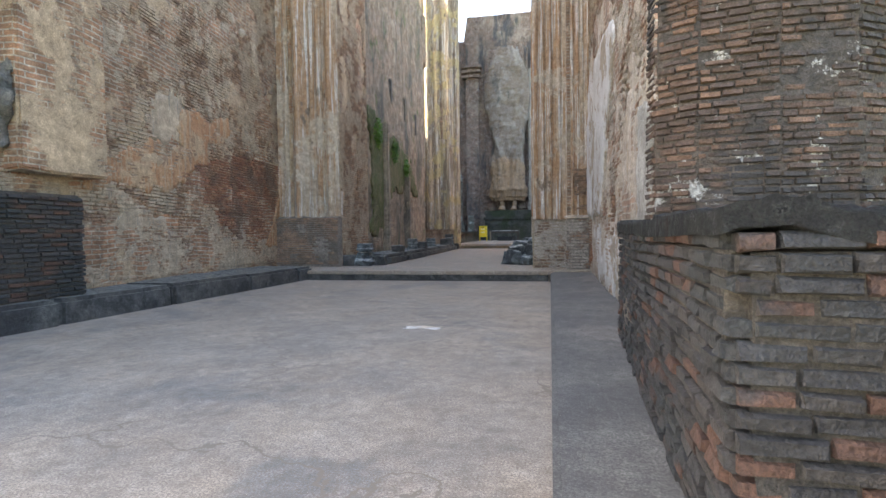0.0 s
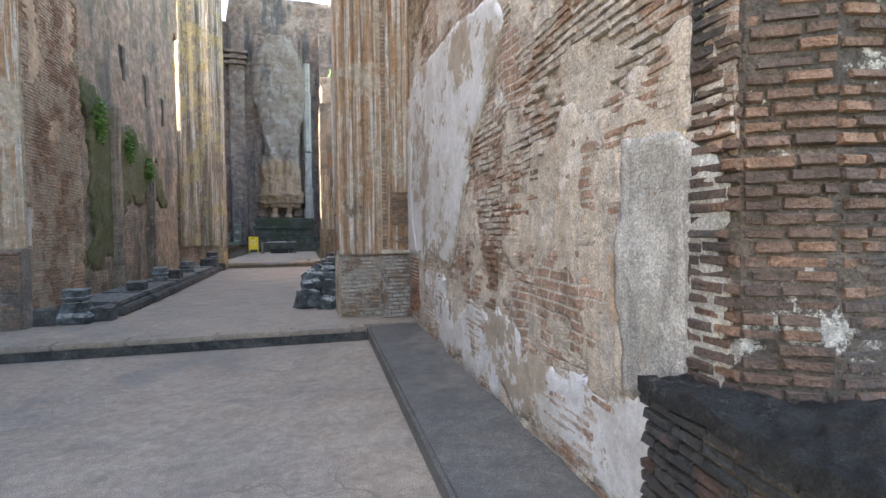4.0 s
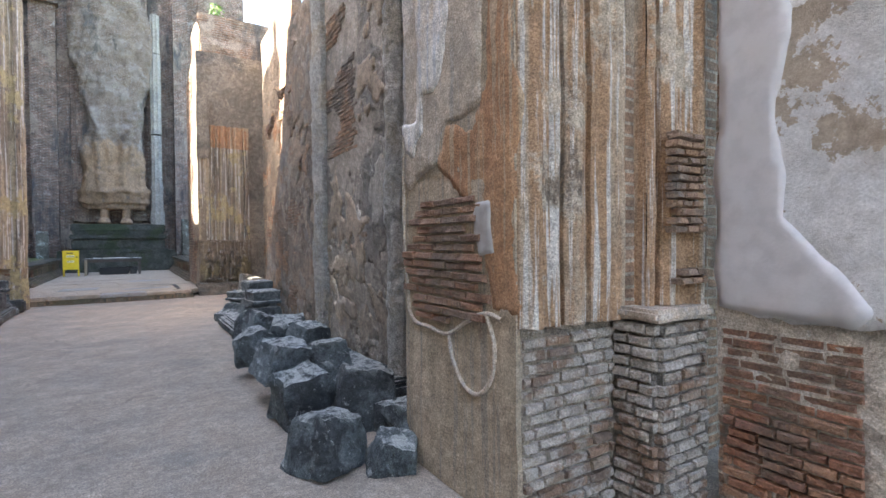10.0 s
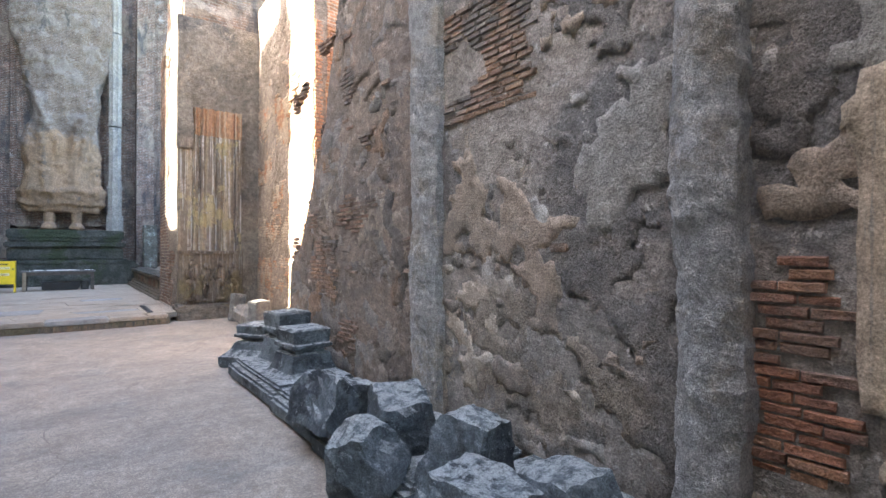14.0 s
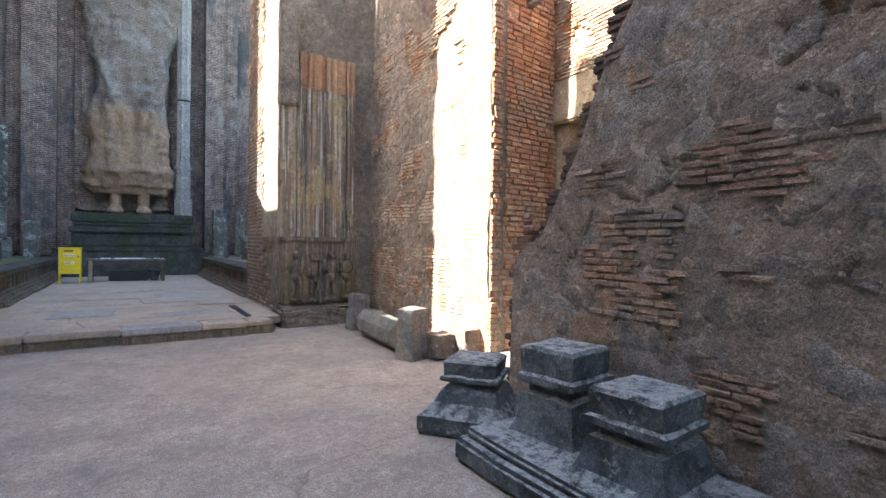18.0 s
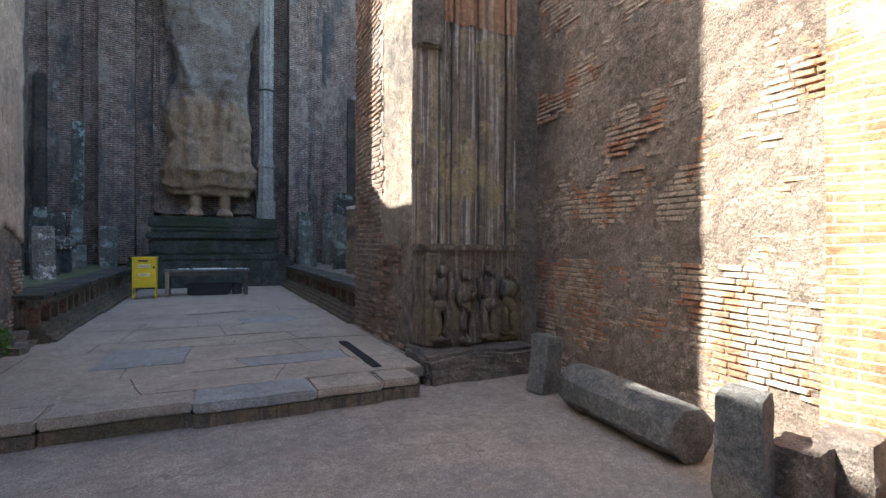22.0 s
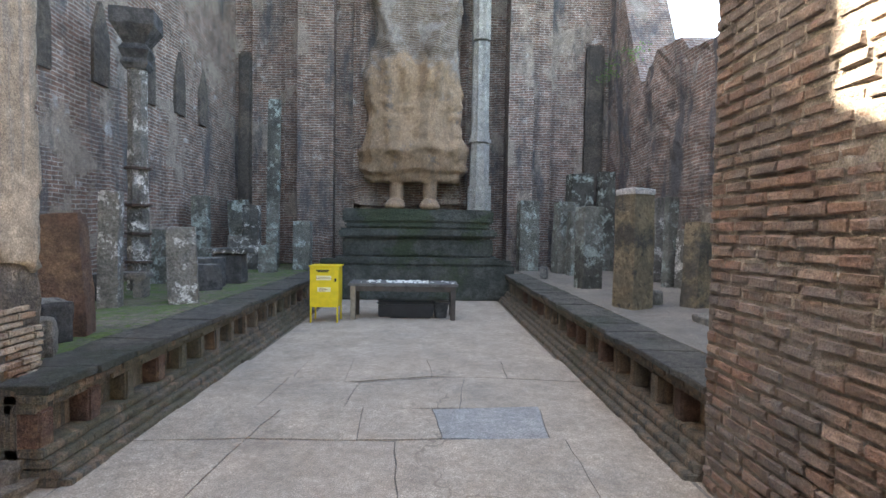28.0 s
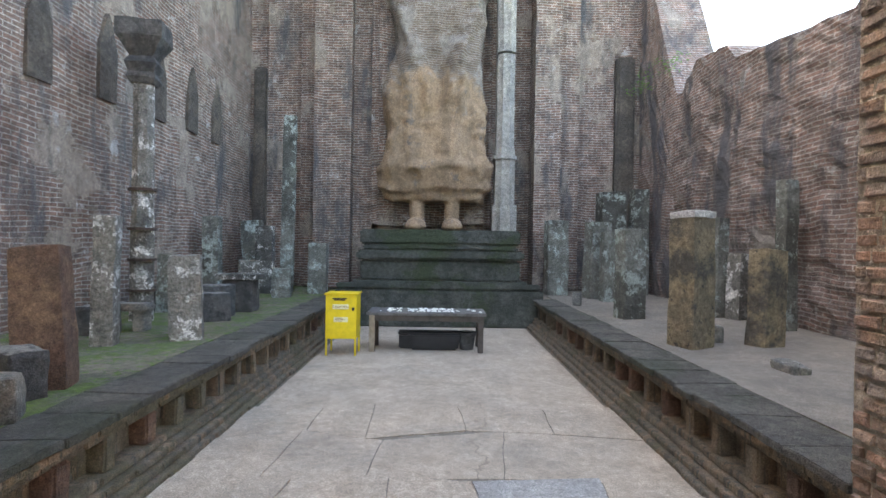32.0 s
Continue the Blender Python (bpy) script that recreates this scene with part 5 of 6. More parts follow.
brick_face(PL, PLO, PLA, 11.7, 9.0, (1, 0, 0), C_WARM, lambda u, z: redp(u, z) < 0 and noise.noise(Vector((u * 0.8, z * 0.9, 71))) > -0.35, (7.5, 2), 220, 0.25, 0.066, 0.014, 0.014, sag=0.08)
brick_face(PL, PLO, PLA, 11.7, 2.6, (1, 0, 0), C_RED, lambda u, z: redp(u, z) > 0, (9.0, 1.4), 260, 0.24, 0.064, 0.012, 0.016)
plaster("ochre_plaster", PL, PLO, PLA, PLN, (4.0, 9.7, 1.0, 3.8), ora, M_ORANGE, 0.06, 0.02)
plaster("ochre_plaster", PL, PLO, PLA, PLN, (10.0, 11.7, 0.3, 2.2), poly_field([(11.3, 1.95), (11.65, 1.9), (11.7, 0.5), (10.3, 0.55), (10.7, 0.9)], 0.05), M_ORANGE, 0.05, 0.035)
plaster("low_render", PL, PLO, PLA, PLN, (2.0, 11.7, 0.1, 1.7), lambda u, z: 0.9 - z + 0.35 * (u < 6.5) + 0.9 * noise.noise(Vector((u * 1.3, z * 2.2, 8))) + 0.3 * noise.noise(Vector((u * 5, z * 6, 3))), M_SAND, 0.06, 0.014)
plaster("buff_plaster", PL, PLO, PLA, PLN, (2.0, 11.6, 2.4, 6.8), lambda u, z: -0.15 + noise.noise(Vector((u * 0.9, z * 0.9, 18))) + 0.35 * noise.noise(Vector((u * 4, z * 4, 3))), M_SAND, 0.08, 0.013)
lowb = structure(box("brick_block_left", -4.6, -9.4, -0.3, -3.72, -4.95, 1.33, M_MORTAR_OR_SHADE, 0.03, 3, 0.02), "low blackened brick block by the porch wall", "block")
brick_face(lowb, (-3.71, -8.1, 0.06), (0, 1, 0), 3.15, 1.25, (1, 0, 0), C_DARK, None, (2.8, 0.5), 120, 0.24, 0.062, 0.012, 0.014)
box("brick_pier_left", -4.7, -5.5, 1.6, -3.95, -4.3, 5.2, M_LEFT, 0.03, 3, 0.02, parent=PL)
# added wall, out of view, whose height sets where the sun reaches
bay_l = structure(box("wall_bay_left", -5.9, 10.9, -0.3, -5.0, 15.4, 6.7, M_BACK_LOW, 0.05, 4, 0.08), "unseen wall added to keep low sun off the nave floor", "wall")

# ---- sanctum walls ----
BEFORE = set(bpy.data.objects)
BK = structure(sheet("wall_back", (-4.6, 28.4, 0), (1, 0, 0), 10.2, 15.4, (0, -1, 0), M_BACK, 0.25, 0.08, 1.6, top=lambda u: 15.3 - 0.9 * max(0, 1.5 - abs(u - 5)) * 0 - (1.6 if u < 2 else 0)), "high brick back wall behind the statue", "wall")
for x0, x1, d, zt, mt in ((-2.6, -1.75, 0.75, 13.2, M_BACK), (-3.0, -2.6, 0.35, 12.6, M_BACK), (-1.75, -1.3, 0.4, 13, M_BACK), (2.45, 3.05, 0.75, 12.5, M_BACK), (3.05, 3.55, 0.4, 10.5, M_BACK), (-3.85, -3.0, 0.15, 12, M_BACK), (3.55, 4.45, 0.1, 12, M_BACK)):
    ob = sheet("brick_pilaster", (x0, 28.4 - d, 0.8), (1, 0, 0), x1 - x0, zt, (0, -1, 0), mt, 0.2, 0.05, d + 0.1, parent=BK)
for x0 in (-2.75,):
    for k in range(3):
        box("pilaster_cornice", x0 - 0.08 - 0.05 * k, 27.4, 11.0 + k * 0.32, -1.65 + 0.05 * k, 28.2, 11.18 + k * 0.32, M_BACK, 0.03, 3, 0.03, parent=BK)
# solid dark blocks painted as the shade of the corner recesses
for x0, x1, zt in ((-4.2, -3.86, 6.0), (4.5, 4.95, 6.4)):
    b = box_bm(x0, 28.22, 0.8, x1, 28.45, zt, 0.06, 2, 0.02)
    part("dark_recess", b, M_MORTAR_OR_SHADE, BK)
SL = structure(sheet("wall_sanctum_left", (-4.3, 17.2, 0.2), (0.0, 1, 0), 11.6, 17.5, (1, 0, 0), M_BACK, 0.2, 0.03, 1.0), "brick side wall with pointed niches", "wall")
# niches are dark slabs on the wall; the shade inside is their colour
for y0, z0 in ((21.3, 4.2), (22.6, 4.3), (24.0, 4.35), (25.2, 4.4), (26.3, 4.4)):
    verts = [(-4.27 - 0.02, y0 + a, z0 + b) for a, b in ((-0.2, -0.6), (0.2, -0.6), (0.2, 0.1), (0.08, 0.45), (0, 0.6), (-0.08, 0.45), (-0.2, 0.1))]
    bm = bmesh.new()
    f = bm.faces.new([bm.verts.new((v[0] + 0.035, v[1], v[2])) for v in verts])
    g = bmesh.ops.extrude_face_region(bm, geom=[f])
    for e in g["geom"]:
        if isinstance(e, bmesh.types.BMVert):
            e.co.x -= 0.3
    part("pointed_niche", bm, M_MORTAR_OR_SHADE, SL)
structure(sheet("wall_sanctum_right", (5.1, 18.3, 0.3), (0, 1, 0), 10.2, 7.5, (-1, 0, 0), M_BACK_LOW, 0.2, 0.08, 1.0, top=lambda u: 4.2 + 0.12 * u + 0.25 * math.floor(2 * noise.noise(Vector((u * 0.7, 0, 5)))) + 1.6 * max(0, u - 8)), "ruined brick side wall with a broken top", "wall")
structure(box("wall_back_plinth", -1.7, 25.7, 0.0, 2.35, 28.4, 0.92, M_DARK_PED, 0.02), "dark brick base across the back of the sanctum", "plinth")


# ---- sanctum: plinths with dwarf pilasters ----
def plinth(name, front, back, s, start):
    """s is +1 where the plinth's face looks to +x."""
    p = structure(box(name, min(front - s * 0.12, back), start, 0.0, max(front - s * 0.12, back), 28.4, 0.88, M_PLINTH, 0.0), "damp brick plinth with dwarf pilasters", "plinth")
    for x, z0, z1 in ((0.22, 0.14, 0.205), (0.17, 0.2, 0.265), (0.12, 0.26, 0.33), (0.07, 0.33, 0.4), (0.02, 0.4, 0.47), (-0.01, 0.71, 0.78), (0.03, 0.775, 0.845)):
        a, b = front + s * x, front - s * 0.2
        part("moulded_course", box_bm(min(a, b) + 0.012, start, z0, max(a, b) - 0.012, 25.75, z1 - 0.004, 0.004), M_PLINTH, p)
        y = start - 0.006
        while y < 25.5:
            ln = rnd(0.28, 0.42)
            c, e = a + rnd(-0.008, 0.008), a - s * 0.14
            part("course_brick", box_bm(min(c, e), y, z0 + 0.004, max(c, e), y + ln - 0.006, z1 - 0.006, 0.008), M_PLINTH, p)
            y += ln
    y = start + 0.01
    while y < 25.6:
        a, b = front - s * 0.0, front - s * 0.16
        part("dwarf_pilaster", box_bm(min(a, b), y, 0.46, max(a, b), y + rnd(0.09, 0.13), 0.73, 0.014, 1, 0.012), M_PILLAR_RED if rnd(0, 1) < 0.35 else M_PLINTH, p)
        y += rnd(0.38, 0.46)
    y = start
    while y < 25.7:
        ln = rnd(0.3, 0.55)
        a, b = front + s * (0.07 + rnd(-0.02, 0.015)), front - s * 0.42
        part("coping_tile", box_bm(min(a, b), y, 0.845, max(a, b), min(y + ln - 0.002, 25.78), 0.905 + rnd(-0.006, 0.006), 0.007, 2, 0.012), M_PLINTH_TOP, p)
        y += ln
    return p


p = plinth("plinth_left", -1.6, -4.6, 1, 17.3)
part("plinth_ground", box_bm(-4.5, 17.31, 0.7, -2.0, 28.3, 0.905, 0.0, 6, 0.02), M_MOSSY, p, "mossy green brick paving")
p = plinth("plinth_right", 2.2, 5.2, -1, 17.36)
part("plinth_ground", box_bm(2.6, 17.4, 0.7, 5.2, 28.3, 0.905, 0.0, 6, 0.02), M_PAVER, p, "dusty grey paving")
back = structure(box("plinth_back", -1.7, 25.8, 0.1, 2.3, 26.4, 0.93, M_DARK_PED, 0.02, 3, 0.01), "dark moulded base across the sanctum", "plinth")
for dz, dy in ((0.12, 0.12), (0.24, 0.07), (0.75, 0.05), (0.84, 0.1)):
    part("moulded_course", box_bm(-1.68, 25.8 - dy, 0.1 + dz, 2.28, 26.0, 0.2 + dz, 0.015, 3, 0.006), M_DARK_PED, back)

# ---- pedestal and statue ----
ped = thing("statue_pedestal", (0.33, 26.9, 0.9), "dark mossy brick pedestal of the statue", "pedestal")
for z0, z1, hw, y0 in ((0.92, 1.08, 1.75, 25.72), (1.08, 1.5, 1.58, 25.95), (1.5, 1.68, 1.66, 25.85), (1.68, 1.8, 1.56, 26.0), (1.8, 2.1, 1.62, 26.05)):
    part("pedestal_course", box_bm(0.33 - hw, y0, z0, 0.33 + hw, 28.3, z1, 0.04, 5, 0.02), M_DARK_PED, ped)
rows = [(2.78, 1.15, 0.5), (2.85, 1.22, 0.56), (3.2, 1.2, 0.56), (3.5, 1.24, 0.62), (3.75, 1.14, 0.56), (4.6, 1.1, 0.54), (5.4, 1.06, 0.5), (6.2, 1.0, 0.5), (7.2, 1.08, 0.5), (8.4, 1.28, 0.52), (9.4, 1.5, 0.55), (10.4, 1.5, 0.55), (11.3, 1.25, 0.5), (12.0, 0.95, 0.45), (12.6, 0.7, 0.3)]
bm = bmesh.new()
rings, seg, levels = [], 56, 120
for j in range(levels + 1):
    z = 2.78 + (12.6 - 2.78) * j / levels
    for (za, wa, da), (zb, wb, db) in zip(rows, rows[1:]):
        if za <= z <= zb:
            t = (z - za) / (zb - za)
            w, dp = wa + (wb - wa) * t, da + (db - da) * t
            break
    ring = []
    for k in range(seg):
        a = 2 * math.pi * k / seg
        c, s = math.cos(a), math.sin(a)
        x, y = math.copysign(abs(c) ** 0.7, c) * w, math.copysign(abs(s) ** 0.8, s) * dp
        p = Vector((x + 0.18, 27.3 + y, z))
        fold = 0.018 * math.sin(x * 16 + math.sin(z * 1.1) * 2.2) + 0.03 * math.sin(x * 5 - z * 1.3) * (z < 8.5)
        v = abs(x * 1.6) - (z - 4.3) * 0.45
        fold += 0.15 * math.exp(-(v * 6) ** 2) * (3.6 < z < 6.8) + 0.11 * math.exp(-((abs(x) - 0.5 + 0.05 * math.sin(z * 2)) * 9) ** 2) * (3.5 < z < 6.2) - 0.1 * math.exp(-(x * 9) ** 2) * (3.6 < z < 5.6)
        if z < 3.5:
            fold += 0.05 * noise.noise(Vector((x * 3, z * 9, 1.0))) - 0.12 * (z < 3.0)
        p += Vector((c, s, 0)) * fold + jitter(p, 0.14, 1.3) + jitter(p, 0.045, 5)
        ring.append(bm.verts.new(p))
    rings.append(ring)
for lo, hi in zip(rings, rings[1:]):
    for k in range(seg):
        bm.faces.new((lo[k], lo[(k + 1) % seg], hi[(k + 1) % seg], hi[k]))
bm.faces.new(rings[0])
bm.faces.new(rings[-1])
for fx in (-0.2, 0.57):
    for cx, cy, cz, rx, ry, rz in ((fx, 27.1, 2.55, 0.17, 0.18, 0.5), (fx, 26.75, 2.22, 0.22, 0.42, 0.16), (fx, 26.5, 2.18, 0.24, 0.22, 0.1)):
        bmesh.ops.create_icosphere(bm, subdivisions=3, radius=1, matrix=Matrix.Translation((cx, cy, cz)) @ Matrix.Diagonal((rx, ry, rz, 1)))
st = finish("statue", bm, M_STATUE)
mod = st.modifiers.new("one_skin", "REMESH")
mod.mode, mod.voxel_size = "VOXEL", 0.045
skin = bpy.data.meshes.new_from_object(st.evaluated_get(bpy.context.evaluated_depsgraph_get()))
st.modifiers.clear()
st.data = skin
skin.shade_smooth()
tagged(st, "colossal eroded headless standing statue of tan stucco", "statue")
bm = box_bm(-1.3, 27.62, 2.1, 1.45, 28.4, 13.0, 0.2, 5, 0.12)
structure(finish("statue_backing", bm, M_BACK), "brick core behind the statue", "wall")
col = thing("carved_column", (1.72, 27.2, 2.1), "slender pale carved stone column beside the statue", "column")
for z0, z1, w in ((2.1, 2.7, 0.25), (2.7, 3.7, 0.2), (3.7, 3.78, 0.24), (3.78, 3.95, 0.2), (3.95, 6.0, 0.18), (6.05, 9.5, 0.19), (9.55, 11.2, 0.17)):
    pts = []
    for k in range(9):
        a = math.pi * (1 + k / 8)
        r = 1.15 * w * (1 if k % 2 else 0.86)
        pts.append((1.72 + r * math.cos(a), 27.2 + r * math.sin(a)))
    moulding("column_drum", pts, z0, z1, M_COLUMN, (0, 0.4), col, 10, 0.008)

# ---- standing stones ----
def standing_stone(x, y, h, w, material, label, turn=0.0, lean=0.0, cap=None, seed=0, base=0.9):
    t = thing("standing_stone", (x, y, base), label, "stone pillar", "stone pillars of the sanctum", turn)
    d = w * rnd(0.75, 1.0)
    bm = stone_bm((w, d, h), 3, 0.01 + w * 0.03, seed, 0.012, rnd(0.0, 0.08))
    bm.transform(Matrix.Translation((x, y, base - 0.01)) @ pose(0, 0, 0, 0, lean, turn))
    ob = part("shaft", bm, material, t)
    if cap:
        c = stone_bm((w * 0.98, d * 0.98, 0.07), 2, 0.02, seed + 3, 0.02)
        c.transform(Matrix.Translation((x, y, base - 0.02)) @ pose(0, 0, 0, 0, lean, turn) @ Matrix.Translation((0, 0, h - 0.02)))
        part("stone_top", c, cap, t, "white top of the stone")
    return t


STONES_LEFT = [
    (-2.36, 18.78, 0.88, 0.32, M_PILLAR_RED, "rough reddish broken stone pillar", 18, -3, None),
    (-2.9, 20.32, 1.14, 0.21, M_PILLAR, "pale lichen-spotted notched stone pillar", 10, 1, None),
    (-2.31, 20.78, 0.8, 0.32, M_PILLAR, "grey stone stump with white lichen", 22, -2, None),
    (-3.6, 23.0, 0.76, 0.29, M_PILLAR_GREEN, "dark green-grey stone stump", 12, 2, None),
    (-2.66, 23.65, 0.68, 0.32, M_PILLAR, "short grey stone stump with white lichen", 25, 0, None),
    (-2.67, 25.48, 0.5, 0.34, M_PILLAR_GREEN, "low mossy stone stump", 8, 0, None),
    (-3.25, 26.3, 1.23, 0.34, M_PILLAR, "grey lichen stone pillar by the back wall", 5, 0, None),
    (-2.95, 26.84, 3.36, 0.27, M_PILLAR_GREEN, "tall thin green-grey stone pillar", 8, 0.6, None),
    (-2.17, 26.33, 0.94, 0.38, M_PILLAR_GREEN, "square green-grey stone pillar", 4, 0, None),
    (-3.9, 25.3, 1.34, 0.30, M_PILLAR_GREEN, "green-grey stone pillar in the corner", 6, -1, None),
    (-3.6, 26.9, 1.36, 0.40, M_PILLAR_GREEN, "broad leaning stone slab", 4, -6, None),
]
STONES_RIGHT = [
    (3.0, 20.8, 1.24, 0.37, M_PILLAR_OCHRE, "tall ochre stone pillar with a white top", 28, 0, M_WHITE_CAP),
    (3.12, 23.05, 1.18, 0.36, M_PILLAR_GREEN, "grey-green stone pillar with a pale top", 15, 0, None),
    (3.5, 26.2, 1.4, 0.44, M_PILLAR_GREEN, "grey-green stone pillar on the plinth", 10, 1.5, None),
    (2.85, 27.0, 1.45, 0.45, M_PILLAR_GREEN, "square dark stone pillar by the pedestal", 4, 0, None),
    (4.15, 27.4, 2.05, 0.55, M_PILLAR_GREEN, "tall turquoise-grey broken stone slab", 4, 0, None),
    (4.75, 27.3, 2.1, 0.36, M_PILLAR_GREEN, "tall dark green stone pillar in the corner", 6, 0, None),
    (4.75, 23.1, 0.88, 0.3, M_PILLAR, "dark spotted stone stump", 20, 2, None),
    (3.81, 20.84, 0.94, 0.33, M_PILLAR_OCHRE, "grey and ochre stone pillar", 24, 3, None),
    (4.55, 23.3, 1.36, 0.2, M_PILLAR_GREEN, "narrow notched green-grey stone", 12, 1, None),
    (4.75, 22.0, 1.73, 0.22, M_PILLAR_GREEN, "tall narrow turquoise-grey stone", 14, 0, None),
    (4.85, 24.4, 1.4, 0.42, M_PILLAR, "pale carved stele with a rounded top", 10, 0, None),
    (3.6, 25.6, 1.2, 0.34, M_PILLAR_GREEN, "dark stone pillar on the plinth", 8, 0, None),
]
for k, s in enumerate(STONES_LEFT + STONES_RIGHT):
    standing_stone(*s[:5], s[5], s[6], s[7], s[8], k)
c = thing("stone_column", (-3.5, 22.1, 0.9), "tall eight-sided stone column with iron bands and a capital", "column")
bm = bmesh.new()
bmesh.ops.create_cone(bm, cap_ends=True, segments=8, radius1=0.15, radius2=0.125, depth=2.75, matrix=Matrix.Translation((-3.5, 22.1, 2.27)))
bmesh.ops.subdivide_edges(bm, edges=[e for e in bm.edges if e.calc_length() > 1], cuts=14)
for v in bm.verts:
    v.co += jitter(v.co, 0.012, 5)
part("shaft", bm, M_PILLAR, c)
for z in (1.25, 1.6, 1.95, 2.4):
    bm = bmesh.new()
    bmesh.ops.create_cone(bm, cap_ends=True, segments=12, radius1=0.175, radius2=0.175, depth=0.03, matrix=Matrix.Translation((-3.5, 22.1, z)))
    part("iron_band", bm, M_RUST, c, "rusty iron band")
bm = square_profile([(0.13, 3.6), (0.17, 3.66), (0.15, 3.72), (0.19, 3.82), (0.14, 3.9), (0.2, 4.0), (0.27, 4.1), (0.27, 4.28)], 2, 0.012)
bm.transform(Matrix.Translation((-3.5, 22.1, 0)) @ pose(0, 0, 0, 0, 0, 12))
part("capital", bm, M_KERB, c, "dark square stepped capital")
for k, (x, y, s, lb) in enumerate(((-2.75, 22.6, (0.42, 0.35, 0.4), "dark square stone block"), (-2.6, 22.2, (0.36, 0.3, 0.34), "dark square stone block"), (3.4, 21.1, (0.2, 0.18, 0.17), "small pinkish stone on the plinth"), (3.3, 19.6, (0.34, 0.16, 0.08), "flat broken stone slab on the plinth"),
                                    (-2.15, 18.05, (0.26, 0.26, 0.24), "lumpy pale rubble stone"), (-2.35, 18.5, (0.3, 0.25, 0.3), "dark rubble stone on the plinth"), (-3.4, 21.0, (0.4, 0.3, 0.3), "dark rubble stone on the plinth"), (-3.7, 23.3, (0.6, 0.4, 0.35), "dark rubble stone on the plinth"), (2.75, 24.7, (0.14, 0.14, 0.22), "small white and green stone"))):
    t = thing("loose_stone", (x, y, 0.9), lb, "stone")
    bm = stone_bm(s, 3, 0.03, k + 40, 0.03)
    bm.transform(Matrix.Translation((x, y, 0.89)) @ pose(0, 0, 0, 0, 0, 30 * k))
    part("block", bm, M_KERB if "dark" in lb else M_GRANITE_PALE, t)
t = thing("stone_bench", (-3.2, 21.3, 0.9), "low grey stone bench on two short supports", "bench")
part("bench_slab", box_bm(-3.5, 21.15, 1.1, -2.95, 21.4, 1.18, 0.02, 2, 0.01), M_GRANITE_PALE, t)
for x in (-3.42, -3.05):
    part("support", box_bm(x - 0.06, 21.18, 0.9, x + 0.06, 21.38, 1.1, 0.01), M_GRANITE_PALE, t)
t = thing("slab_table", (-2.65, 23.2, 0.9), "pale stone slab laid on dark stone blocks", "stone table")
part("slab", box_bm(-2.95, 23.0, 1.33, -2.3, 23.4, 1.4, 0.015, 2, 0.01), M_PILLAR, t)
part("block", box_bm(-2.85, 23.05, 0.9, -2.4, 23.35, 1.33, 0.02, 2, 0.02), M_KERB, t)

# ---- offering table and donation box ----
t = thing("offering_table", (0.15, 23.4, 0.2), "dark wooden offering table with white petals on it", "table")
part("tabletop", box_bm(-0.74, 23.1, 0.745, 1.03, 23.75, 0.79, 0.008), M_TABLETOP, t)
for y in (23.15, 23.7):
    part("apron", box_bm(-0.66, y - 0.015, 0.66, 0.95, y + 0.015, 0.745, 0.004), M_WOOD_DARK, t)
for x in (-0.66, 0.95):
    for y in (23.16, 23.69):
        part("leg", box_bm(x - 0.04, y - 0.04, 0.2, x + 0.04, y + 0.04, 0.745, 0.006), M_WOOD_PALE if x < 0 and y < 23.3 else M_WOOD_DARK, t)
    part("side_rail", box_bm(x - 0.015, 23.16, 0.66, x + 0.015, 23.69, 0.745, 0.004), M_WOOD_DARK, t)
bm = bmesh.new()
for k in range(90):
    x, y = random.gauss(0.15, 0.32), rnd(23.2, 23.65)
    if -0.65 < x < 0.95:
        bmesh.ops.create_icosphere(bm, subdivisions=1, radius=rnd(0.016, 0.032), matrix=Matrix.Translation((x, y, 0.797)) @ Matrix.Diagonal((1, 1, 0.5, 1)))
ob = finish("flower_petals", bm, M_PETAL)
tagged(ob, "scattered white flower offerings on the table", "flowers", kind="stuff")
t = thing("black_basin", (0.1, 23.5, 0.2), "black rectangular basin under the table", "basin")
part("basin_body", box_bm(-0.1, 23.3, 0.2, 0.62, 23.65, 0.46, 0.03, taper=-0.12), M_BLACK, t)
t = thing("black_box", (-0.1, 23.6, 0.2), "black box under the table", "box")
part("box_body", box_bm(-0.28, 23.42, 0.2, 0.06, 23.7, 0.42, 0.02), M_BLACK, t)
part("box_lid", box_bm(-0.3, 23.4, 0.42, 0.08, 23.72, 0.45, 0.01), M_BLACK, t)
t = thing("clay_pot", (0.78, 23.5, 0.2), "dark grey pot under the table", "pot")
bm = bmesh.new()
bmesh.ops.create_cone(bm, cap_ends=True, segments=20, radius1=0.1, radius2=0.135, depth=0.26, matrix=Matrix.Translation((0.76, 23.45, 0.33)))
part("pot_body", bm, M_KERB, t, smooth=False)
bm = bmesh.new()
bmesh.ops.create_cone(bm, cap_ends=True, segments=20, radius1=0.15, radius2=0.15, depth=0.04, matrix=Matrix.Translation((0.76, 23.45, 0.45)))
part("pot_rim", bm, M_KERB, t)
t = thing("donation_box", (-1.04, 23.0, 0.2), "yellow metal donation box on thin legs", "donation box")
cab = part("cabinet", box_bm(-1.28, 22.8, 0.44, -0.84, 23.2, 1.06, 0.008), M_YELLOW, t)
part("lid", box_bm(-1.295, 22.785, 1.06, -0.825, 23.215, 1.085, 0.004), M_YELLOW, t)
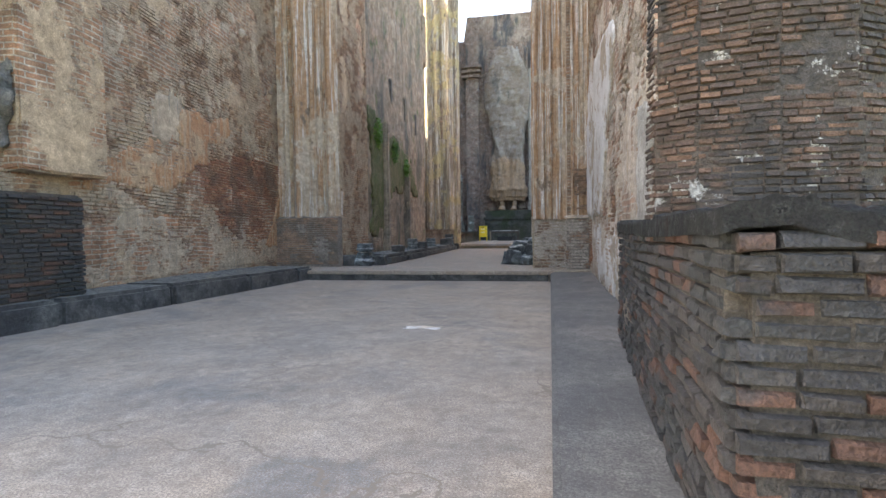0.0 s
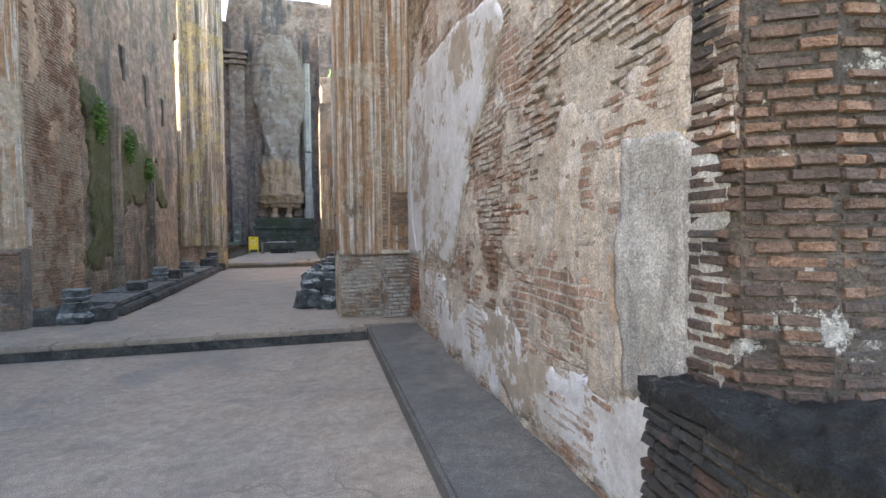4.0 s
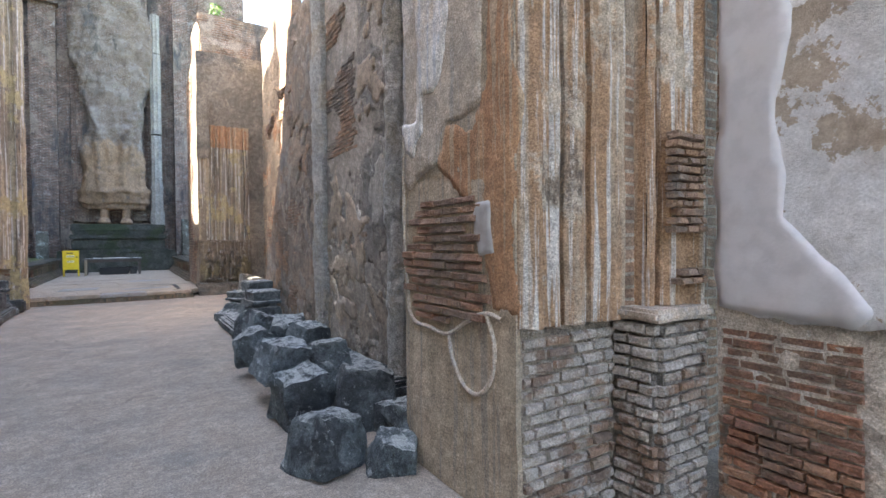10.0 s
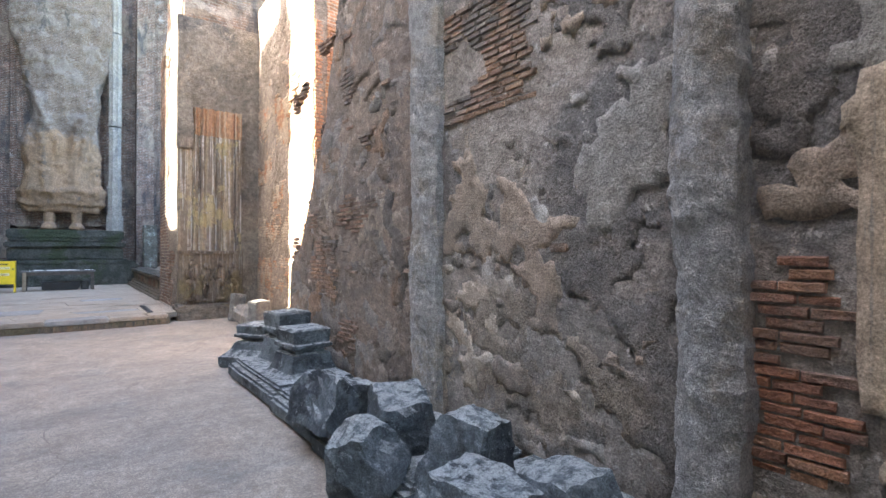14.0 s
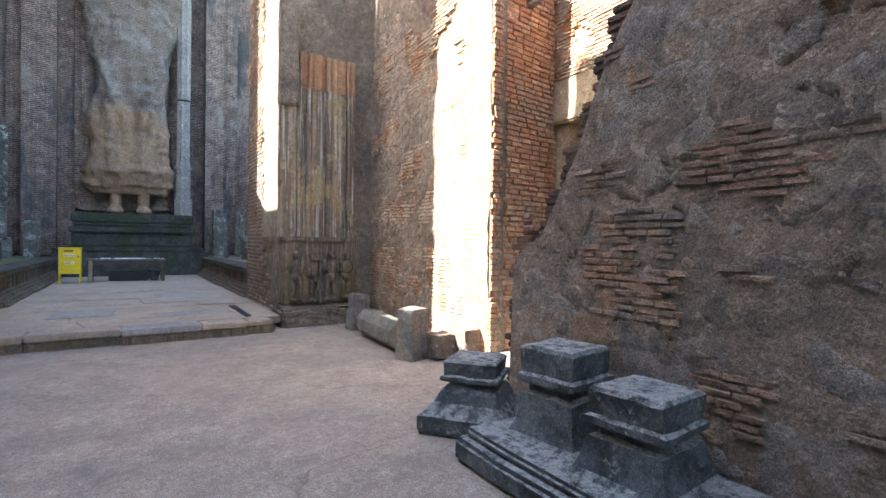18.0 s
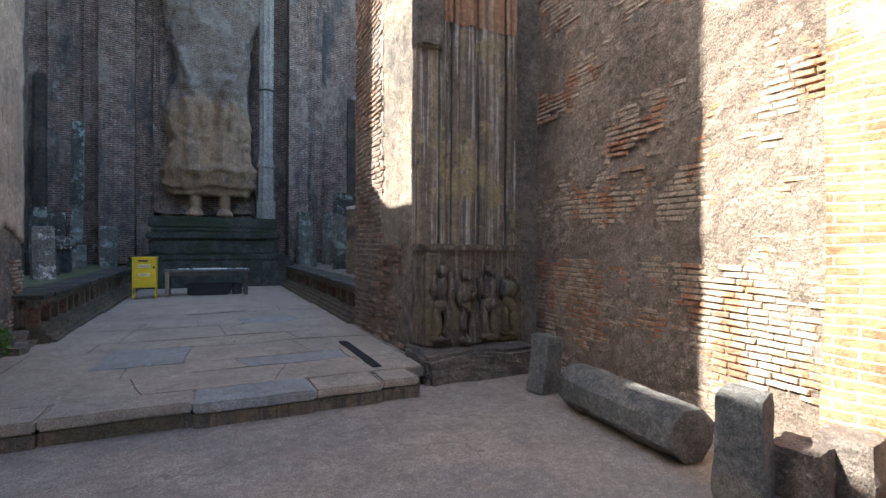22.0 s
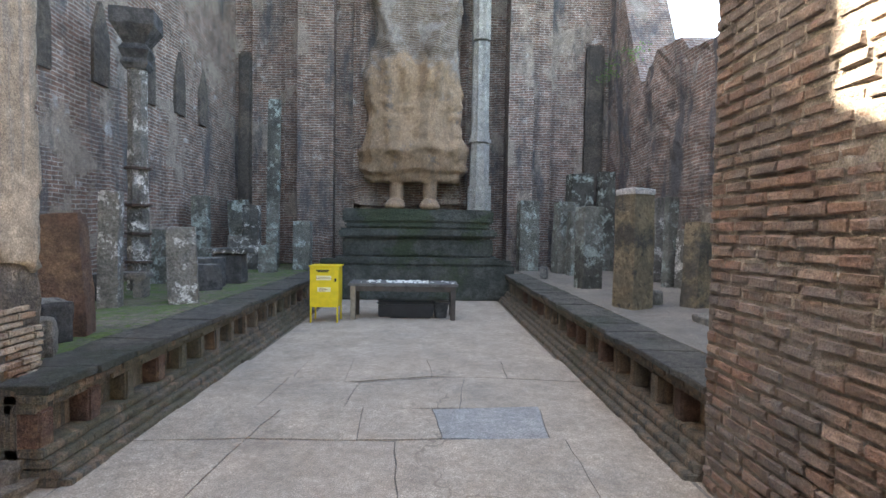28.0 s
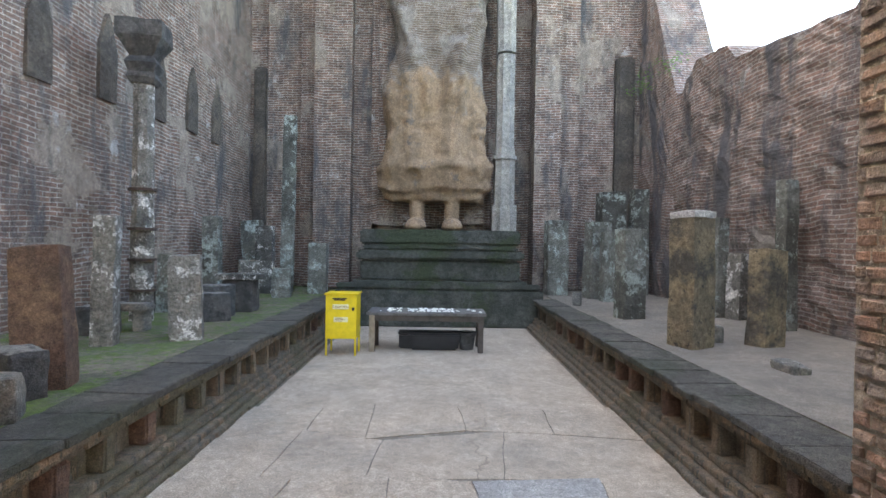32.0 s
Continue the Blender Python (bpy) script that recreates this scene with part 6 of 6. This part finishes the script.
for x in (-1.265, -0.855):
    for y in (22.815, 23.185):
        part("leg", box_bm(x - 0.012, y - 0.012, 0.2, x + 0.012, y + 0.012, 0.44, 0.002), M_YELLOW, t)
# black bar painted as the dark slot opening
part("coin_slot", box_bm(-1.16, 22.79, 0.985, -1.0, 22.803, 1.0, 0.002), M_BLACK, cab)
part("slot_guard", box_bm(-1.18, 22.785, 1.005, -0.98, 22.802, 1.02, 0.002), M_BLACK, cab)
lab = part("paper_label", box_bm(-1.18, 22.792, 0.86, -0.95, 22.8, 0.93, 0.001), M_PAPER, cab, "pale pasted label")
part("lower_label", box_bm(-1.16, 22.792, 0.68, -0.96, 22.8, 0.75, 0.001), M_PAPER, cab, "torn pale label")
part("padlock", box_bm(-0.9, 22.775, 0.84, -0.87, 22.8, 0.89, 0.004), M_BLACK, cab)
cu = bpy.data.curves.new("lettering", "FONT")
cu.body, cu.size, cu.extrude, cu.align_x, cu.align_y = "DONATION", 0.042, 0.0015, "CENTER", "CENTER"
tmp = new("lettering", cu)
me = bpy.data.meshes.new_from_object(tmp.evaluated_get(bpy.context.evaluated_depsgraph_get()))
bpy.data.objects.remove(tmp)
me.materials.clear()
me.materials.append(M_INK)
ob = new("lettering", me)
ob.matrix_basis = pose(-1.065, 22.79, 0.893, 90, 0, 0)
ob.parent = cab
for k in range(3):
    part("text_bar", box_bm(-1.14, 22.789, 0.69 + k * 0.02, -1.14 + rnd(0.1, 0.16), 22.793, 0.698 + k * 0.02, 0), M_INK, cab)

# the sanctum's own plan is drawn small: it is laid out at full size from the pier line
ON_PLINTH = ("standing_stone", "stone_column", "loose_stone", "stone_bench", "slab_table")
FULL = Matrix.Translation((-0.693, 0.0, 0.0)) @ Matrix.Translation((0, 17.265, -0.04)) @ Matrix.Diagonal((1.2, 1.075, 1.2, 1)) @ Matrix.Translation((0, -16.07, 0))
LOWER = Matrix.Translation((0, 0, 0.2)) @ Matrix.Diagonal((1, 1, 0.8, 1)) @ Matrix.Translation((0, 0, -0.2))
RAISED = Matrix.Translation((0, 0, 0.76)) @ Matrix.Diagonal((1, 1, 1.12, 1)) @ Matrix.Translation((0, 0, -0.9))
for ob in bpy.data.objects:
    if ob not in BEFORE and ob.parent is None:
        own = LOWER if ob.name in ("plinth_left", "plinth_right") else RAISED if ob.name.split(".")[0] in ON_PLINTH else Matrix()
        ob.matrix_basis = FULL @ own @ ob.matrix_basis

# ---- step and flagstones of the sanctum ----
step_2 = structure(box("step_sanctum", -2.6, 15.0, -0.3, 1.6, 16.02, 0.19, M_PLINTH, 0.01), "low stone step up into the sanctum", "step")
x, k = -2.55, 0
for w in (0.85, 1.1, 1.05, 0.68, 0.42):
    y0 = 14.82 + 0.04 * math.sin(k * 2.1)
    part("step_riser", box_bm(x + 0.004, y0 + 0.04, -0.05, x + w - 0.004, 15.25, 0.125, 0.012, 3, 0.015), M_PLINTH, step_2)
    b = box_bm(x + 0.003, y0 + 0.02, 0.125, x + w - 0.003, 15.3, 0.215 + rnd(-0.006, 0.01), 0.018, 3, 0.014)
    if k != 4:
        part("step_stone", b, M_SLAB if k != 2 else M_SLAB_GREY, step_2)
    else:
        part("step_stone", box_bm(x + 0.006, y0 + 0.03, 0.13, x + w - 0.006, 15.3, 0.216, 0.02, 2, 0.008), M_SLAB, step_2)
        # black block as the painted shade inside the drain hole
        part("drain_hole", box_bm(x + 0.02, y0 + 0.05, -0.02, x + 0.16, 15.2, 0.13, 0), M_BLACK, step_2)
    x += w
    k += 1
floor_s = bpy.data.objects["floor_sanctum"]
part("joint_bed", box_bm(-2.5, 15.28, 0.1, 1.82, 21.3, 0.204, 0), M_PAVER, floor_s, "dark earth in the joints")


def flag_corner(a, b):
    """A corner of the uneven paving between two slabs."""
    v = noise.noise_vector(Vector((a * 2.7, b * 3.1, 4.2)))
    return Vector((a + 0.3 * v.x * (-2.3 < a < 1.6), b + 0.24 * v.y * (b > 15.5), 0))


BLUE_SLABS = ((-0.6, 20.1), (-0.4, 18.7), (0.9, 19.6), (-1.2, 17.3), (0.3, 16.4))
ys, row = 15.31, 0
while ys < 21.0:
    deep = (0.72, 0.55, 0.95, 0.7, 1.05, 0.8, 0.9, 0.85)[row % 8]
    xs = -2.48
    while xs < 1.7:
        w = min((0.95, 1.35, 0.7, 1.15, 0.85)[int(3.7 * xs + row * 2) % 5], 1.78 - xs)
        if 1.78 - xs - w < 0.35:
            w = 1.78 - xs
        ring = [flag_corner(xs, ys), flag_corner(xs + w, ys), flag_corner(xs + w, ys + deep), flag_corner(xs, ys + deep)]
        mid = sum(ring, Vector()) / 4
        ring = [p + (mid - p).normalized() * 0.007 for p in ring]
        zt = 0.214 + rnd(-0.003, 0.005)
        bm = bmesh.new()
        top = bm.faces.new([bm.verts.new((p.x, p.y, zt)) for p in ring])
        g = bmesh.ops.extrude_face_region(bm, geom=[top])
        for e in g["geom"]:
            if isinstance(e, bmesh.types.BMVert):
                e.co.z = 0.12
        bmesh.ops.subdivide_edges(bm, edges=[e for e in bm.edges if e.calc_length() > 0.3], cuts=4, use_grid_fill=True)
        for v in bm.verts:
            v.co += Vector((noise.noise(v.co * 4.0), noise.noise(v.co * 4.0 + UP * 9), 0)) * 0.022
        blue = any((mid.x - a) ** 2 + (mid.y - b) ** 2 < 0.2 for a, b in BLUE_SLABS)
        part("flagstone", bm, M_SLAB_GREY if blue else M_SLAB, floor_s)
        xs += w
    ys += deep
    row += 1
# black strip painted as the shade down in the drain slot
part("drain_slot", box_bm(1.2, 15.45, 0.15, 1.31, 17.05, 0.232, 0), M_BLACK, floor_s)

# ---- fallen stones along the nave wall ----
def stone_pedestal(x, y, s, turn, height, label, seed, square=True):
    t = thing("stone_pedestal", (x, y, 0), label, "pedestal", "stone pedestals along the nave wall", turn)
    m = Matrix.Translation((x, y, 0)) @ pose(0, 0, 0, 0, 0, turn) @ Matrix.Diagonal((s, s, s, 1))
    h = height / s
    for nm, rows in (("base", [(0.36, 0), (0.38, 0.04), (0.38, 0.15), (0.34, 0.18)]), ("body", [(0.34, 0.175), (0.27, 0.24), (0.235, 0.32), (0.215, h * 0.6)]), ("neck", [(0.2, h * 0.6), (0.17, h * 0.62), (0.17, h * 0.67), (0.2, h * 0.69)]),
                     ("cap", [(0.21, h * 0.685), (0.235, h * 0.71), (0.235, h * 0.76), (0.21, h * 0.78), (0.22, h * 0.97), (0.2, h)])):
        bm = square_profile(rows, 2, 0.01, seed)
        bm.transform(m)
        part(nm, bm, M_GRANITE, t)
    return t


stone_pedestal(1.98, 9.72, 1.0, 38, 0.58, "dark blue-grey stone pedestal with a flared foot", 1)
stone_pedestal(2.05, 8.78, 1.0, 8, 0.84, "tall dark stone pedestal with a socket in its top", 2)
stone_pedestal(2.0, 8.1, 1.05, 5, 0.72, "dark stone pedestal with a square top block", 3)
base = thing("stone_plinth", (1.9, 6.9, 0), "long dark moulded stone plinth by the nave wall", "plinth")
for y0, y1, x0 in ((7.5, 9.25, 1.42), (6.35, 7.45, 1.38), (4.9, 6.3, 1.34), (3.4, 4.85, 1.3)):
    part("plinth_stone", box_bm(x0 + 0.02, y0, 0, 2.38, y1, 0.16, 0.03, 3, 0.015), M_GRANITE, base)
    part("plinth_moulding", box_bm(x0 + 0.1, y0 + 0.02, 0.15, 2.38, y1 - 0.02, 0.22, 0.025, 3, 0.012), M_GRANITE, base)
for k, (x, y, sx, sy, sz, z0, tn, lb) in enumerate((
        (1.95, 7.05, 0.5, 0.62, 0.34, 0.2, 8, "dark stone block with a pale worn top"), (2.2, 6.5, 0.45, 0.6, 0.36, 0.2, -20, "dark wedge-shaped stone block"), (1.75, 6.2, 0.36, 0.4, 0.3, 0.2, 30, "dark broken stone lump"),
        (2.15, 5.85, 0.45, 0.42, 0.36, 0.2, 12, "grey rounded stone lump on the plinth"), (1.72, 5.35, 0.46, 0.5, 0.32, 0.2, 10, "dark stone block with sloping sides"), (2.2, 5.2, 0.4, 0.5, 0.3, 0.2, -15, "grey broken stone block"),
        (1.75, 4.75, 0.46, 0.46, 0.36, 0.05, 14, "dark squared stone block"), (2.15, 4.55, 0.5, 0.62, 0.4, 0.0, -28, "split stone block with a pale face"), (1.62, 3.95, 0.4, 0.42, 0.3, 0.0, 35, "rounded pale stone boulder"), (2.0, 3.72, 0.3, 0.34, 0.2, 0.0, 55, "small white stone by the pillar"), (2.32, 3.95, 0.42, 0.5, 0.3, 0.0, 20, "dark stone lump by the wall"))):
    x, y = x - 0.42, 2.25 + (y - 3.72) * 1.19
    t = thing("fallen_stone", (x, y, z0), lb, "stone", "fallen stones along the nave wall")
    bm = stone_bm((sx * 1.12, sy * 1.1, sz * 1.2), 4, 0.08, k + 3, 0.04, 0.28)
    bm.transform(Matrix.Translation((x, y, z0 - 0.03)) @ pose(0, 0, 0, 11 * math.sin(k * 2.3), 13 * math.cos(k * 1.7), tn + 25 * math.sin(k * 3.1)))
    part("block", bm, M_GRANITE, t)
lk = thing("left_plinth", (-2.4, 8, 0), "dark moulded stone plinth along the far nave wall", "plinth")
for y0, y1, x1 in ((2.5, 4.1, -1.97), (4.2, 6.6, -1.95), (6.7, 9.4, -1.98), (9.5, 11.8, -2.0), (11.9, 13.95, -2.06)):
    part("plinth_stone", box_bm(-3.05, y0, 0, x1, y1, 0.17, 0.03, 3, 0.015), M_KERB, lk)
    part("plinth_moulding", box_bm(-3.0, y0 + 0.03, 0.16, x1 - 0.09, y1 - 0.03, 0.26, 0.03, 3, 0.015), M_KERB, lk)
for k, (x, y, h) in enumerate(((-2.55, 2.05, 0.56), (-2.45, 6.6, 0.62), (-2.45, 9.6, 0.6), (-2.4, 13.5, 0.75))):
    stone_pedestal(x, y, 0.75, 10 * k, h, "dark stone pedestal on the far side of the nave", 10 + k)
for k, (x, y, sz) in enumerate(((-2.95, 1.9, 0.26), (-2.2, 2.15, 0.24), (-2.4, 4.6, 0.24), (-2.35, 7.4, 0.3), (-2.4, 12.7, 0.34))):
    t = thing("fallen_stone", (x, y, 0), "dark rubble stone on the far side of the nave", "stone", "fallen stones along the far wall")
    bm = stone_bm((sz * 1.5, sz * 1.3, sz), 3, 0.05, k + 60, 0.04)
    bm.transform(Matrix.Translation((x, y, 0.2 if y > 2.6 else 0)))
    part("block", bm, M_KERB, t)

# ---- posts and log by the bay ----
def stone_post(x, y, w, h, turn, label, lean=0, material=M_GRANITE_PALE, seed=0):
    t = thing("stone_post", (x, y, 0), label, "stone post", "", turn)
    bm = stone_bm((w, w * 0.85, h), 4, 0.025, seed, 0.04, 0.08)
    bm.transform(Matrix.Translation((x, y, -0.01)) @ pose(0, 0, 0, 0, lean, turn))
    part("shaft", bm, material, t)


stone_post(2.68, 12.1, 0.36, 0.68, 20, "squared grey stone post stump", 0, M_GRANITE_PALE, 5)
stone_post(2.86, 14.5, 0.3, 0.64, 12, "leaning broken stone post", 6, M_GRANITE_PALE, 6)
t = thing("stone_log", (2.82, 13.25, 0), "fallen eight-sided grey stone shaft", "stone shaft")
bm = bmesh.new()
bmesh.ops.create_cone(bm, cap_ends=True, segments=8, radius1=0.23, radius2=0.21, depth=1.45, matrix=Matrix.Translation((2.82, 13.25, 0.215)) @ pose(0, 0, 0, 90, 0, -5) @ pose(0, 0, 0, 0, 0, 22))
bmesh.ops.subdivide_edges(bm, edges=[e for e in bm.edges if e.calc_length() > 0.5], cuts=8)
for v in bm.verts:
    v.co += jitter(v.co, 0.02, 6)
part("shaft", bm, M_GRANITE_PALE, t)
for k, (x, y, s) in enumerate(((3.05, 11.95, (0.35, 0.3, 0.34)), (3.38, 11.85, (0.45, 0.34, 0.4)))):
    t = thing("brick_rubble", (x, y, 0), "broken lump of brickwork at the wall's foot", "rubble")
    bm = stone_bm(s, 3, 0.05, k + 80, 0.04)
    bm.transform(Matrix.Translation((x, y, 0)) @ pose(0, 0, 0, 0, 0, 14))
    part("lump", bm, M_BROWNWALL, t)
t = thing("stone_stub", (-2.3, 13.9, 0), "small grey stone stub by the step", "stone")
part("block", box_bm(-2.3, 13.6, 0, -1.96, 13.95, 0.3, 0.04, 3, 0.03), M_KERB, t)

# ---- fallen stucco figure on the left porch wall ----
bm = bmesh.new()
for a, b, r0, r1 in (((-3.00, -5.0, 1.7), (-2.95, -5.05, 2.3), 0.2, 0.3), ((-2.95, -5.05, 2.3), (-3.00, -5.6, 2.9), 0.3, 0.2), ((-2.95, -5.05, 2.3), (-3.05, -4.4, 3.2), 0.26, 0.2), ((-3.05, -4.4, 3.2), (-3.15, -4.0, 4.0), 0.2, 0.26), ((-3.00, -5.6, 2.9), (-3.15, -6.2, 2.4), 0.2, 0.16)):
    for k in range(14):
        t = k / 13
        bmesh.ops.create_icosphere(bm, subdivisions=2, radius=0.45 * (r0 + (r1 - r0) * t), matrix=Matrix.Translation(Vector(a).lerp(Vector(b), t)))
for v in bm.verts:
    v.co += jitter(v.co, 0.1, 3) + jitter(v.co, 0.05, 9)
bm.transform(Matrix.Translation((-1.12, -0.6, 0.2)))
st = finish("stucco_remnant", bm, M_GRANITE_PALE, smooth=True)
tagged(st, "grey eroded stucco remains of a wall figure", "sculpture")

# ---- plants ----
def leaf_cloud(n, centre, size, leaf, seed=0, droop=0.0):
    """Leaves set about a centre, each a small bent blade."""
    rng = random.Random(seed)
    verts, faces = [], []
    c = Vector(centre)
    for _ in range(n):
        d = Vector((rng.gauss(0, 1), rng.gauss(0, 1), rng.gauss(0, 1))).normalized() * (rng.random() ** 0.45)
        p = c + Vector((d.x * size[0], d.y * size[1], d.z * size[2] - droop * rng.random()))
        u = Vector((rng.gauss(0, 1), rng.gauss(0, 1), rng.gauss(0, 0.6))).normalized()
        w = u.cross(Vector((rng.gauss(0, 1), rng.gauss(0, 1), rng.gauss(0, 1)))).normalized()
        s = leaf * rng.uniform(0.6, 1.3)
        b = len(verts)
        verts += [p - u * s, p + w * s * 0.38, p + u * s + Vector((0, 0, -0.3 * s)), p - w * s * 0.38]
        faces.append((b, b + 1, b + 2, b + 3))
    return verts, faces


def tree(x, y, h, r, label, seed):
    rng = random.Random(seed)
    t = thing("tree", (x, y, -0.86 if y < 5 else -0.32), label, "tree", "trees beyond the ruin")
    bm = bmesh.new()
    limbs = [(Vector((x, y, -0.95)), Vector((x + rng.uniform(-0.4, 0.4), y, h * 0.42)), 0.24, 0.15)]
    tips = []
    fork = limbs[0][1]
    for k in range(8):
        a = k * 0.785 + rng.uniform(-0.3, 0.3)
        e = fork + Vector((math.cos(a) * r * 0.6, math.sin(a) * r * 0.6, h * rng.uniform(0.0, 0.45)))
        limbs.append((fork, e, 0.11, 0.05))
        for m in range(3):
            g = e + Vector((rng.uniform(-1, 1) * r * 0.4, rng.uniform(-1, 1) * r * 0.4, rng.uniform(-0.1, 0.2) * h))
            limbs.append((e, g, 0.05, 0.015))
            tips.append(g)
        tips.append(e)
    for a, b, r0, r1 in limbs:
        d = b - a
        bmesh.ops.create_cone(bm, segments=8, radius1=r0, radius2=r1, depth=d.length, matrix=Matrix.Translation((a + b) / 2) @ d.to_track_quat("Z", "Y").to_matrix().to_4x4())
    part("trunk", bm, M_BARK, t)
    verts, faces = [], []
    for k, g in enumerate(tips):
        v, f = leaf_cloud(rng.randint(110, 190), g, (r * 0.32, r * 0.32, r * 0.2), 0.11, seed * 50 + k, 0.3)
        b = len(verts)
        verts += v
        faces += [tuple(b + i for i in q) for q in f]
    me = bpy.data.meshes.new("crown")
    me.from_pydata([tuple(v) for v in verts], [], faces)
    me.materials.append(M_LEAF)
    ob = new("crown", me)
    ob.parent = t
    ob.matrix_parent_inverse = t.matrix_basis.inverted()


for k, (x, y, h, r, lb) in enumerate(((14.4, 2.4, 5.8, 2.8, "broad green tree beyond the porch"), (19, 5.5, 6.8, 3.4, "leafy green tree by the wall"), (17, -5.5, 7.0, 3.0, "leafy green tree on the grass"), (22, 17.5, 8.5, 3.4, "green tree seen through the doorway"), (15.5, 14.8, 6.0, 2.2, "small green tree seen through the doorway"), (26, 9, 9, 4, "tall green tree further off"), (13.5, 5.6, 5.0, 2.6, "low spreading green tree beyond the porch"), (17.5, 2.0, 5.5, 3.0, "low bushy green tree across the grass"), (23, 13, 6, 3.2, "bushy green tree far across the grass"))):
    tree(x, y, h, r, lb, 11 + k)


def shrub(name, at, n, size, leaf, label, seed, parent=None):
    v, f = leaf_cloud(n, at, size, leaf, seed)
    me = bpy.data.meshes.new(name)
    me.from_pydata([tuple(p) for p in v], [], f)
    me.materials.append(M_FERN)
    return tagged(new(name, me), label, "plant")


shrub("fern", (-2.78, 17.8, 0.4), 160, (0.1, 0.14, 0.2), 0.045, "green fern at the pier's foot", 1)
shrub("wall_plant", (2.5, 16.3, 8.8), 120, (0.25, 0.2, 0.3), 0.07, "green seedling on the broken wall top", 2)
for k, (y, z, s) in enumerate(((4.6, 3.9, 0.5), (6.4, 3.6, 0.45), (7.9, 3.2, 0.4))):
    shrub("wall_plant", (-2.98, y, z), 260, (0.1, s * 0.6, s), 0.06, "green ferns growing on the mossy wall", 3 + k)
v, f = [], []
for k in range(9):
    a, b = leaf_cloud(40, (5.2 + rnd(-0.2, 0.1), 30.4 - k * 0.35, 6.6 + rnd(-0.15, 0.25)), (0.3, 0.25, 0.15), 0.035, 200 + k)
    o = len(v)
    v += a
    f += [tuple(o + i for i in q) for q in b]
me = bpy.data.meshes.new("wall_grass")
me.from_pydata([tuple(p) for p in v], [], f)
me.materials.append(M_FERN)
tagged(new("wall_grass", me), "grass growing on the broken wall top", "grass", kind="stuff")

# ---- far ground beyond the openings ----
structure(box("wall_yard", 16, -8, -0.9, 16.6, 6, -0.15, M_GRANITE_PALE, 0.05, 3, 0.04), "low stone wall across the grass", "wall")
structure(box("wall_yard_far", 19, 8, -0.4, 17.6, 24, 0.55, M_GRANITE_PALE, 0.05, 3, 0.04), "low pale ruin wall beyond the doorway", "wall")
structure(box("path_side", 5.3, -9, -1.2, 13, 4.9, -0.83, M_YARD, 0), "bare earth beside the ruin", "path")
for k in range(9):
    x, y = 11 + rnd(-1, 3), 11.8 + k * 0.4 + rnd(-0.4, 0.4)
    standing_stone(x, y, rnd(0.5, 1.3), 0.28, M_PILLAR, "weathered stone stump outside the doorway", rnd(0, 40), 0, None, 90 + k, -0.32)
for k in range(6):
    t = thing("rubble_stone", (6.9 + k * 0.5, 11.2 + 0.3 * k, -0.3), "grey rubble stone outside the doorway", "stone")
    bm = stone_bm((rnd(0.5, 0.9), rnd(0.4, 0.7), rnd(0.3, 0.6)), 3, 0.06, 120 + k)
    bm.transform(Matrix.Translation((6.9 + k * 0.5, 11.2 + 0.3 * k, -0.32)))
    part("block", bm, M_GRANITE_PALE, t)


# ---- pale repair on the porch floor ----
bm = box_bm(0.46, -5.12, -0.22, 0.82, -4.98, -0.196, 0.0, 4, 0.0)
for v in bm.verts:
    v.co.x += 0.12 * noise.noise(Vector((v.co.y * 9, 0, 2)))
    v.co.y += 0.07 * noise.noise(Vector((v.co.x * 7, 0, 5)))
part("floor_repair", bm, M_WHITE_PLASTER, bpy.data.objects["floor_porch"], "pale cement patch in the floor")
